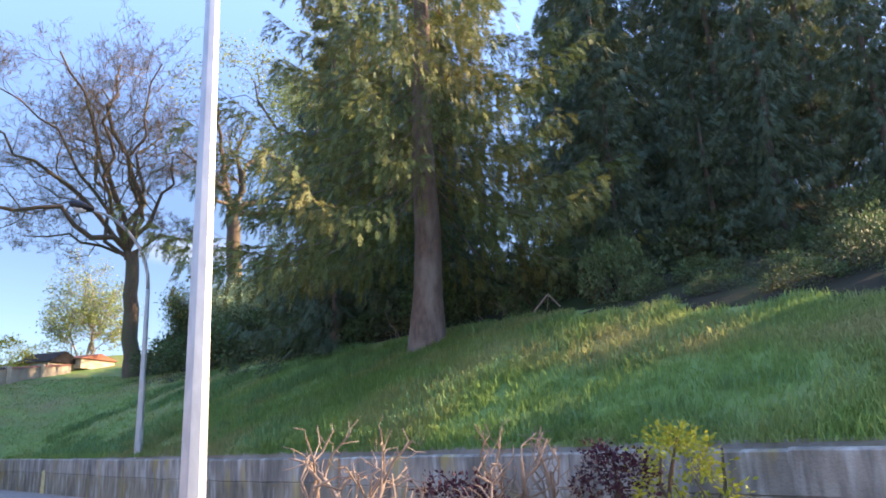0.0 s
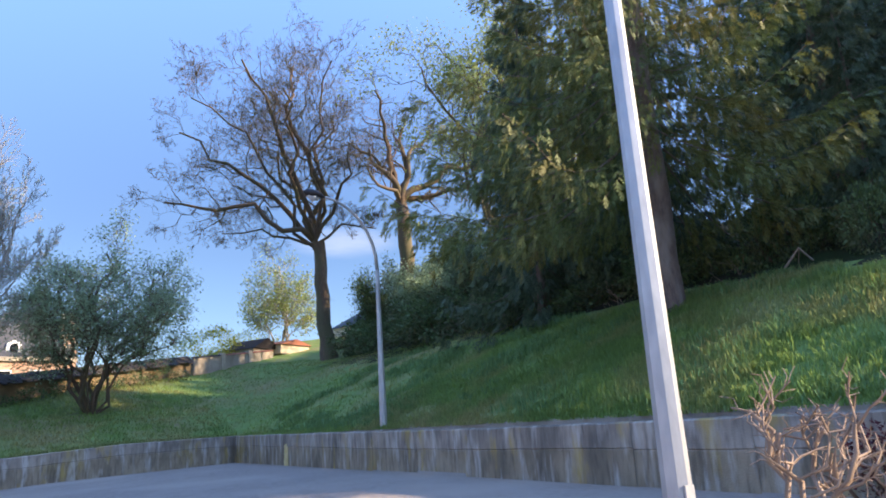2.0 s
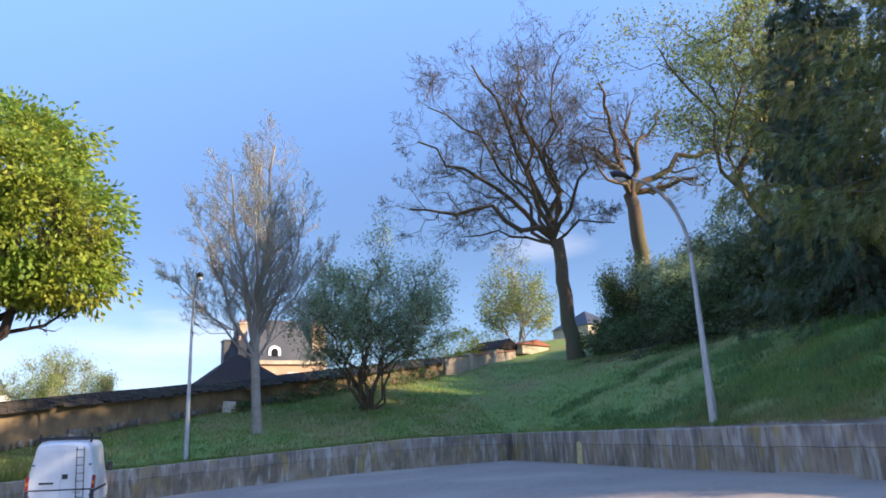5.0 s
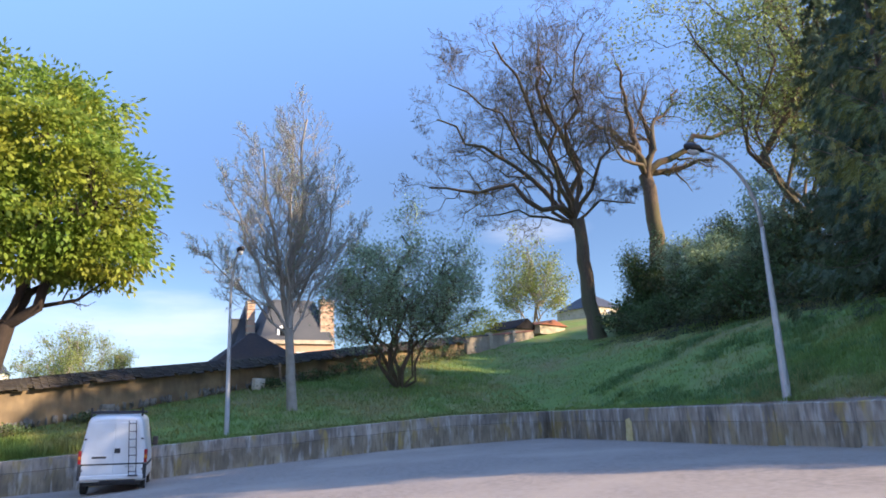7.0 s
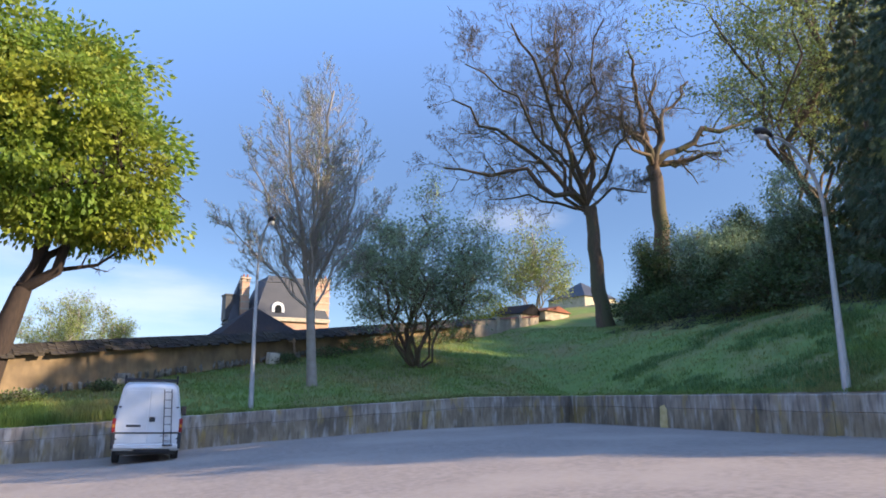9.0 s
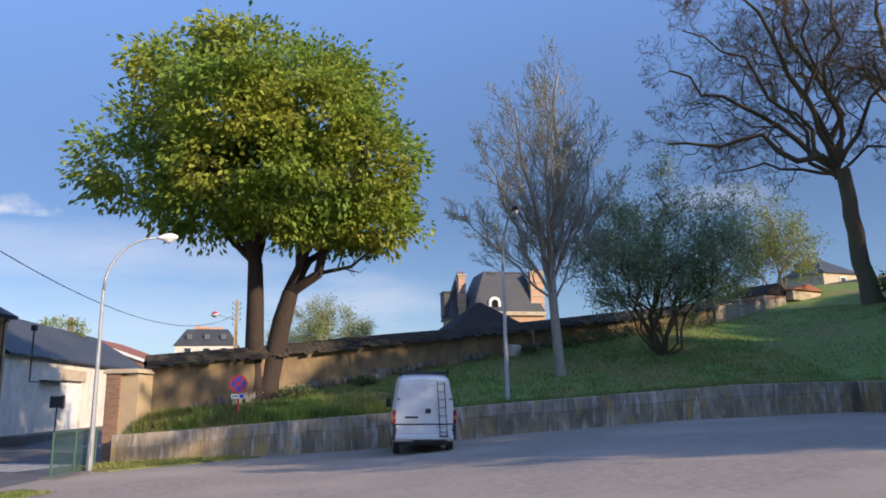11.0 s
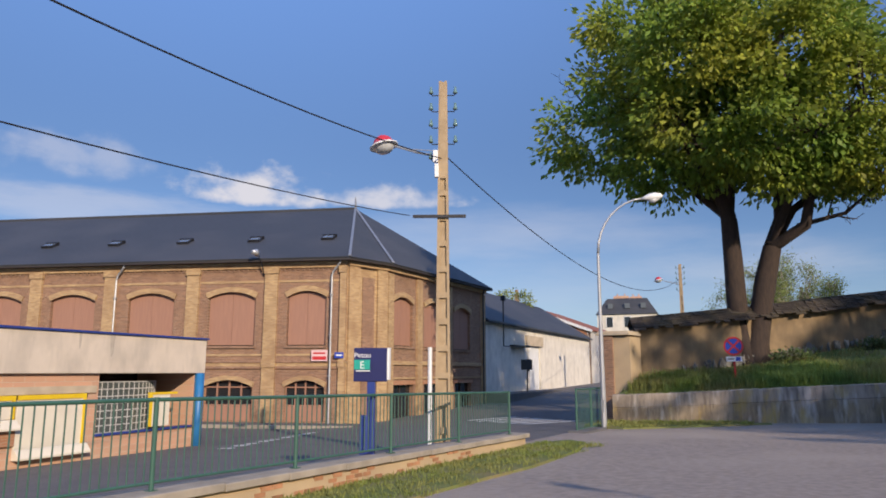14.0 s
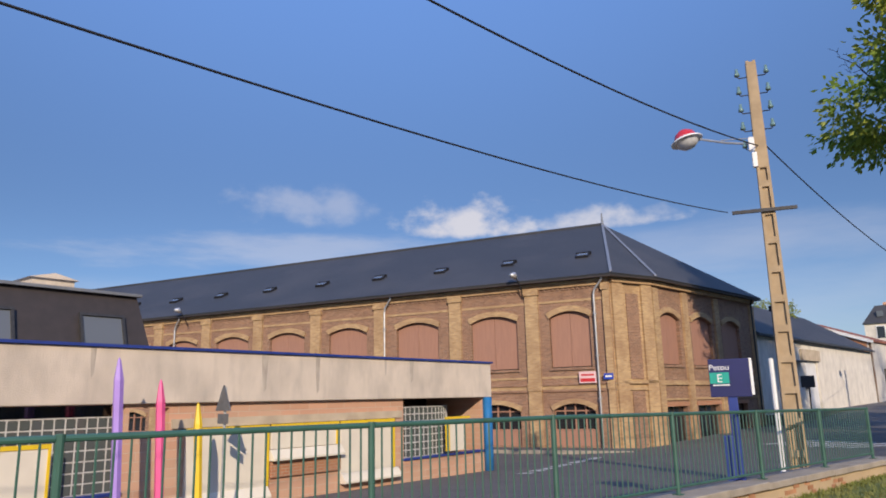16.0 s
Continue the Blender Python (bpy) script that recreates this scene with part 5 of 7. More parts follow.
def no_stopping():
    x, y = -17.45, 36.15
    root = thing("no_stopping_sign", "round blue and red no stopping sign on a red post", "traffic sign", pose(x, y, hill_z(x, y), 0, 0, 6))
    h = 1.78 - hill_z(x, y)
    part("post", Geo().tube([(0, 0.02, -0.2), (0, 0.02, h + 0.3)], 0.035, 8), SIGN_RED, root)

    def disc(r0, r1, y0, y1, n=32):
        v, f = [], []
        for yy in (y0, y1):
            for r in (r0, r1):
                v += [(r * math.cos(2 * math.pi * k / n), yy, h + r * math.sin(2 * math.pi * k / n)) for k in range(n)]
        for a, b in ((0, n), (n, 3 * n), (3 * n, 2 * n), (2 * n, 0)):
            f += [(a + k, a + (k + 1) % n, b + (k + 1) % n, b + k) for k in range(n)]
        return Geo().add(v, f)

    plate = part("plate", disc(0.001, 0.34, -0.03, -0.012), SIGN_BLUE, root)
    part("border", disc(0.275, 0.345, -0.036, -0.031), SIGN_RED, plate)
    for k, turn in enumerate((-45, 45)):
        f = -0.0365 - 0.001 * k
        c, s = math.cos(radians(turn)), math.sin(radians(turn))
        part("bar", Geo().prism([(-0.28 * c - 0.035 * s, f, h - 0.28 * s + 0.035 * c), (0.28 * c - 0.035 * s, f, h + 0.28 * s + 0.035 * c), (0.28 * c + 0.035 * s, f, h + 0.28 * s - 0.035 * c), (-0.28 * c + 0.035 * s, f, h - 0.28 * s - 0.035 * c)], (0, 0.004, 0)), SIGN_RED, plate)
    sub = part("sub_plate", Geo().box(-0.27, 0.27, -0.03, -0.015, h - 0.56, h - 0.38), WHITE_PAINT, root)
    part("symbol", Geo().box(0.05, 0.22, -0.034, -0.031, h - 0.54, h - 0.40), SIGN_BLUE, sub)
    part("lettering_bar", Geo().box(-0.22, 0.0, -0.034, -0.031, h - 0.49, h - 0.45), BLACK_PLASTIC, sub)


no_stopping()


# ---- van ----
def loft(rings):
    g, n = Geo(), len(rings[0])
    v = [p for r in rings for p in r]
    f = [(i * n + k, i * n + (k + 1) % n, (i + 1) * n + (k + 1) % n, (i + 1) * n + k) for i in range(len(rings) - 1) for k in range(n)]
    f += [tuple(range(n - 1, -1, -1)), tuple((len(rings) - 1) * n + k for k in range(n))]
    return g.add(v, f)


def build_van():
    m = pose(-10.2, 30.7, lot_z(-10.25) - 0.06, 1.0, 1.2, 3.5) @ Matrix.Diagonal((1, 1, 1.06, 1))
    root = thing("white_van", "white panel van with rear ladder and roof rack, parked", "van", m)

    def ring(y, w, z0, z1, tw, r=0.16):
        """Cross-section: half width w at the waist, tw at the roof."""
        p = []
        waist = z0 + (z1 - z0) * 0.42
        p += [(-w + 0.05, y, z0), (-w, y, z0 + 0.1), (-w, y, waist), (-tw - 0.02, y, z1 - r)]
        for a in (25, 50, 75):
            p.append((-tw + r * (1 - math.cos(radians(a))), y, z1 - r + r * math.sin(radians(a))))
        p += [(-tw + r, y, z1), (-tw * 0.4, y, z1 + 0.025)]
        return p + [(-x, yy, z) for x, yy, z in reversed(p)]

    prof = [(0.0, 0.93, 0.44, 2.20, 0.72), (0.04, 0.975, 0.40, 2.27, 0.775), (0.25, 0.99, 0.38, 2.32, 0.80), (1.2, 1.0, 0.38, 2.36, 0.83), (2.6, 1.0, 0.38, 2.36, 0.83), (3.0, 1.0, 0.38, 2.30, 0.82), (3.35, 1.0, 0.38, 1.95, 0.80), (3.75, 1.0, 0.38, 1.40, 0.86), (4.25, 0.98, 0.38, 1.18, 0.88), (4.55, 0.92, 0.40, 1.0, 0.84), (4.66, 0.8, 0.46, 0.85, 0.72)]
    part("body", loft([ring(*q) for q in prof]), VAN_WHITE, root, smooth=False, bevel=0.02)
    # rear doors, slightly proud
    for s in (-1, 1):
        a, b = (0.012, 0.90) if s > 0 else (-0.90, -0.012)
        top_a, top_b = (a, 0.70 * s) if s > 0 else (-0.70, b)
        poly = [(a, -0.022, 0.62), (b, -0.022, 0.62), (b if s < 0 else 0.92, -0.022, 1.16), (top_b if s > 0 else b, -0.022, 2.12), (top_a if s < 0 else a, -0.022, 2.12), (a if s > 0 else -0.92, -0.022, 1.16)]
        door = part("rear_door", Geo().prism(poly, (0, 0.045, 0)), VAN_WHITE, root, bevel=0.012)
        part("hinge", Geo().box(s * 0.83 - 0.04, s * 0.83 + 0.04, -0.035, -0.02, 1.62, 1.66), DARK_METAL, door)
        part("hinge", Geo().box(s * 0.9 - 0.04, s * 0.9 + 0.04, -0.035, -0.02, 0.72, 0.76), DARK_METAL, door)
        lamp = part("tail_lamp", Geo().box(s * 0.965 - 0.05, s * 0.965 + 0.05, -0.03, 0.1, 0.92, 1.32), RED_LENS, root, bevel=0.02)
        part("indicator", Geo().box(s * 0.965 - 0.04, s * 0.965 + 0.04, -0.036, -0.031, 1.06, 1.15), AMBER_LENS, lamp)
        part("corner_cap", Geo().box(s * 0.95 - 0.055, s * 0.95 + 0.055, -0.04, 0.14, 0.46, 0.90), BLACK_PLASTIC, root, bevel=0.02)
    part("number_plate", Geo().box(-0.68, -0.14, -0.034, -0.024, 1.02, 1.19), WHITE_PAINT, root, "number plate with plain grey bars")
    part("lettering_bar", Geo().box(-0.62, -0.2, -0.037, -0.035, 1.075, 1.135), DARK_METAL, root)
    part("door_handle", Geo().box(0.03, 0.20, -0.05, -0.02, 1.22, 1.36), BLACK_PLASTIC, root, bevel=0.01)
    part("rubbing_strip", Geo().box(-0.93, 0.93, -0.034, -0.022, 0.885, 0.925), BLACK_PLASTIC, root)
    part("badge", Geo().box(0.38, 0.62, -0.028, -0.022, 0.80, 0.84), GALV, root)
    part("bumper", Geo().box(-0.92, 0.92, -0.09, 0.1, 0.46, 0.60), VAN_WHITE, root, bevel=0.03)
    part("step", Geo().box(-0.35, 0.7, -0.05, 0.1, 0.36, 0.44), DARK_METAL, root)
    lad = part("ladder", Geo().tube([(0.40, -0.10, 2.14), (0.50, -0.10, 0.58)], 0.014, 6).tube([(0.62, -0.10, 2.14), (0.72, -0.10, 0.58)], 0.014, 6).tube([(0.40, -0.10, 2.14), (0.40, -0.02, 2.16)], 0.014, 6).tube([(0.62, -0.10, 2.14), (0.62, -0.02, 2.16)], 0.014, 6), DARK_METAL, root)
    for k in range(7):
        z = 0.68 + 0.235 * k
        x = 0.50 - 0.10 * (z - 0.58) / 1.56
        part("rung", Geo().tube([(x, -0.10, z), (x + 0.22, -0.10, z)], 0.011, 6), DARK_METAL, lad)
    part("tread", Geo().box(0.47, 0.77, -0.14, -0.04, 0.54, 0.58), BLACK_PLASTIC, lad)
    rack = part("roof_rack", Geo().tube([(-0.78, 0.25, 2.44), (0.78, 0.25, 2.44)], 0.025, 6).tube([(-0.78, 2.6, 2.46), (0.78, 2.6, 2.46)], 0.025, 6).tube([(-0.78, 0.25, 2.44), (-0.78, 2.6, 2.46)], 0.022, 6).tube([(0.78, 0.25, 2.44), (0.78, 2.6, 2.46)], 0.022, 6), DARK_METAL, root)
    for k in range(4):
        y = 0.5 + 0.65 * k
        part("bar", Geo().box(-0.8, 0.8, y - 0.03, y + 0.03, 2.40, 2.45), DARK_METAL, rack)
    for x in (-0.76, 0.76):
        part("foot", Geo().box(x - 0.03, x + 0.03, 0.22, 0.30, 2.30, 2.56), DARK_METAL, rack)
    part("wind_deflector", Geo().box(-0.7, 0.7, 0.18, 0.22, 2.37, 2.43), BLACK_PLASTIC, rack)
    for s in (-1, 1):
        for y in (0.85, 3.75):
            w = part("wheel", Geo().tube([(s * 0.76, y, 0.33), (s * 0.78, y, 0.33), (s * 0.95, y, 0.33), (s * 0.97, y, 0.33)], [0.29, 0.33, 0.33, 0.29], 24), RUBBER, root, smooth=False)
            part("rim", Geo().tube([(s * 0.971, y, 0.33), (s * 0.985, y, 0.33)], [0.2, 0.17], 18), GALV, w)
        mir = part("mirror", Geo().box(s * 1.1 - 0.09, s * 1.1 + 0.09, 3.15, 3.27, 1.32, 1.62), BLACK_PLASTIC, root, bevel=0.03)
        part("mirror_arm", Geo().tube([(s * 0.95, 3.25, 1.36), (s * 1.08, 3.22, 1.42)], 0.025, 6), BLACK_PLASTIC, mir)
        part("side_moulding", Geo().box(s * 1.0 - 0.008, s * 1.0 + 0.014, 0.15, 3.3, 0.82, 0.9), BLACK_PLASTIC, root)
        part("side_window", Geo().prism([(s * 0.975, 2.9, 1.4), (s * 0.975, 3.55, 1.4), (s * 0.9, 3.2, 1.9), (s * 0.88, 2.9, 1.95)], (s * 0.03, 0, 0)), DARK_GLASS, root)
    part("windscreen", Geo().prism([(-0.76, 3.42, 1.9), (0.76, 3.42, 1.9), (0.82, 3.76, 1.43), (-0.82, 3.76, 1.43)], (0, 0.03, 0.03)), DARK_GLASS, root)
    part("underbody", Geo().box(-0.85, 0.85, 0.2, 4.3, 0.28, 0.45), BLACK_PLASTIC, root)


build_van()


# ---- low wall and green railing along the street ----
def wall_top(y):
    return float(np.interp(y, [-6, 14, 25], [-0.56, -0.62, -0.70]))


def build_low_wall():
    rng = random.Random(41)
    root = thing("low_wall", "low brick wall with pale stone coping beneath the railing", "wall", kind="structure")
    part("core", Geo().box(-21.36, -20.965, -8, 24.95, -1.6, -0.80), LIME, root)
    y = -8.0
    while y < 25.0:
        w = min(1.35 + rng.uniform(-0.1, 0.1), 25.1 - y)
        z = wall_top(y + w / 2)
        part("coping_slab", Geo().box(-21.46, -20.9, y + 0.006, y + w - 0.006, z - 0.11, z + rng.uniform(-0.006, 0.006)), COPING, root, bevel=0.015)
        part("bed_course", Geo().box(-21.38, -20.99, y, y + w, -0.82, z - 0.11), LIME, root)
        y += w
    bm = Geo().box(-0.05, 0.05, -0.105, 0.105, -0.0325, 0.0325).mesh("brick", BRICK_UNIT)
    for row in range(5):
        z = -1.12 + 0.078 * row
        y = 6.2 + (0.11 if row % 2 else 0)
        while y < 22.0:
            if rng.random() < (0.9 if y < 14.5 else 0.35):
                b = new("brick", bm)
                b.parent = root
                b.matrix_basis = pose(-21.005 + rng.uniform(-0.008, 0.008), y, z, 0, 0, rng.uniform(-2, 2))
            y += 0.232 if y > 12 else 0.232
    return root


def railing(label, ya, yb, x, base, top, step=2.64):
    posts = []
    y = ya
    while y > yb - 0.01:
        posts.append(y)
        y -= step
    bar_mesh = {}
    for i, y in enumerate(posts):
        z0, z1 = base(y), top(y)
        root = thing("railing_panel", label, "railing", pose(x, y, 0), group="panels of the green street railing")
        part("post", Geo().tube([(0, 0, z0 - 0.02), (0, 0, z1 + 0.03)], 0.032, 10), GREEN_PAINT, root)
        part("post_foot", Geo().box(-0.06, 0.06, -0.06, 0.06, z0, z0 + 0.012), GREEN_PAINT, root)
        if i + 1 < len(posts):
            yn = posts[i + 1]
            zn0, zn1 = base(yn), top(yn)
            dl = y - yn
            part("top_rail", Geo().tube([(0, -0.03, z1), (0, -dl + 0.03, zn1)], 0.026, 8), GREEN_PAINT, root)
            part("bottom_rail", Geo().tube([(0, -0.03, z0 + 0.1), (0, -dl + 0.03, zn0 + 0.1)], 0.02, 8), GREEN_PAINT, root)
            n = max(3, int(dl / 0.12) - 1)
            for k in range(1, n + 1):
                t = k / (n + 1)
                za, zb = z0 + (zn0 - z0) * t + 0.1, z1 + (zn1 - z1) * t
                part("bar", Geo().tube([(0, -dl * t, za), (0, -dl * t, zb - 0.01)], 0.0095, 6, cap=False), GREEN_PAINT, root)


build_low_wall()
railing("dark green tubular steel railing panel on the low wall", 24.5, 3.2, -21.2, wall_top, lambda y: float(np.interp(y, [4, 14, 24.6], [0.55, 0.49, 0.33])))
railing("short dark green railing panel beside the lane", 32.9, 30.0, -21.4, lambda y: -1.08, lambda y: 0.28, 1.45)
part("kerb_stone", Geo().box(-21.65, -20.9, 29.7, 31.7, -1.25, -0.98), ROAD, tagged(thing("traffic_island", "worn rounded concrete kerb island at the lane", "kerb", kind="structure"), "worn concrete kerb island beside the lane"), bevel=0.08)


# ---- road markings ----
def build_markings():
    root = thing("road_marking", "worn white zebra crossing and edge line on the street", "road marking", kind="structure")
    for k in range(6):
        c = Vector((-24.6, 35.9, 0)) + Vector((-0.80, 0.62, 0)) * 1.05 * k
        u, v = Vector((-0.80, 0.62, 0)) * 0.26, Vector((0.62, 0.80, 0)) * 1.3
        p = [c - u - v, c + u - v, c + u + v, c - u + v]
        for q in p:
            q.z = street_z(q.x, q.y) + 0.012
        part("stripe", Geo().add(p, [(0, 1, 2, 3)]), ROAD_WHITE, root)
    for k in range(9):
        a = Vector((-30.6, 23.9, 0)).lerp(Vector((-33.2, 31.5, 0)), k / 9 + 0.01)
        b = Vector((-30.6, 23.9, 0)).lerp(Vector((-33.2, 31.5, 0)), k / 9 + (0.095 if k % 2 else 0.06))
        s = Vector((0.22, 0.08, 0))
        p = [a - s, a + s, b + s, b - s]
        for q in p:
            q.z = street_z(q.x, q.y) + 0.012
        part("stripe", Geo().add(p, [(0, 1, 2, 3)]), ROAD_WHITE, root)
    kerb = thing("pavement_edge", "pale kerb and pavement along the brick factory", "pavement", kind="structure")
    m = frame_from(B_C1, (B_C1[0] + B_DIR.x, B_C1[1] + B_DIR.y), 0)
    part("pavement", Geo().box(-1.0, 60, 0.02, 1.9, -2.1, -1.62), ROAD, kerb, m=m)
    part("kerb", Geo().box(-1.0, 60, 1.9, 2.08, -2.1, -1.60), COPING, kerb, m=m, bevel=0.02)
    m = frame_from((-39.0, 84.0), (-35.3, 51.0), 0)
    part("pavement", Geo().box(0, 33, 0.02, 1.6, -2.0, -0.62), ROAD, kerb, m=m)


build_markings()


# ---- school ----
def build_school():
    p, q = (-33.3, 25.3), (-30.8, 10.0)
    m = frame_from(p, q, 0)
    root = thing("school_building", "low school with a pale concrete fascia, salmon brick and glass blocks", "school")
    L = 27.0
    z0 = -2.1
    body = part("front_wall", pierced(L, z0, 0.82, [(0.36, 4.4, -0.95, 0.785), (13.0, 17.8, -0.95, 0.78), (12.0, 12.9, 0.1, 0.7)], 0.35), SCHOOL_BRICK, root, m=m)
    part("fascia", Geo().box(-0.05, L, -0.4, 0.14, 0.79, 1.93), FASCIA, root, m=m, bevel=0.02)
    part("roof_edge", Geo().box(-0.12, L, -0.4, 0.2, 1.93, 1.99), POST_BLUE, root, m=m)
    for x, w, z in ((4.15, 0.10, 1.25), (5.3, 0.05, 1.45), (7.9, 0.08, 0.95), (9.6, 0.10, 1.0), (13.8, 0.06, 1.3)):
        part("dirt_run", Geo().prism([(x - w, 0.143, 1.92), (x + w, 0.143, 1.92), (x + w * 0.8, 0.143, (z + 1.92) / 2), (x + w * 0.3, 0.143, z), (x - w * 0.5, 0.143, z + 0.1)], (0, -0.002, 0)), DIRT_RUN, root, "dark dirt run below the roof edge", m=m)
    part("flat_roof", Geo().box(0, L, -13, -0.41, 1.6, 1.9), BROWN_CLAD, root, m=m)
    part("end_wall", Geo().box(0.0, 0.35, -13, -0.36, z0, 1.6), SCHOOL_BRICK, root, m=m)
    part("lintel_band", Geo().box(4.5, 11.95, 0.003, 0.05, 0.25, 0.45), STONE_WARM, root, m=m)
    part("column", Geo().tube([(0.2, 0.12, z0), (0.2, 0.12, 0.79)], 0.16, 16), SKY_BLUE, root, "bright blue round column", smooth=True, m=m)

    def blocks(x0, x1, za, zb, step, curve):
        win = part("window", Geo().box(x0 - 0.6 if curve else x0, x1, -0.5 - 2 * curve, -0.44 - 2 * curve, za, zb), DARK_GLASS, body)
        part("window_sill", Geo().box(x0 - (0.6 if curve else 0.05), x1 + 0.05, -0.3, 0.06, za - 0.06, za), POST_BLUE, win)
        n, k = int((x1 - x0) / step), int((zb - za - 0.1) / step)
        bl = Geo().box(-step / 2 + 0.018, step / 2 - 0.018, -0.05, 0.05, -step / 2 + 0.018, step / 2 - 0.018).mesh("glass_block", GLASS_BLOCK)
        grid = Geo()
        for i in range(n):
            y = -0.2 - curve * max(0.0, 1 - 1.6 * (i + 0.5) / n) ** 2
            x = x0 + step * (i + 0.5)
            for j in range(k):
                b = new("glass_block", bl)
                b.parent = win
                b.matrix_basis = pose(x, y, za + step * (j + 0.5))
            grid.box(x - step / 2 - 0.012, x - step / 2 + 0.012, y - 0.04, y + 0.058, za, za + step * k)
            for j in range(k + 1):
                grid.box(x - step / 2, x + step / 2, y - 0.04, y + 0.056, za + step * j - 0.012, za + step * j + 0.012)
        part("mortar_grid", grid, BLOCK_JOINT, win)

    blocks(0.98, 4.38, -0.93, 0.785, 0.21, 1.0)
    blocks(13.05, 17.8, -0.93, 0.78, 0.21, 0.0)
    # yellow-framed cream panels
    for a, b, lo, hi in ((4.9, 7.0, -1.15, 0.12), (7.1, 9.3, -0.35, 0.12), (9.4, 11.6, -1.2, 0.12)):
        pn = part("panel", Geo().box(a, b, 0.003, 0.07, lo, hi), WHITE_BOARD, root, m=m, bevel=0.01)
        part("frame_strip", Geo().box(a - 0.02, b + 0.02, 0.072, 0.1, hi, hi + 0.12), YELLOW_PAINT, pn)
        part("frame_strip", Geo().box(a - 0.02, a + 0.07, 0.072, 0.1, lo, hi), YELLOW_PAINT, pn)
    # dark strip set proud paints the shadow of the recessed roller box
    part("recess_shade_strip", Geo().box(4.8, 11.7, 0.003, 0.045, 0.13, 0.245), DARK_METAL, root, m=m)
    part("planter", Geo().box(7.0, 9.3, 0.003, 0.09, -1.02, -0.52), ORANGE_BRICK, root, m=m, bevel=0.02)
    for a, b, hi in ((7.0, 9.35, -0.36), (4.75, 7.0, -1.12), (9.4, 11.9, -1.18)):
        part("sloping_sill", Geo().prism([(a, 0.002, hi), (a, 0.10, hi), (a, 0.26, hi - 0.2), (a, 0.26, hi - 0.26), (a, 0.002, hi - 0.26)], (b - a, 0, 0)), WHITE_BOARD, root, m=m, bevel=0.01)
    bd = part("notice_case", Geo().box(14.6, 15.5, 0.3, 0.36, -0.85, 0.02), WHITE_BOARD, root, m=m)
    part("frame_strip", Geo().box(14.55, 15.55, 0.28, 0.38, 0.02, 0.1).box(14.55, 14.6, 0.28, 0.38, -0.9, 0.02), YELLOW_PAINT, bd)
    bd = part("notice_case", Geo().box(1.62, 2.4, 0.1, 0.16, -0.85, 0.13), WHITE_BOARD, root, m=m)
    part("frame_strip", Geo().box(1.3, 2.52, 0.08, 0.18, 0.13, 0.2).box(2.4, 2.5, 0.08, 0.18, -0.85, 0.13), YELLOW_PAINT, bd)
    # set-back upper storey
    up = part("upper_storey", Geo().prism([(9.6, -4.9, 1.85), (9.9, -5.6, 3.9), (27, -5.6, 3.9), (27, -4.9, 1.85)], (0, -7, 0)), BROWN_CLAD, root, "dark brown sloped upper storey", m=m)
    part("roof_edge", Geo().box(9.8, 27, -12.6, -5.45, 3.9, 3.98), ZINC, up)
    for a in (10.5, 13.4, 16.4):
        w = part("window", Geo().prism([(a, -5.04, 2.42), (a + 1.1, -5.04, 2.42), (a + 1.1, -5.29, 3.2), (a, -5.29, 3.2)], (0, 0.03, 0.01)), SKYLIGHT, up)
        part("window_frame", Geo().prism([(a - 0.08, -5.02, 2.34), (a + 1.18, -5.02, 2.34), (a + 1.18, -5.04, 2.42), (a - 0.08, -5.04, 2.42)], (0, 0.07, 0.02)).prism([(a - 0.08, -5.28, 3.2), (a + 1.18, -5.28, 3.2), (a + 1.18, -5.31, 3.28), (a - 0.08, -5.31, 3.28)], (0, 0.07, 0.02)).prism([(a - 0.08, -5.04, 2.42), (a, -5.04, 2.42), (a, -5.29, 3.2), (a - 0.08, -5.29, 3.2)], (0, 0.07, 0.02)).prism([(a + 1.1, -5.04, 2.42), (a + 1.18, -5.04, 2.42), (a + 1.18, -5.29, 3.2), (a + 1.1, -5.29, 3.2)], (0, 0.07, 0.02)), BLACK_PLASTIC, w)
    part("chimney", Geo().box(11.0, 12.2, -8.2, -7.2, 3.9, 4.45).prism([(10.9, -8.3, 4.45), (12.3, -8.3, 4.45), (11.6, -8.3, 4.62)], (0, 1.2, 0)), FASCIA, up)
    # painted pencils before the front
    for name, x, y, top, r, mat, col in (("lilac", -29.6, 11.88, 1.64, 0.092, PURPLE_PAINT, 0), ("hot pink", -29.75, 12.72, 1.24, 0.088, PINK_PAINT, 0), ("yellow", -29.9, 13.54, 0.79, 0.084, YELLOW_PAINT, 0)):
        z = street_z(x, y)
        pc = thing("giant_pencil", "tall %s painted pencil post before the school" % name, "pencil post", pose(x, y, z, 1.5, -1.5, 10), group="pencil posts before the school")
        h = top - z
        part("shaft", Geo().tube([(0, 0, -0.1), (0, 0, h - 0.42)], r, 6), mat, pc)
        part("tip", Geo().tube([(0, 0, h - 0.42), (0, 0, h - 0.06), (0, 0, h)], [r, 0.035, 0.008], 6), mat, pc)
    # back of a triangular road sign
    x, y = -29.9, 14.0
    z = street_z(x, y)
    tr = thing("warning_sign", "grey back of a triangular warning sign on a steel post", "traffic sign", pose(x, y, z, 0, 0, 4))
    h = 1.13 - z
    part("post", Geo().tube([(0, 0.03, -0.1), (0, 0.03, h - 0.05)], 0.03, 8), GALV, tr)
    part("plate", Geo().prism([(-0.3, 0, h - 0.52), (0.3, 0, h - 0.52), (0.02, 0, h), (-0.02, 0, h)], (0, -0.02, 0)), SIGN_BACK, tr)
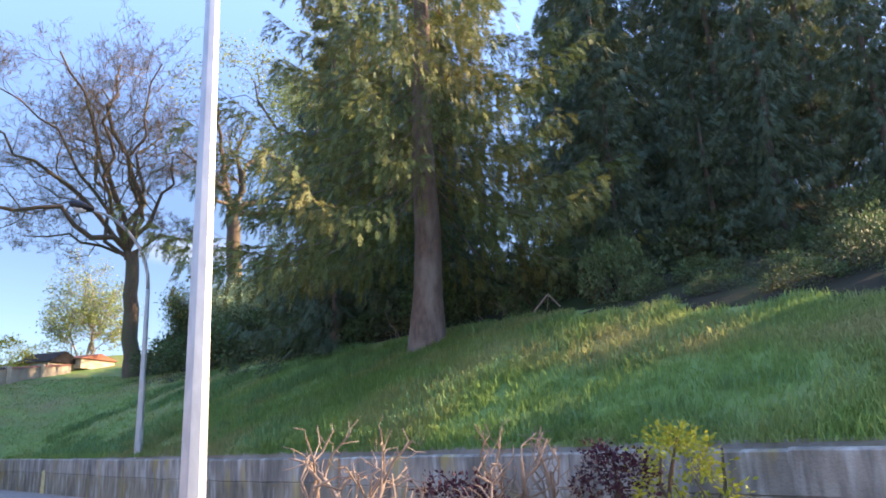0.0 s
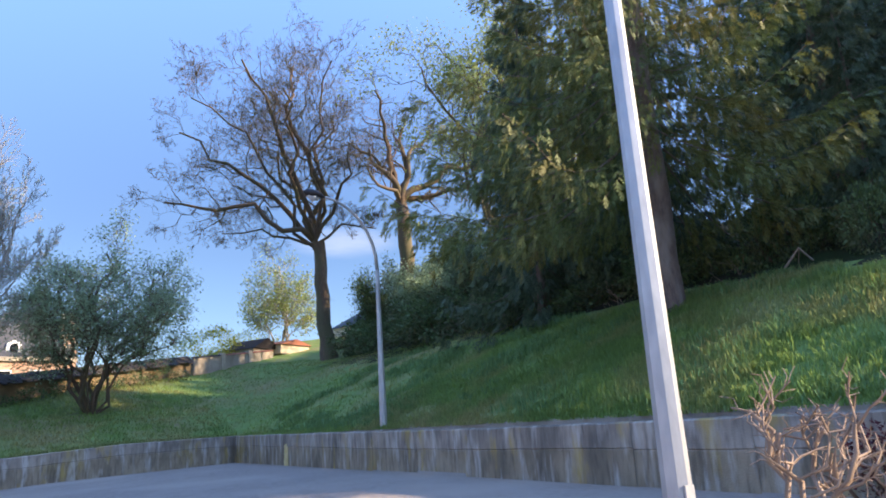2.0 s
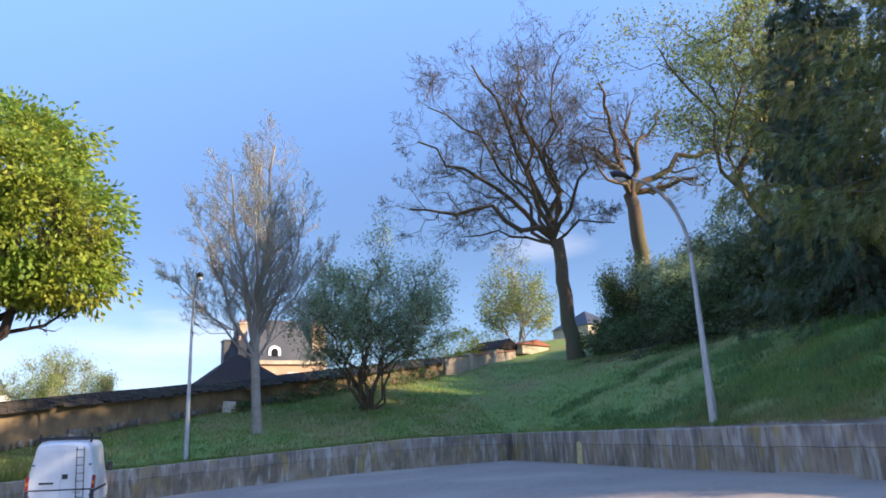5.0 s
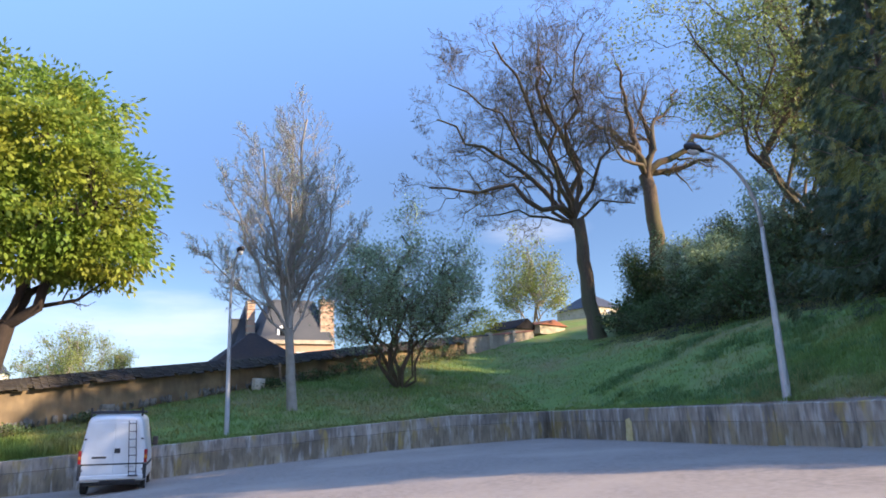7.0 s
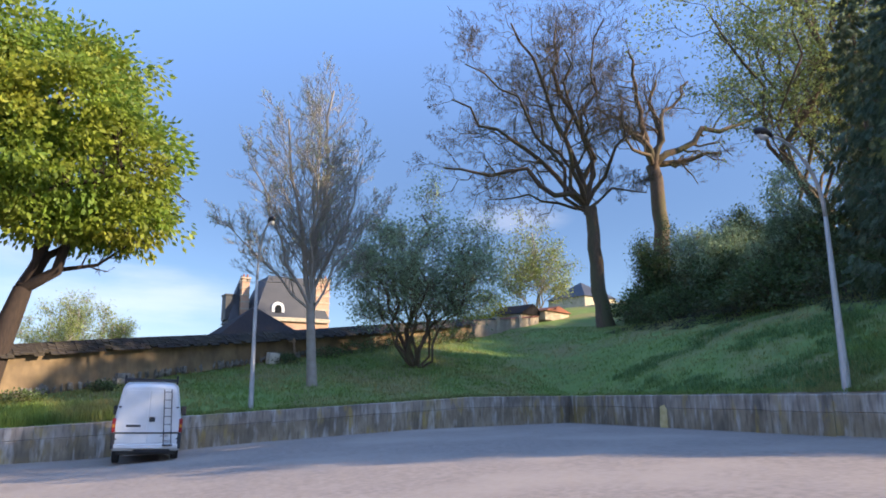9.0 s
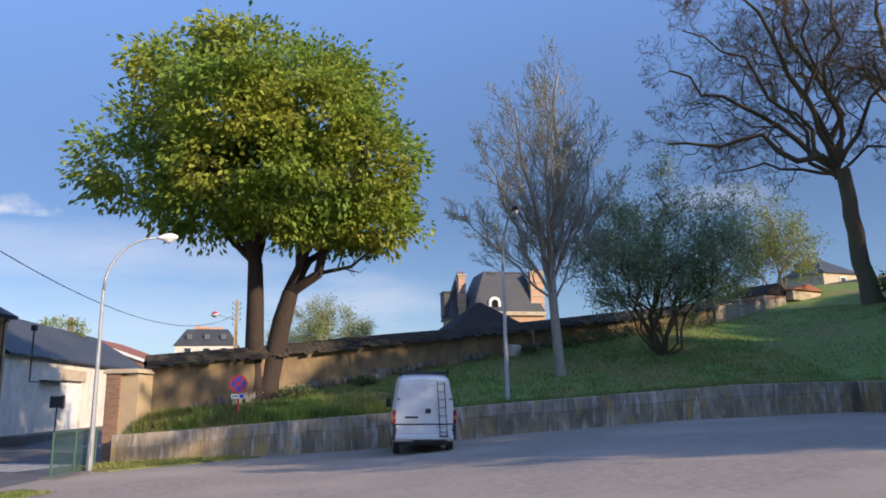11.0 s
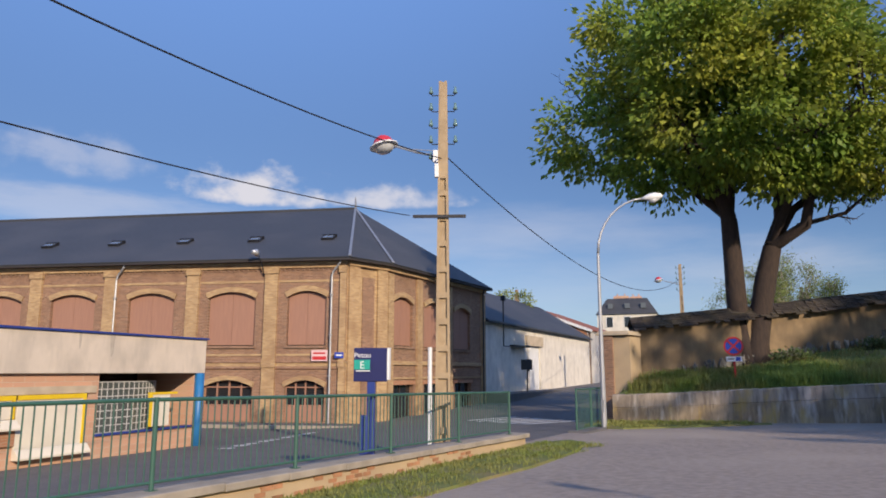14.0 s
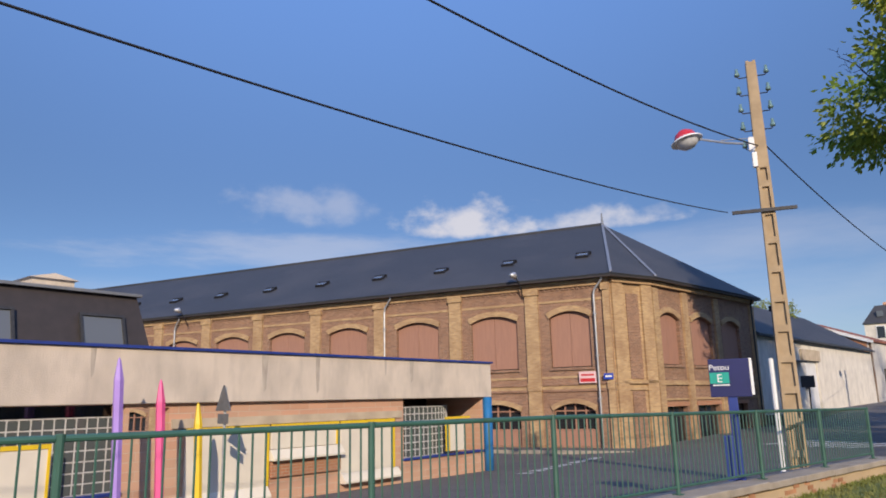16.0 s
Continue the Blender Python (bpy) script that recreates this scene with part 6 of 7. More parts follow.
    part("sub_plate", Geo().box(-0.2, 0.2, -0.02, 0.0, h - 0.78, h - 0.58), SIGN_BACK, tr)
    part("bracket", Geo().box(-0.25, 0.25, 0.0, 0.03, h - 0.45, h - 0.41), DARK_METAL, tr)


build_school()


# ---- trees ----
def wiggle(rng, p0, p1, n, amp, sag=0.0):
    """A gnarled line from p0 to p1."""
    d = p1 - p0
    ln = d.length
    a = d.orthogonal().normalized()
    b = d.cross(a).normalized()
    pts, oa, ob = [p0.copy()], 0.0, 0.0
    for i in range(1, n + 1):
        t = i / n
        oa = oa * 0.6 + rng.uniform(-1, 1) * amp * ln / n
        ob = ob * 0.6 + rng.uniform(-1, 1) * amp * ln / n
        k = math.sin(t * math.pi)
        pts.append(p0 + d * t + a * oa * 1.6 + b * ob * 1.6 + Vector((0, 0, sag * ln * k)))
    return pts


def branch_out(chains, tips, rng, p0, p1, r0, level, spec):
    """Grows a limb from p0 to p1 and all that springs from it."""
    ln = (p1 - p0).length
    n = max(2, min(9, int(ln / spec["seg"][level])))
    pts = wiggle(rng, p0, p1, n, spec["amp"][level], spec["sag"][level])
    r1 = r0 * spec["taper"]
    chains.append((pts, [r0 + (r1 - r0) * i / n for i in range(n + 1)], level))
    if level + 1 >= len(spec["kids"]):
        tips.append((pts[-1], (pts[-1] - pts[-2]).normalized()))
        return
    kids = spec["kids"][level]
    kids = int(kids * rng.uniform(0.75, 1.25) + 0.5)
    for k in range(kids):
        t = spec["from"][level] + (1 - spec["from"][level]) * (k + rng.uniform(0.2, 1.0)) / kids
        t = min(t, 0.99)
        i = min(int(t * n), n - 1)
        q = pts[i].lerp(pts[i + 1], t * n - i)
        d = (pts[i + 1] - pts[i]).normalized()
        side = Vector((rng.gauss(0, 1), rng.gauss(0, 1), rng.gauss(0, 1)))
        side = (side - d * side.dot(d)).normalized()
        ang = radians(rng.uniform(*spec["angle"][level]))
        dd = d * math.cos(ang) + side * math.sin(ang)
        dd = (dd + Vector((0, 0, spec["up"][level]))).normalized()
        cl = ln * spec["ratio"][level] * (1.1 - 0.6 * t) * rng.uniform(0.7, 1.25)
        rr = (r0 + (r1 - r0) * t) * spec["thin"][level]
        branch_out(chains, tips, rng, q, q + dd * cl, rr, level + 1, spec)
    tips.append((pts[-1], (pts[-1] - pts[-2]).normalized()))


def chain_arrays(chains, min_r=0.008):
    """Tubes for all the limbs: thick ones round, twigs three-sided."""
    V, F = [], []
    base = 0
    for pts, radii, level in chains:
        r = max(radii[0], min_r)
        n = 12 if r > 0.25 else 8 if r > 0.1 else 5 if r > 0.04 else 3
        P = np.array([tuple(p) for p in pts])
        D = np.gradient(P, axis=0)
        D /= np.linalg.norm(D, axis=1)[:, None] + 1e-9
        ref = np.array([0.31, 0.87, 0.38])
        A = np.cross(D, ref)
        A /= np.linalg.norm(A, axis=1)[:, None] + 1e-9
        B = np.cross(D, A)
        th = np.arange(n) * 2 * np.pi / n
        R = np.maximum(np.array(radii), min_r)[:, None, None]
        ring = P[:, None, :] + R * (A[:, None, :] * np.cos(th)[None, :, None] + B[:, None, :] * np.sin(th)[None, :, None])
        k = len(pts)
        V.append(ring.reshape(-1, 3))
        i, j = np.meshgrid(np.arange(k - 1), np.arange(n), indexing="ij")
        F.append(np.stack([base + i * n + j, base + i * n + (j + 1) % n, base + (i + 1) * n + (j + 1) % n, base + (i + 1) * n + j], -1).reshape(-1, 4))
        base += k * n
    return np.concatenate(V), np.concatenate(F)


def leaf_arrays(rs, C, size, droop=0.3, aspect=0.5, spread=0.35, N=None):
    """Pointed leaves, folded along the midrib, at the places C."""
    n = len(C)
    d = rs.normal(size=(n, 3)) if N is None else N + rs.normal(size=(n, 3)) * spread
    d[:, 2] -= droop
    d /= np.linalg.norm(d, axis=1)[:, None] + 1e-9
    s = np.cross(d, rs.normal(size=(n, 3)))
    s /= np.linalg.norm(s, axis=1)[:, None] + 1e-9
    u = np.cross(s, d)
    L = (size * rs.uniform(0.6, 1.35, size=n))[:, None]
    a = C
    b = C + d * L * 0.5 + s * L * aspect * 0.5 + u * L * 0.08
    c = C + d * L
    e = C + d * L * 0.5 - s * L * aspect * 0.5 + u * L * 0.08
    V = np.stack([a, b, c, e], 1).reshape(-1, 3)
    return V, np.arange(4 * n).reshape(-1, 4)


def make_tree(name, label, group, chains, bark, leaves=None, leaf_mat=None, category="tree", bare_name="crown", twig_r=0.05, min_r=0.01):
    root = thing(name, label, category, group=group)
    thick = [c for c in chains if c[1][0] > twig_r]
    thin = [c for c in chains if c[1][0] <= twig_r]
    V, F = chain_arrays(thick, min_r)
    part("trunk", np_mesh("trunk", V, F, bark, smooth=True), None, root)
    if thin:
        V, F = chain_arrays(thin, min_r)
        tagged(part("twig_work", np_mesh("twig_work", V, F, bark), None, root), kind="stuff")
    if leaves is not None:
        part("crown", np_mesh("crown", *leaves, leaf_mat), None, root)
    return root


OAK = dict(kids=[11, 8, 6, 3, 0], seg=[1.1, 0.8, 0.6, 0.5, 0.5], amp=[0.34, 0.4, 0.45, 0.4, 0.4], sag=[0.05, 0.05, 0.03, 0, 0], taper=0.3, angle=[(35, 75), (30, 70), (25, 65), (20, 60)], up=[0.16, 0.1, 0.08, 0.08], ratio=[0.48, 0.53, 0.55, 0.6], thin=[0.42, 0.45, 0.45, 0.5], **{"from": [0.22, 0.2, 0.2, 0.2]})
# directions in which the far trees are seen, to lay their limbs out
RIGHT, AHEAD, UP = Vector((0.967, -0.255, 0)), Vector((0.255, 0.967, 0)), Vector((0, 0, 1))


def old_oak(name, label, seed, base, fork, limbs, r, spec):
    rng = random.Random(seed)
    chains, tips = [], []
    b, f = Vector(base), Vector(fork)
    b.z = min(b.z, hill_z(b.x, b.y) - 0.6)
    tr = wiggle(rng, b, f, 9, 0.12)
    flare = [r * 1.35, r * 1.08] + [r * (1 - 0.25 * i / 9) for i in range(2, 10)]
    chains.append((tr, flare, 0))
    for a, u, d, rr in limbs:
        branch_out(chains, tips, rng, f + UP * rng.uniform(-0.5, 0.3), f + RIGHT * a + UP * u + AHEAD * d, r * rr * 0.8, 0, spec)
    return make_tree(name, label, "old trees on the bank", chains, BARK_OAK, min_r=0.010)


old_oak("oak_tree", "tall bare old oak with a wide crown of twisted limbs", 21, (18.9, 52.0, 7.4), (18.2, 53.0, 15.6), [(-10.8, 3.2, -2, 0.5), (-10.4, 8.6, 1, 0.48), (-6.4, 14.4, -1.5, 0.5), (-0.6, 16.4, 1, 0.55), (2.8, 7.2, -2, 0.4), (2.6, 12.0, 3, 0.42), (-4, 11, 6, 0.4), (-3, 10, -6, 0.4), (-8.6, 11.4, -2, 0.34), (1.4, 14.2, -3, 0.34), (4.9, 1.7, 1, 0.28), (-7.2, 1.2, 4, 0.28)], 0.6, OAK)
old_oak("oak_tree", "old ivy-clad oak with thick crooked broken limbs", 37, (31.4, 62.6, 13.0), (31.2, 62.6, 23.5), [(-3.4, 5.0, 0, 0.55), (1.6, 9.5, 1, 0.5), (-1.2, 11.0, -2, 0.5), (5.0, 9.0, 1, 0.42), (11.5, 5.0, -1, 0.55), (6.5, 1.2, 0, 0.55), (-5, 7.0, 3, 0.4), (-4.6, 2.0, -3, 0.35)], 0.85, dict(OAK, kids=[8, 6, 5, 3, 0]))

POPLAR = dict(kids=[20, 11, 6, 0], seg=[1.2, 0.8, 0.6, 0.5], amp=[0.12, 0.2, 0.25, 0.3], sag=[-0.03, -0.03, 0, 0], taper=0.3, angle=[(28, 48), (22, 45), (20, 45)], up=[0.18, 0.25, 0.25], ratio=[0.38, 0.46, 0.46], thin=[0.42, 0.45, 0.6], **{"from": [0.12, 0.15, 0.2]})


def slender_tree():
    rng = random.Random(5)
    chains, tips = [], []
    x, y = -3.9, 40.3
    b = Vector((x, y, hill_z(x, y) - 0.1))
    f = b + Vector((-0.15, 0, 3.9))
    chains.append((wiggle(rng, b, f, 4, 0.03), [0.27, 0.235, 0.22, 0.21, 0.21], 0))
    for dx, dy, h, r in ((0.9, 0.2, 11.0, 0.17), (-1.5, 0.3, 9.4, 0.14), (-0.4, -0.9, 9.4, 0.1), (2.6, 0.6, 7.8, 0.1), (-3.2, -0.3, 6.9, 0.09), (3.4, 0.2, 5.4, 0.07), (-4.2, 0.8, 4.0, 0.07), (0.6, 2.5, 7.4, 0.08), (-0.4, -2.5, 6.8, 0.08)):
        branch_out(chains, tips, rng, f + Vector((0, 0, rng.uniform(-0.5, 0.1))), f + Vector((dx, dy, h)), r, 0, POPLAR)
    rs = np.random.RandomState(8)
    T = np.array([tuple(p) for p, d in tips])
    T = T[rs.rand(len(T)) < 0.55]
    make_tree("slender_tree", "slender pale-barked tree with upright bare twigs in bud", "", chains, BARK_PALE, leaf_arrays(rs, T + rs.normal(size=T.shape) * 0.05, 0.09), LEAF_GREY, twig_r=0.03, min_r=0.0075)


slender_tree()

BUSH = dict(kids=[9, 7, 5, 0], seg=[0.7, 0.5, 0.4, 0.4], amp=[0.4, 0.45, 0.45, 0.4], sag=[0.03, 0, 0, 0], taper=0.35, angle=[(25, 60), (25, 65), (25, 65)], up=[0.15, 0.15, 0.1], ratio=[0.45, 0.5, 0.5], thin=[0.5, 0.5, 0.6], **{"from": [0.25, 0.15, 0.1]})


def leafy(name, label, seed, x, y, z, stems, leaf_mat, leaf, per_tip, bark, spread, group="", spec=BUSH, twig_r=0.03, flare=1.0):
    rng, rs = random.Random(seed), np.random.RandomState(seed)
    chains, tips = [], []
    b = Vector((x, y, z))
    for dx, dy, h, r in stems:
        branch_out(chains, tips, rng, b + Vector((dx * 0.04, dy * 0.04, -0.1)), b + Vector((dx, dy, h)), r, 0, spec)
    T = np.array([tuple(p) for p, d in tips])
    C = np.repeat(T, per_tip, axis=0) + rs.normal(size=(len(T) * per_tip, 3)) * spread
    return make_tree(name, label, group, chains, bark, leaf_arrays(rs, C, leaf, aspect=0.55), leaf_mat, twig_r=twig_r)


leafy("willow_bush", "round-headed grey-green small tree coming into leaf", 14, 2.0, 43.6, hill_z(2.0, 43.6), [(0.8, 0.2, 8.6, 0.16), (-1.8, 0.4, 7.2, 0.13), (2.8, -0.3, 7.2, 0.13), (-3.4, 0, 5.2, 0.1), (4.6, 0.5, 5.0, 0.1), (0.5, 2.8, 6.5, 0.1), (-0.5, -2.8, 6.2, 0.1), (-2.4, -2.2, 5.4, 0.08), (3.2, -2.2, 5.2, 0.08), (-3.2, 1.0, 6.0, 0.07), (3.6, 0.8, 6.4, 0.07)], LEAF_GREY, 0.13, 9, BARK_OAK, 0.3)


def clump_crown(rs, lobes, clumps, per, size, radius, droop=0.5):
    """Leaves in bunches over the outside of a crown made of several lobes."""
    C = []
    vol = np.array([l[1][0] * l[1][1] + l[1][1] * l[1][2] + l[1][0] * l[1][2] for l in lobes])
    pick = rs.choice(len(lobes), size=clumps * 3, p=vol / vol.sum())
    for i in pick:
        c, r = np.array(lobes[i][0]), np.array(lobes[i][1])
        d = rs.normal(size=3)
        d /= np.linalg.norm(d)
        p = c + r * d * rs.uniform(0.66, 1.08)
        inside = any(np.sum(((p - np.array(q[0])) / np.array(q[1])) ** 2) < 0.5 for q in lobes)
        if not inside:
            C.append((p, d))
        if len(C) >= clumps:
            break
    P, N = [], []
    for p, d in C:
        k = int(per * rs.uniform(0.6, 1.4))
        rad = radius * rs.uniform(0.6, 1.3)
        o = np.clip(rs.normal(size=(k, 3)), -1.6, 1.6) * rad * np.array([1, 1, 0.62])
        P.append(p + o)
        N.append(np.repeat(d[None], k, 0) + o / rad * 0.7)
    return leaf_arrays(rs, np.concatenate(P), size, droop=droop, N=np.concatenate(N), spread=0.7, aspect=0.5)


def big_walnut():
    rng, rs = random.Random(31), np.random.RandomState(31)
    x, y = -17.35, 39.6
    z = hill_z(x, y) - 0.2
    chains, tips = [], []
    b = Vector((x, y, z))
    spec = dict(BUSH, kids=[6, 5, 3, 0], seg=[1.2, 0.9, 0.7, 0.5], amp=[0.35, 0.4, 0.4, 0.4], ratio=[0.45, 0.5, 0.5])
    lf, rf = b + Vector((-0.42, 0, 6.2)), b + Vector((1.15, 0.3, 4.9))
    chains.append(([b + Vector((-0.12, 0, 0)), b + Vector((-0.22, 0, 0.9)), b + Vector((-0.34, 0, 2.6)), b + Vector((-0.36, 0, 4.4)), lf], [0.62, 0.46, 0.41, 0.38, 0.33], 0))
    chains.append(([b + Vector((0.2, 0.1, 0)), b + Vector((0.34, 0.1, 1.0)), b + Vector((0.58, 0.2, 2.4)), b + Vector((0.82, 0.25, 3.6)), rf], [0.62, 0.46, 0.43, 0.43, 0.36], 0))
    for o, dx, dy, h, r in ((lf, -6.2, 0.5, 6.2, 0.22), (lf, -1.6, -1.5, 8.6, 0.32), (lf, 1.0, 3.0, 9.0, 0.22), (lf, -4.0, 3.0, 4.4, 0.18), (lf, -1.2, -3.5, 5.2, 0.16), (rf, 1.2, 0.2, 9.6, 0.34), (rf, 5.4, -0.5, 4.6, 0.26), (rf, 3.6, 3.0, 6.8, 0.2), (rf, 3.0, -3.2, 6.4, 0.2), (rf + Vector((1.0, 0, 0.8)), 2.4, -0.6, 1.8, 0.11)):
        branch_out(chains, tips, rng, o, o + Vector((dx, dy, h)), r, 0, spec)
    lobes = [((-20.0, 39.8, 14.6), (3.3, 3.6, 2.4)), ((-15.5, 39.8, 15.2), (3.2, 3.6, 2.3)), ((-18.0, 39.2, 17.0), (2.7, 3.0, 1.5)), ((-22.4, 39.4, 13.4), (2.2, 2.6, 1.5)), ((-18.2, 36.8, 13.6), (2.8, 2.4, 1.9)), ((-14.2, 37.6, 13.4), (2.3, 2.4, 1.8)), ((-17.4, 42.6, 13.6), (4.2, 2.8, 2.6)), ((-21.3, 37.8, 15.9), (1.6, 1.8, 1.0)), ((-13.0, 39.0, 15.8), (1.5, 1.7, 1.1)), ((-23.2, 39.0, 11.4), (2.6, 2.8, 1.6)), ((-13.2, 39.6, 11.6), (3.1, 3.6, 3.6)), ((-17.0, 37.6, 11.0), (4.3, 3.0, 2.3)), ((-11.9, 39.6, 9.6), (1.9, 2.0, 1.4)), ((-20.2, 39, 9.9), (2.0, 2.4, 1.3)), ((-15.2, 38.6, 9.0), (1.5, 1.6, 1.1)), ((-12.6, 39.2, 8.9), (1.6, 1.6, 0.9))]
    lobes = [((-17.6 + (cx + 17.6) * 0.92, 39.4 + (cy - 39.4) * 1.3, cz - 0.15), (rx * 0.94, ry * 1.2, rz * 0.96)) for (cx, cy, cz), (rx, ry, rz) in lobes]
    V, F = clump_crown(rs, lobes, 760, 84, 0.30, 0.46, droop=0.9)
    return make_tree("walnut_tree", "broad spreading tree in fresh yellow-green leaf on twin trunks", "", chains, BARK_WALNUT, (V, F), LEAF_WALNUT, twig_r=0.06)


big_walnut()


# ---- spruces ----
def spray_arrays(rs, C, D, size):
    """Hanging needle sprays: a tapering blade with side shoots."""
    n = len(C)
    D = D / (np.linalg.norm(D, axis=1)[:, None] + 1e-9)
    S = np.cross(D, rs.normal(size=(n, 3)))
    S /= np.linalg.norm(S, axis=1)[:, None] + 1e-9
    L = (size * rs.uniform(0.6, 1.4, size=n))[:, None]
    V, F, base = [], [], 0
    shoots = [(0.0, 0.0, 1.0, 0.10), (0.12, 0.75, 0.5, 0.10), (0.12, -0.75, 0.5, 0.10), (0.4, 0.7, 0.42, 0.09), (0.4, -0.7, 0.42, 0.09), (0.68, 0.6, 0.28, 0.08), (0.68, -0.6, 0.28, 0.08)]
    for t, side, ln, w in shoots:
        o = C + D * L * t
        d = D + S * side
        d /= np.linalg.norm(d, axis=1)[:, None]
        p = np.cross(d, np.cross(D, S))
        V.append(np.stack([o + p * L * w * 0.4, o - p * L * w * 0.4, o + d * L * ln * 0.6 - p * L * w * 0.6, o + d * L * ln], 1))
    V = np.concatenate(V, 0).reshape(-1, 3)
    q = np.arange(len(V)).reshape(-1, 4)
    F = np.concatenate([q[:, [0, 1, 2, 3]]], 0)
    return V, F


def spruce_parts(seed, h, r, first, reach, n_branch, sprays, size, droop=0.35, bare=None, lat_s=0.15, hang=0.2, curtain=0.0, taper=0.75):
    """Trunk, limbs and drooping needle curtains of one spruce standing at the origin."""
    rng, rs = random.Random(seed), np.random.RandomState(seed)
    chains = []
    tr = [Vector((0.05 * math.sin(k), 0.05 * math.cos(k * 1.7), h * k / 12)) for k in range(13)]
    chains.append((tr, [r * 1.28] + [max(0.03, r * (1 - k / 12.5)) for k in range(1, 13)], 0))
    C, D = [], []
    for i in range(n_branch):
        t = (i + rng.random()) / n_branch
        z = first + (h - first) * t ** 1.15
        a = i * 2.399 + rng.uniform(-0.4, 0.4)
        if bare and z < bare[2] and abs((a - bare[0] + math.pi) % (2 * math.pi) - math.pi) < bare[1]:
            continue
        ln = reach * (1 - t) ** taper * rng.uniform(0.7, 1.12) + 0.35
        o = Vector((math.cos(a), math.sin(a), 0))
        k = 7
        pts = []
        for j in range(k + 1):
            s = j / k
            pts.append(Vector((0, 0, z)) + o * ln * s + Vector((0, 0, -droop * ln * math.sin(s * 2.3) + 0.04 * ln * s * s)) + Vector((rng.uniform(-1, 1), rng.uniform(-1, 1), rng.uniform(-1, 1))) * 0.05 * ln / 4)
        br = max(0.009, 0.0035 * ln + 0.006)
        chains.append((pts, [br * (1 - 0.8 * j / k) for j in range(k + 1)], 1))
        side = Vector((-o.y, o.x, 0))
        m = int(sprays * (0.35 + ln / reach))
        if curtain:
            # strands of needles hung along the bough and its side shoots
            for q in range(m):
                s = rng.uniform(0.08, 1.0) ** 0.8
                j = min(int(s * k), k - 1)
                lat = rng.gauss(0, lat_s) * ln * (1.15 - s * 0.8)
                p = pts[j].lerp(pts[j + 1], s * k - j) + side * lat + o * abs(lat) * 0.5 - Vector((0, 0, abs(lat) * 0.25))
                fall = curtain * rng.uniform(0.25, 1.0) * min(1.0, ln / 4) * (1.15 - 0.75 * s)
                d0 = (o * 0.5 + side * (0.5 if lat > 0 else -0.5) * min(1.0, abs(lat) * 2)).normalized()
                steps = max(2, int(fall / 0.15))
                for e in range(steps):
                    u = e / steps
                    C.append(tuple(p + d0 * 0.16 * min(1.0, 2 * u) - Vector((0, 0, fall * u))))
                    D.append(tuple(d0 * (0.9 - 0.8 * u) + Vector((rng.gauss(0, 0.16), rng.gauss(0, 0.16), -0.25 - 1.1 * u))))
            continue
        for q in range(m):
            s = rng.uniform(0.06, 1.0) ** 0.9
            j = min(int(s * k), k - 1)
            p = pts[j].lerp(pts[j + 1], s * k - j)
            lat = rng.gauss(0, lat_s) * ln * (1.1 - s * 0.7)
            p = p + side * lat + Vector((0, 0, 0.05 - abs(lat) * 0.45 - abs(rng.gauss(0, hang)) * min(1.0, ln / 3)))
            C.append(tuple(p))
            d = o * rng.uniform(0.1, 0.8) + side * (0.6 if lat > 0 else -0.6) * rng.uniform(0, 1) + Vector((0, 0, -rng.uniform(0.35, 1.3)))
            D.append(tuple(d))
    return chains, spray_arrays(rs, np.array(C), np.array(D), size)


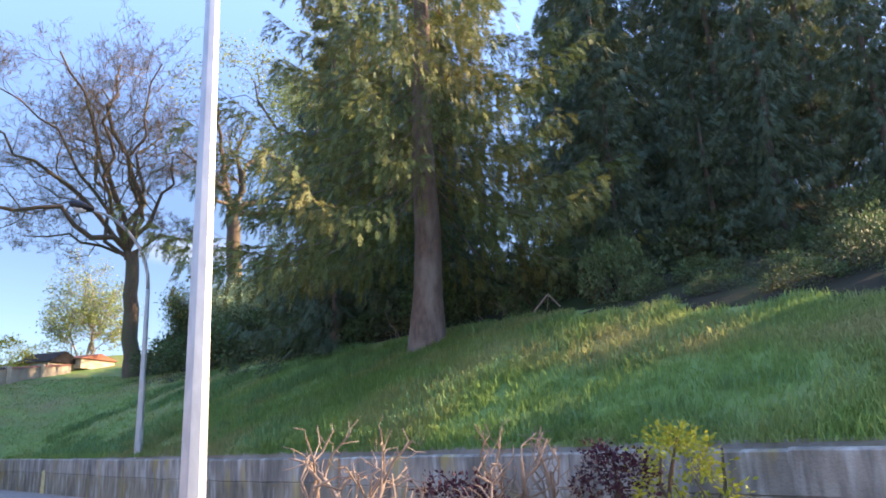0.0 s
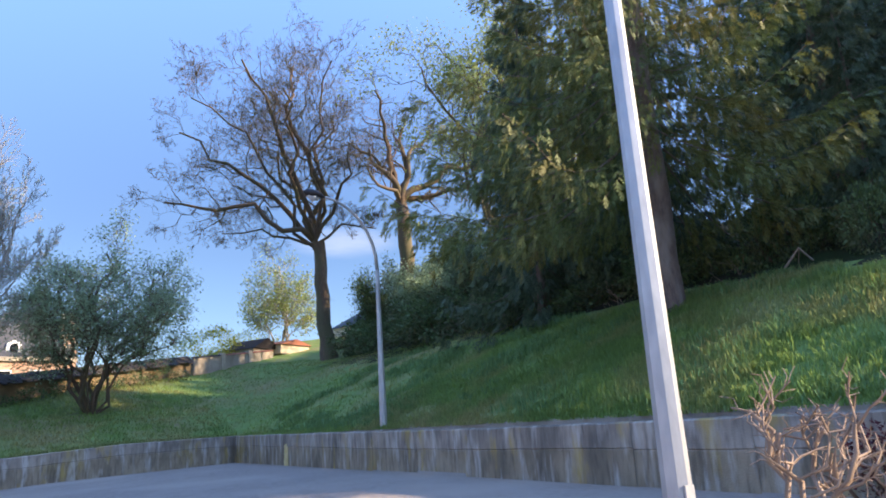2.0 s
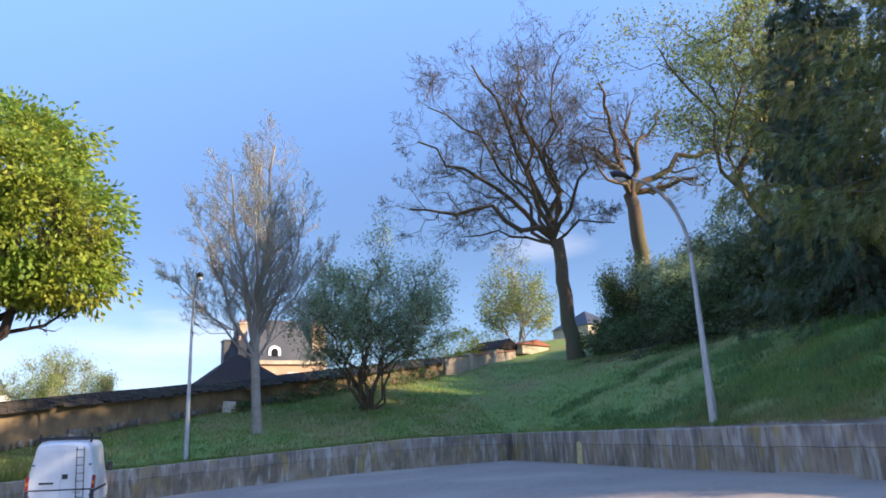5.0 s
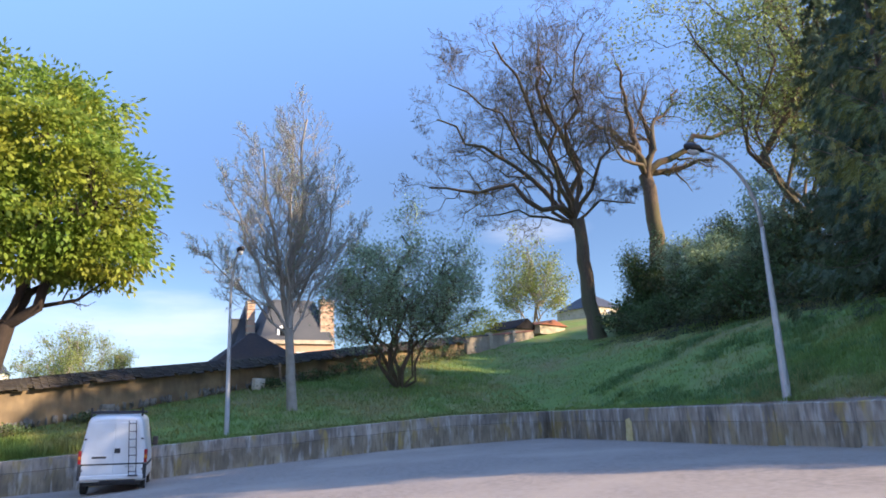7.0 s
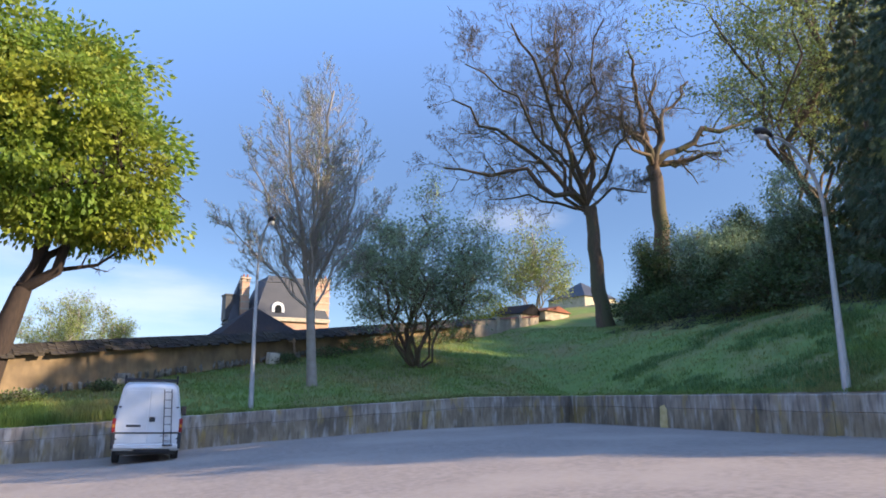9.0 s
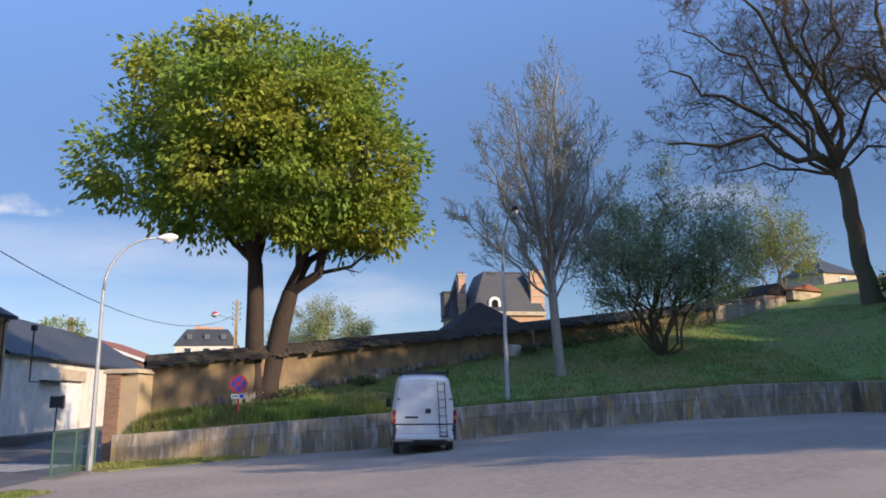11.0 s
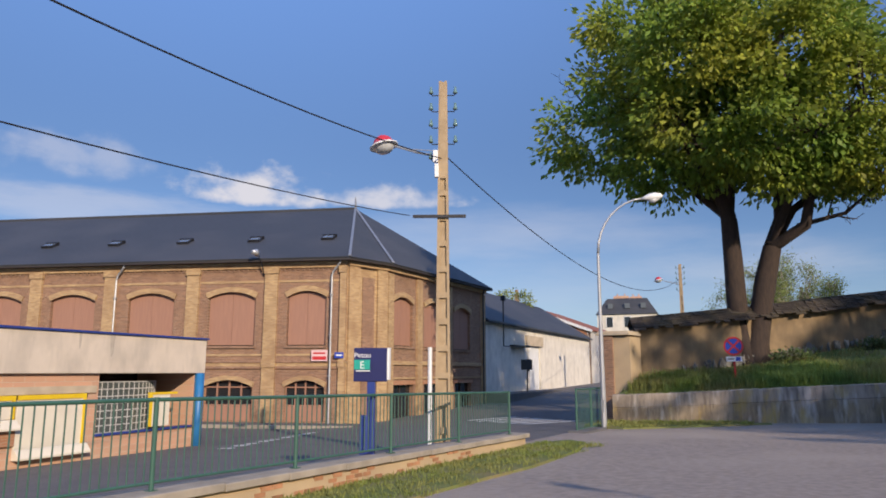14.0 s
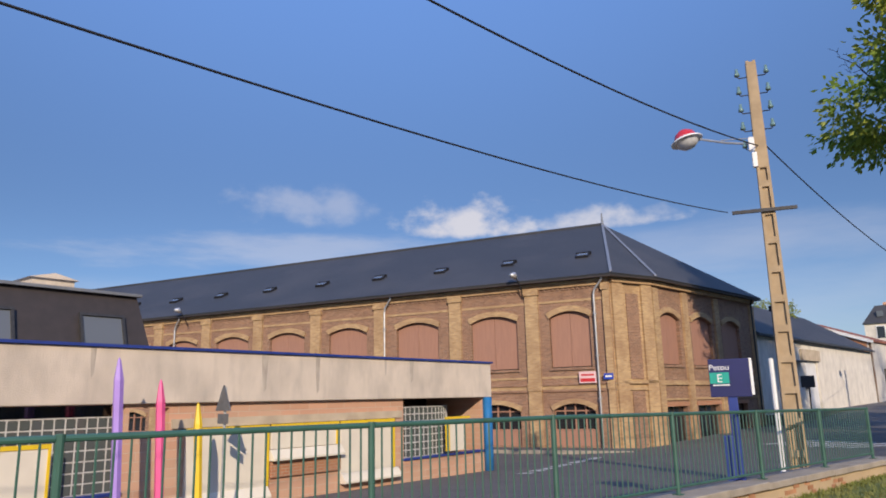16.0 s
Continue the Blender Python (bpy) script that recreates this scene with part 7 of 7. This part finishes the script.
def build_spruces():
    # the great spruce at the edge of the bank
    ch, leaves = spruce_parts(4, 21.0, 0.46, 4.9, 7.6, 112, 96, 0.29, droop=0.40, lat_s=0.10, curtain=1.25, taper=1.05, bare=(radians(188), 0.5, 6.6))
    root = make_tree("spruce_tree", "tall old spruce with a bare lower trunk and drooping boughs", "", ch, BARK_SPRUCE, leaves, NEEDLE, twig_r=0.2)
    root.matrix_basis = pose(13.6, 15.05, hill_z(13.6, 15.05) - 0.25, 1.0, -1.0, 40)
    protos = []
    for seed, first, reach, nb, sprays in ((61, 6.2, 5.2, 80, 84), (62, 4.5, 4.8, 90, 84), (63, 3.0, 5.4, 95, 84), (64, 0.7, 5.6, 95, 80)):
        ch, leaves = spruce_parts(seed, 23, 0.3, first, reach, nb, sprays, 0.60, droop=0.36, lat_s=0.13, hang=0.35)
        protos.append(make_tree("fir_tree", "dark dense fir in the shaded wood on the bank", "firs of the wood", ch, BARK_SPRUCE, leaves, NEEDLE_DARK, twig_r=0.2))
    rng = random.Random(9)
    # firs with y below 4 are unseen, added to streak lot and bank with shade
    spots = [(16.8, 24.2, 0.74, 3), (20.5, 28.5, 0.62, 1), (18.8, 20.2, 0.72, 2), (19.2, -2.2, 0.40, 3), (24.0, 15.2, 0.78, 2), (23.5, 24.5, 0.7, 2), (28.0, 18.0, 0.9, 2), (24.0, 33.0, 0.7, 1), (31.5, 21.0, 1.0, 0), (33.5, 15.5, 1.0, 2), (25.5, -7.0, 0.5, 3), (18.9, 11.8, 0.36, 3), (37.0, 11.5, 1.1, 1), (37.5, 18.0, 1.1, 2), (20.6, 9.4, 0.34, 3), (26.4, 11.2, 0.70, 2), (30.5, 9.0, 0.72, 1), (22.5, 8.2, 0.5, 3), (24.5, 5.4, 0.48, 3), (28.0, 4.8, 0.58, 3), (30.0, -10.6, 0.5, 1), (30.5, 0.4, 0.56, 0), (34.0, 3.0, 0.62, 1)]
    placed = set()
    for x, y, s, k in spots:
        m = pose(x, y, hill_z(x, y) - 0.3, rng.uniform(-2, 2), rng.uniform(-2, 2), rng.uniform(0, 360))
        t = copy_thing(protos[k], m) if k in placed else protos[k]
        placed.add(k)
        t.matrix_basis = m
        t.scale = (s, s, s)


build_spruces()

BEECH = dict(BUSH, kids=[9, 7, 5, 0], seg=[1.2, 0.9, 0.6, 0.5], angle=[(35, 70), (30, 65), (25, 65)], up=[0.1, 0.1, 0.1], ratio=[0.42, 0.48, 0.5], **{"from": [0.36, 0.2, 0.1]})
for k, (x, y, h, sd) in enumerate([(28.4, 40.0, 22, 71), (33.5, 43.0, 20, 72)]):
    leafy("beech_tree", "tall broadleaf tree in pale spring leaf above the bank", sd, x, y, hill_z(x, y), [(0.3, 0.2, h, 0.3), (-4.5, 0.5, h * 0.8, 0.18), (4.2, -1, h * 0.75, 0.18), (-1, 4, h * 0.8, 0.16), (0.5, -4.2, h * 0.8, 0.16), (-5, -2, h * 0.7, 0.14), (4.5, 2.5, h * 0.66, 0.14)], LEAF_LIME, 0.22, 8, BARK_OAK, 0.55, group="broadleaf trees above the bank", spec=BEECH, twig_r=0.05)
leafy("lime_tree", "young pale green tree behind the garden wall", 81, 19.8, 66.0, 8.6, [(0, 0, 8.0, 0.14), (-2.2, 0.3, 6.2, 0.09), (2.2, 0.2, 6.0, 0.09), (-3.2, 0, 3.8, 0.07), (3.0, 0, 3.6, 0.07), (0.3, 2, 5.5, 0.08), (0, -2, 5.5, 0.08)], LEAF_LIME, 0.2, 3, BARK_PALE, 0.35)
leafy("hazel_clump", "brown budding thicket behind the earth wall", 82, -17.6, 62.0, 0.8, [(0, 0, 6.9, 0.1), (-1.6, 0, 6.2, 0.08), (1.6, 0, 6.0, 0.08), (-2.8, 0, 4.6, 0.07), (2.6, 0, 4.8, 0.07), (0, 2, 5.6, 0.07), (0, -2, 5.4, 0.07), (-3.6, 0.4, 5.2, 0.06), (3.6, 0.2, 5.0, 0.06)], LEAF_LIME, 0.12, 8, BARK_PALE, 0.25)


# ---- shrubs and brambles ----
def shrub(name, label, seed, x, y, z, lobes, clumps, per, leaf, radius, mat, group="", category="shrub"):
    rs, rng = np.random.RandomState(seed), random.Random(seed)
    root = thing(name, label, category, pose(x, y, z), group=group)
    chains, tips = [], []
    for c, r in lobes:
        for k in range(3):
            tgt = Vector(c) + Vector((rng.uniform(-1, 1) * r[0], rng.uniform(-1, 1) * r[1], rng.uniform(0, 0.7) * r[2]))
            chains.append((wiggle(rng, Vector((c[0] * 0.5, c[1] * 0.5, -0.1)), tgt, 4, 0.3), [0.04, 0.032, 0.025, 0.02, 0.012], 1))
    V, F = chain_arrays(chains)
    tagged(part("woody_base", np_mesh("woody_base", V, F, BARK_OAK), None, root), kind="stuff")
    part("foliage", np_mesh("foliage", *clump_crown(rs, lobes, clumps, per, leaf, radius, droop=0.2), mat), None, root)
    return root


def build_bramble_belt():
    rng = random.Random(77)
    protos = []
    for sd in (91, 92, 93):
        lobes = [((0, 0, 0.9), (1.9, 1.9, 1.3)), ((1.5, 0.6, 0.6), (1.4, 1.3, 0.9)), ((-1.4, 0.3, 0.7), (1.3, 1.4, 1.2)), ((0.2, -1.3, 0.5), (1.4, 1.2, 0.8))]
        protos.append(shrub("bramble_bush", "dark tangled bramble and ivy bush at the wood's edge", sd, 0, 0, 0, lobes, 130, 34, 0.2, 0.34, LEAF_DARK, group="brambles at the wood's edge"))
    spots = []
    edge = [(17.2, 22.0), (18.0, 26.5), (18.3, 31), (18.8, 35), (19.5, 39), (20.0, 43), (20.2, 47.0), (21.5, 50.5), (23.5, 54)]
    for i, (x, y) in enumerate(edge):
        for k in range(3):
            spots.append((x + k * 2.6 + rng.uniform(-0.6, 0.6), y + rng.uniform(-1.2, 1.2), rng.uniform(0.85, 1.25) + 0.2 * k))
    for x, y, s in ((16.6, 10.6, 0.6), (16.8, 17.5, 0.6), (20.5, 15, 0.7), (18.3, 24.5, 0.6), (15.6, 1.2, 0.6), (15.2, -1.0, 0.8), (20.6, 7.2, 0.35), (14.3, 3.0, 0.28), (15.0, 5.2, 0.28), (15.7, 7.4, 0.28), (16.3, 9.6, 0.3), (15.8, 4.0, 0.34), (16.8, 6.2, 0.34), (17.6, 8.4, 0.36), (17.0, 3.4, 0.36), (18.4, 5.0, 0.38), (18.0, 2.0, 0.4), (16.2, 1.8, 0.34), (19.4, 3.4, 0.4), (21.0, 5.6, 0.55), (20.6, 10.0, 0.8), (22.5, 3.5, 0.6), (17.4, 13.6, 0.6)):
        spots.append((x, y, s))
    for i, (x, y, s) in enumerate(spots):
        m = pose(x, y, hill_z(x, y) - 0.15, 0, 0, rng.uniform(0, 360))
        t = protos[i] if i < 3 else copy_thing(protos[i % 3], m)
        t.matrix_basis = m
        t.scale = (s * rng.uniform(0.7, 1.2), s * rng.uniform(0.7, 1.2), s * rng.uniform(0.65, 1.5) * (0.72 if y > 20 else 1.0))


build_bramble_belt()
for k, (x, y, h) in enumerate([(21.5, 49.5, 5.5), (23.0, 46.0, 4.8), (24.5, 43.0, 4.6), (22.0, 41.0, 4.0), (26.5, 47.5, 5.0), (21.5, 36.5, 5.5)]):
    leafy("sapling", "slim sapling in dull spring leaf among the brambles", 150 + k, x, y, hill_z(x, y), [(0.2, 0.1, h, 0.07), (-1.1, 0.3, h * 0.75, 0.05), (1.0, -0.4, h * 0.7, 0.05), (0.2, 1.0, h * 0.6, 0.04), (-0.3, -1.0, h * 0.6, 0.04)], LEAF_GREY if k % 2 else LEAF_DARK, 0.15, 7, BARK_OAK, 0.3, group="saplings on the bank")


# ---- grass, verge and small planting ----
def blades(rs, P, length, width, lean=0.45):
    """Bent grass blades of two pieces, standing at the places P."""
    n = len(P)
    a = rs.uniform(0, 2 * np.pi, n)
    d = np.stack([np.cos(a), np.sin(a), np.zeros(n)], 1)
    s = np.stack([-np.sin(a), np.cos(a), np.zeros(n)], 1)
    L = (length * rs.uniform(0.5, 1.4, n))[:, None]
    W = (width * rs.uniform(0.7, 1.3, n))[:, None]
    up = np.array([0, 0, 1.0])
    b = rs.uniform(0.1, 1.0, n)[:, None] * lean
    m = P + up * L * 0.6 + d * L * b * 0.35
    t = P + up * L * (1 - b * 0.3) + d * L * b
    V = np.stack([P - s * W, P + s * W, m + s * W * 0.7, m - s * W * 0.7, t], 1).reshape(-1, 3)
    k = np.arange(n)[:, None] * 5
    F = np.concatenate([np.concatenate([k + 0, k + 1, k + 2], 1), np.concatenate([k + 0, k + 2, k + 3], 1), np.concatenate([k + 3, k + 2, k + 4], 1)], 0)
    return V, F


def sow(rs, n, x0, x1, y0, y1, ok):
    out = []
    while len(out) < n:
        x, y = rs.uniform(x0, x1), rs.uniform(y0, y1)
        if ok(x, y):
            out.append((x, y))
    return out


def tufts(rs, spots, per, spread, zf):
    P = np.repeat(np.array(spots), per, axis=0) + rs.normal(size=(len(spots) * per, 2)) * spread
    Z = np.array([zf(x, y) for x, y in spots])
    return np.column_stack([P, np.repeat(Z, per) - 0.03])


def below_cob(x, y):
    return y < 36.6 + 0.573 * (x + 21.4)


def thick(x, y):
    return noise.noise(Vector((x * 0.35, y * 0.35, 5))) + 0.5 * noise.noise(Vector((x * 1.3, y * 1.3, 9))) > -0.15


def build_grass():
    rs = np.random.RandomState(3)
    near = sow(rs, 30000, 8.1, 15.4, -2, 24, lambda x, y: x < wood_edge(y) + rs.uniform(-0.5, 0.3) and (thick(x, y) or rs.rand() < 0.35) and (y < 15 or rs.rand() < 0.5))
    V1, F1 = blades(rs, tufts(rs, near, 5, 0.09, hill_z), 0.17, 0.0085, 1.3)
    mid = sow(rs, 8500, 8.1, 18.5, 24, 56, lambda x, y: y < 37 or below_cob(x, y))
    V2, F2 = blades(rs, tufts(rs, mid, 4, 0.12, hill_z), 0.13, 0.014, 0.9)
    side = sow(rs, 9500, -21.3, 8.1, 34.9, 54, lambda x, y: y - shear(x) > 37.55 and below_cob(x, y))
    V3, F3 = blades(rs, tufts(rs, side, 4, 0.12, hill_z), 0.17, 0.016, 0.8)
    lush = sow(rs, 3000, -21.2, -11.5, 34.9, 41, lambda x, y: y - shear(x) > 37.5 and y - shear(x) < 39.4 and below_cob(x, y))
    V4, F4 = blades(rs, tufts(rs, lush, 5, 0.08, hill_z), 0.42, 0.016, 0.7)
    fringe = sow(rs, 3600, 7.9, 8.25, -4, 37, lambda x, y: thick(x, y * 2) or rs.rand() < 0.5)
    V6, F6 = blades(rs, tufts(rs, fringe, 4, 0.05, lambda x, y: max(hill_z(x, y), 1.36)), 0.13, 0.008, 1.4)
    lip = sow(rs, 2600, -21.2, 7.9, 34.9, 37.7, lambda x, y: 0.12 < y - shear(x) - 37.2 < 0.45)
    V7, F7 = blades(rs, tufts(rs, lip, 4, 0.05, lambda x, y: max(hill_z(x, y), top_b(x, y) - 0.02)), 0.15, 0.010, 1.3)
    V, F, k = [], [], 0
    for a, b in ((V1, F1), (V2, F2), (V3, F3), (V4, F4), (V6, F6), (V7, F7)):
        V.append(a)
        F.append(b + k)
        k += len(a)
    tagged(new("meadow_grass", np_mesh("meadow_grass", np.concatenate(V), np.concatenate(F), BLADE)), "long uneven meadow grass on the bank", "grass", kind="stuff")
    coarse = sow(rs, 2600, 8.15, 16.5, -2, 36, lambda x, y: x < wood_edge(y) and noise.noise(Vector((x * 0.42, y * 0.42, 21))) + 0.5 * noise.noise(Vector((x * 1.5, y * 1.5, 3))) > 0.12)
    V5, F5 = blades(rs, tufts(rs, coarse, 14, 0.13, hill_z), 0.24, 0.010, 1.2)
    tagged(new("coarse_grass", np_mesh("coarse_grass", V5, F5, COARSE_BLADE)), "dark lush clumps of coarse grass on the bank", "grass", kind="stuff")


build_grass()


def build_verge():
    """Mown strip along the low wall and a tufty corner by the lane lamp."""
    rs = np.random.RandomState(6)

    def patch(name, label, outline):
        n = len(outline)
        g = Geo()
        cx, cy = sum(p[0] for p in outline) / n, sum(p[1] for p in outline) / n
        v = [(cx, cy, lot_z(cx) + 0.06)] + [(x, y, lot_z(x) + 0.05 - (0.03 if i else 0)) for x, y in outline for i in (0,)]
        v += [(x + 0.05 * (x - cx) / 3, y + 0.05 * (y - cy) / 3, lot_z(x) - 0.05) for x, y in outline]
        f = [(0, 1 + k, 1 + (k + 1) % n) for k in range(n)] + [(1 + k, 1 + n + k, 1 + n + (k + 1) % n, 1 + (k + 1) % n) for k in range(n)]
        g.add(v, f)
        ob = tagged(new(name, g.mesh(name, VERGE)), label, "verge", kind="structure")
        return ob

    strip = [(-20.92, 2.0), (-19.6, 2.0), (-19.3, 6.0), (-19.1, 10), (-19.0, 14), (-19.25, 17.5), (-19.1, 21), (-19.3, 24), (-19.8, 26.2), (-20.5, 26.9), (-20.95, 26.0)]
    patch("grass_verge", "sun-worn grass verge along the low wall", strip)
    P = [(-20.9 + 1.75 * (0.5 + 0.5 * math.sin(i * 12.9898 + 1.3 * math.sin(i))) * (0.8 + 0.2 * math.sin(i * 0.7)), 4 + 22 * ((i * 0.61803) % 1.0)) for i in range(3600)]
    V1, F1 = blades(rs, tufts(rs, P, 5, 0.06, lambda x, y: lot_z(x) + 0.06), 0.085, 0.008, 0.9)
    corner = [(-21.9, 32.2), (-20.4, 31.7), (-18.8, 32.6), (-17.2, 33.7), (-16.2, 34.6), (-18.5, 35.1), (-21.6, 34.85)]
    patch("grass_corner", "patchy grass corner at the foot of the lane lamp", corner)
    Q = []
    while len(Q) < 900:
        x, y = rs.uniform(-21.9, -16.8), rs.uniform(31.9, 35.0)
        if y > 31.7 + 0.62 * (x + 20.4) and y < 35.0:
            Q.append((x, y))
    V2, F2 = blades(rs, tufts(rs, Q, 5, 0.07, lambda x, y: lot_z(x) + 0.05), 0.13, 0.01, 0.8)
    tagged(new("verge_grass", np_mesh("verge_grass", np.concatenate([V1, V2]), np.concatenate([F1, F2 + len(V1)]), DRY_BLADE)), "short yellowing grass of the verges", "grass", kind="stuff")


build_verge()


# ---- shrub bed before the east wall ----
def pruned_shrub(label, seed, x, y, h, spread, n):
    rng = random.Random(seed)
    chains, tips = [], []
    spec = dict(BUSH, kids=[5, 4, 0], seg=[0.2, 0.15, 0.12], amp=[0.5, 0.5, 0.4], sag=[0, 0, 0], angle=[(25, 65), (25, 60)], up=[0.25, 0.25], ratio=[0.55, 0.6], thin=[0.6, 0.6], taper=0.6, **{"from": [0.55, 0.4]})
    for k in range(n):
        a = 2 * math.pi * k / n + rng.uniform(-0.4, 0.4)
        branch_out(chains, tips, rng, Vector((0.05 * math.cos(a), 0.05 * math.sin(a), -0.05)), Vector((spread * math.cos(a), spread * math.sin(a), h * rng.uniform(0.75, 1.0))), 0.035, 0, spec)
    root = make_tree("pruned_shrub", label, "hard-pruned shrubs in the bed", chains, TWIG_DEAD, category="shrub", twig_r=0.016, min_r=0.004)
    root.matrix_basis = pose(x, y, lot_z(x))


pruned_shrub("hard-pruned leafless shrub with knuckled pale stems", 51, 3.75, 5.35, 1.4, 0.42, 5)
pruned_shrub("hard-pruned leafless shrub with bleached forked stems", 52, 4.6, 4.95, 0.95, 0.5, 5)
pruned_shrub("hard-pruned bare rose-like shrub with thin grey stems", 53, 5.7, 5.0, 1.3, 0.4, 6)
shrub("yellow_shrub", "bright yellow-green leafy shrub before the concrete wall", 54, 6.65, 3.75, lot_z(6.6), [((0, 0, 0.75), (0.5, 0.5, 0.6)), ((0.15, 0.1, 1.15), (0.28, 0.28, 0.28)), ((-0.3, 0, 0.45), (0.35, 0.35, 0.4))], 110, 26, 0.06, 0.09, LEAF_YELLOW)
shrub("clipped_hedge", "low clipped purple-leaved hedge in the bed", 55, 4.95, 5.3, lot_z(5), [((0, 0, 0.72), (0.32, 0.28, 0.38)), ((0.15, -0.25, 0.68), (0.3, 0.25, 0.38))], 90, 24, 0.05, 0.08, LEAF_PURPLE, group="clipped purple hedges")
shrub("clipped_hedge", "low clipped purple-leaved hedge beside the yellow shrub", 56, 6.2, 4.35, lot_z(6), [((0, 0, 0.85), (0.28, 0.28, 0.42)), ((0.15, -0.2, 0.8), (0.25, 0.25, 0.42))], 90, 24, 0.05, 0.08, LEAF_PURPLE, group="clipped purple hedges")


# ---- wall-foot weeds, far shrubs and oddments ----
def build_oddments():
    k = 0
    for s, r in ((6.0, 0.55), (9.2, 0.4), (21.5, 0.7), (23.5, 0.8), (25.5, 0.8), (27.5, 0.9), (30.0, 0.9), (32.5, 1.0), (18.5, 0.5)):
        u = Vector((COB_Q[0] - COB_P[0], COB_Q[1] - COB_P[1], 0)).normalized()
        x, y = COB_P[0] + u.x * s + 0.45, COB_P[1] + u.y * s - 0.75
        shrub("wall_weed", "dark leafy weeds at the foot of the earth wall", 120 + k, x, y, hill_z(x, y), [((0, 0, 0.3 * r), (r, r * 0.6, 0.55 * r)), ((r * 0.8, 0.2, 0.25 * r), (r * 0.7, r * 0.5, 0.45 * r))], 46, 22, 0.11, 0.16, LEAF_DARK, group="weeds at the wall's foot")
        k += 1
    shrub("forsythia", "golden yellow flowering shrub behind the garden wall", 140, 12.1, 60.0, 3.3, [((0, 0, 5.2), (1.9, 1.2, 1.4)), ((-1.5, 0, 4.7), (1.2, 1, 1.1)), ((0.2, 0, 3.4), (1.5, 1.1, 1.4)), ((0, 0, 1.5), (1.2, 1.0, 1.4))], 240, 26, 0.16, 0.3, LEAF_YELLOW)
    shrub("low_hedge", "dull green hedge on the hilltop behind the garden wall", 141, 16.5, 66.0, 8.0, [((0, 0, 0.9), (2.5, 1, 1.3)), ((2.4, 0, 0.7), (1.6, 1, 1.1))], 120, 26, 0.17, 0.3, LEAF_LIME)
    shrub("roof_shrub", "green treetop behind the white workshop", 142, -45.5, 78, 6.4, [((0, 0, 1.8), (2.2, 1.4, 1.3))], 80, 24, 0.25, 0.35, LEAF_LIME)
    shrub("wall_top_shrub", "rounded green bush beyond the earth wall", 143, -8.6, 75, 2.0, [((0, 0, 3.0), (2.6, 1.5, 0.9))], 80, 24, 0.22, 0.35, LEAF_LIME)
    # pale yellow patch on the east wall
    g = Geo()
    rng = random.Random(8)
    n = 22
    g.prism([(7.752, 29.62 + 0.26 * math.copysign(abs(math.cos(2 * math.pi * i / n)) ** 0.45, math.cos(2 * math.pi * i / n)) * rng.uniform(0.8, 1.1), 0.52 + 0.47 * math.copysign(abs(math.sin(2 * math.pi * i / n)) ** 0.5, math.sin(2 * math.pi * i / n)) * rng.uniform(0.85, 1.05)) for i in range(n)], (-0.004, 0, 0))
    patch = tagged(new("yellow_patch", g.mesh("yellow_patch", material("pale_yellow", (0.72, 0.58, 0.30), (0.60, 0.46, 0.20), scale=5, rough=0.95))), "pale yellow patch on the concrete wall", "lichen patch")
    # pale block and stake at the wall's foot
    u = Vector((COB_Q[0] - COB_P[0], COB_Q[1] - COB_P[1], 0)).normalized()
    x, y = COB_P[0] + u.x * 18.0 + 0.4, COB_P[1] + u.y * 18.0 - 0.6
    blk = thing("stone_block", "pale squared stone block leaning at the earth wall", "stone", pose(x, y, hill_z(x, y) - 0.05, 4, 3, 25))
    part("block", Geo().box(-0.3, 0.3, -0.2, 0.2, 0, 0.62), WHITE_WALL, blk, bevel=0.04)
    x, y = COB_P[0] + u.x * 19.6 + 0.3, COB_P[1] + u.y * 19.6 - 0.5
    stk = thing("wooden_stake", "pale wooden stake against the earth wall", "stake", pose(x, y, hill_z(x, y) - 0.05, 4, -5, 0))
    part("stake", Geo().box(-0.05, 0.05, -0.04, 0.04, 0, 1.25), TWIG_DEAD, stk)
    part("cross_piece", Geo().box(-0.3, 0.1, -0.05, -0.04, 1.05, 1.12), TWIG_DEAD, stk)
    # fallen dead boughs under the spruce
    for sd, x, y, rz in ((1, 14.8, 14.0, 20), (2, 15.4, 12.6, -30), (3, 14.6, 17.2, 60)):
        r2 = random.Random(sd)
        ch, tips = [], []
        branch_out(ch, tips, r2, Vector((0, 0, 0.5)), Vector((2.6, 0.3, 0.75)), 0.04, 1, dict(BUSH, kids=[4, 5, 3, 0]))
        t = make_tree("dead_bough", "bare dead bough lying under the spruce", "dead boughs under the spruce", ch, TWIG_DEAD, category="branch", twig_r=0.02, min_r=0.006)
        t.matrix_basis = pose(x, y, hill_z(x, y) - 0.42, 0, 0, rz)


build_oddments()
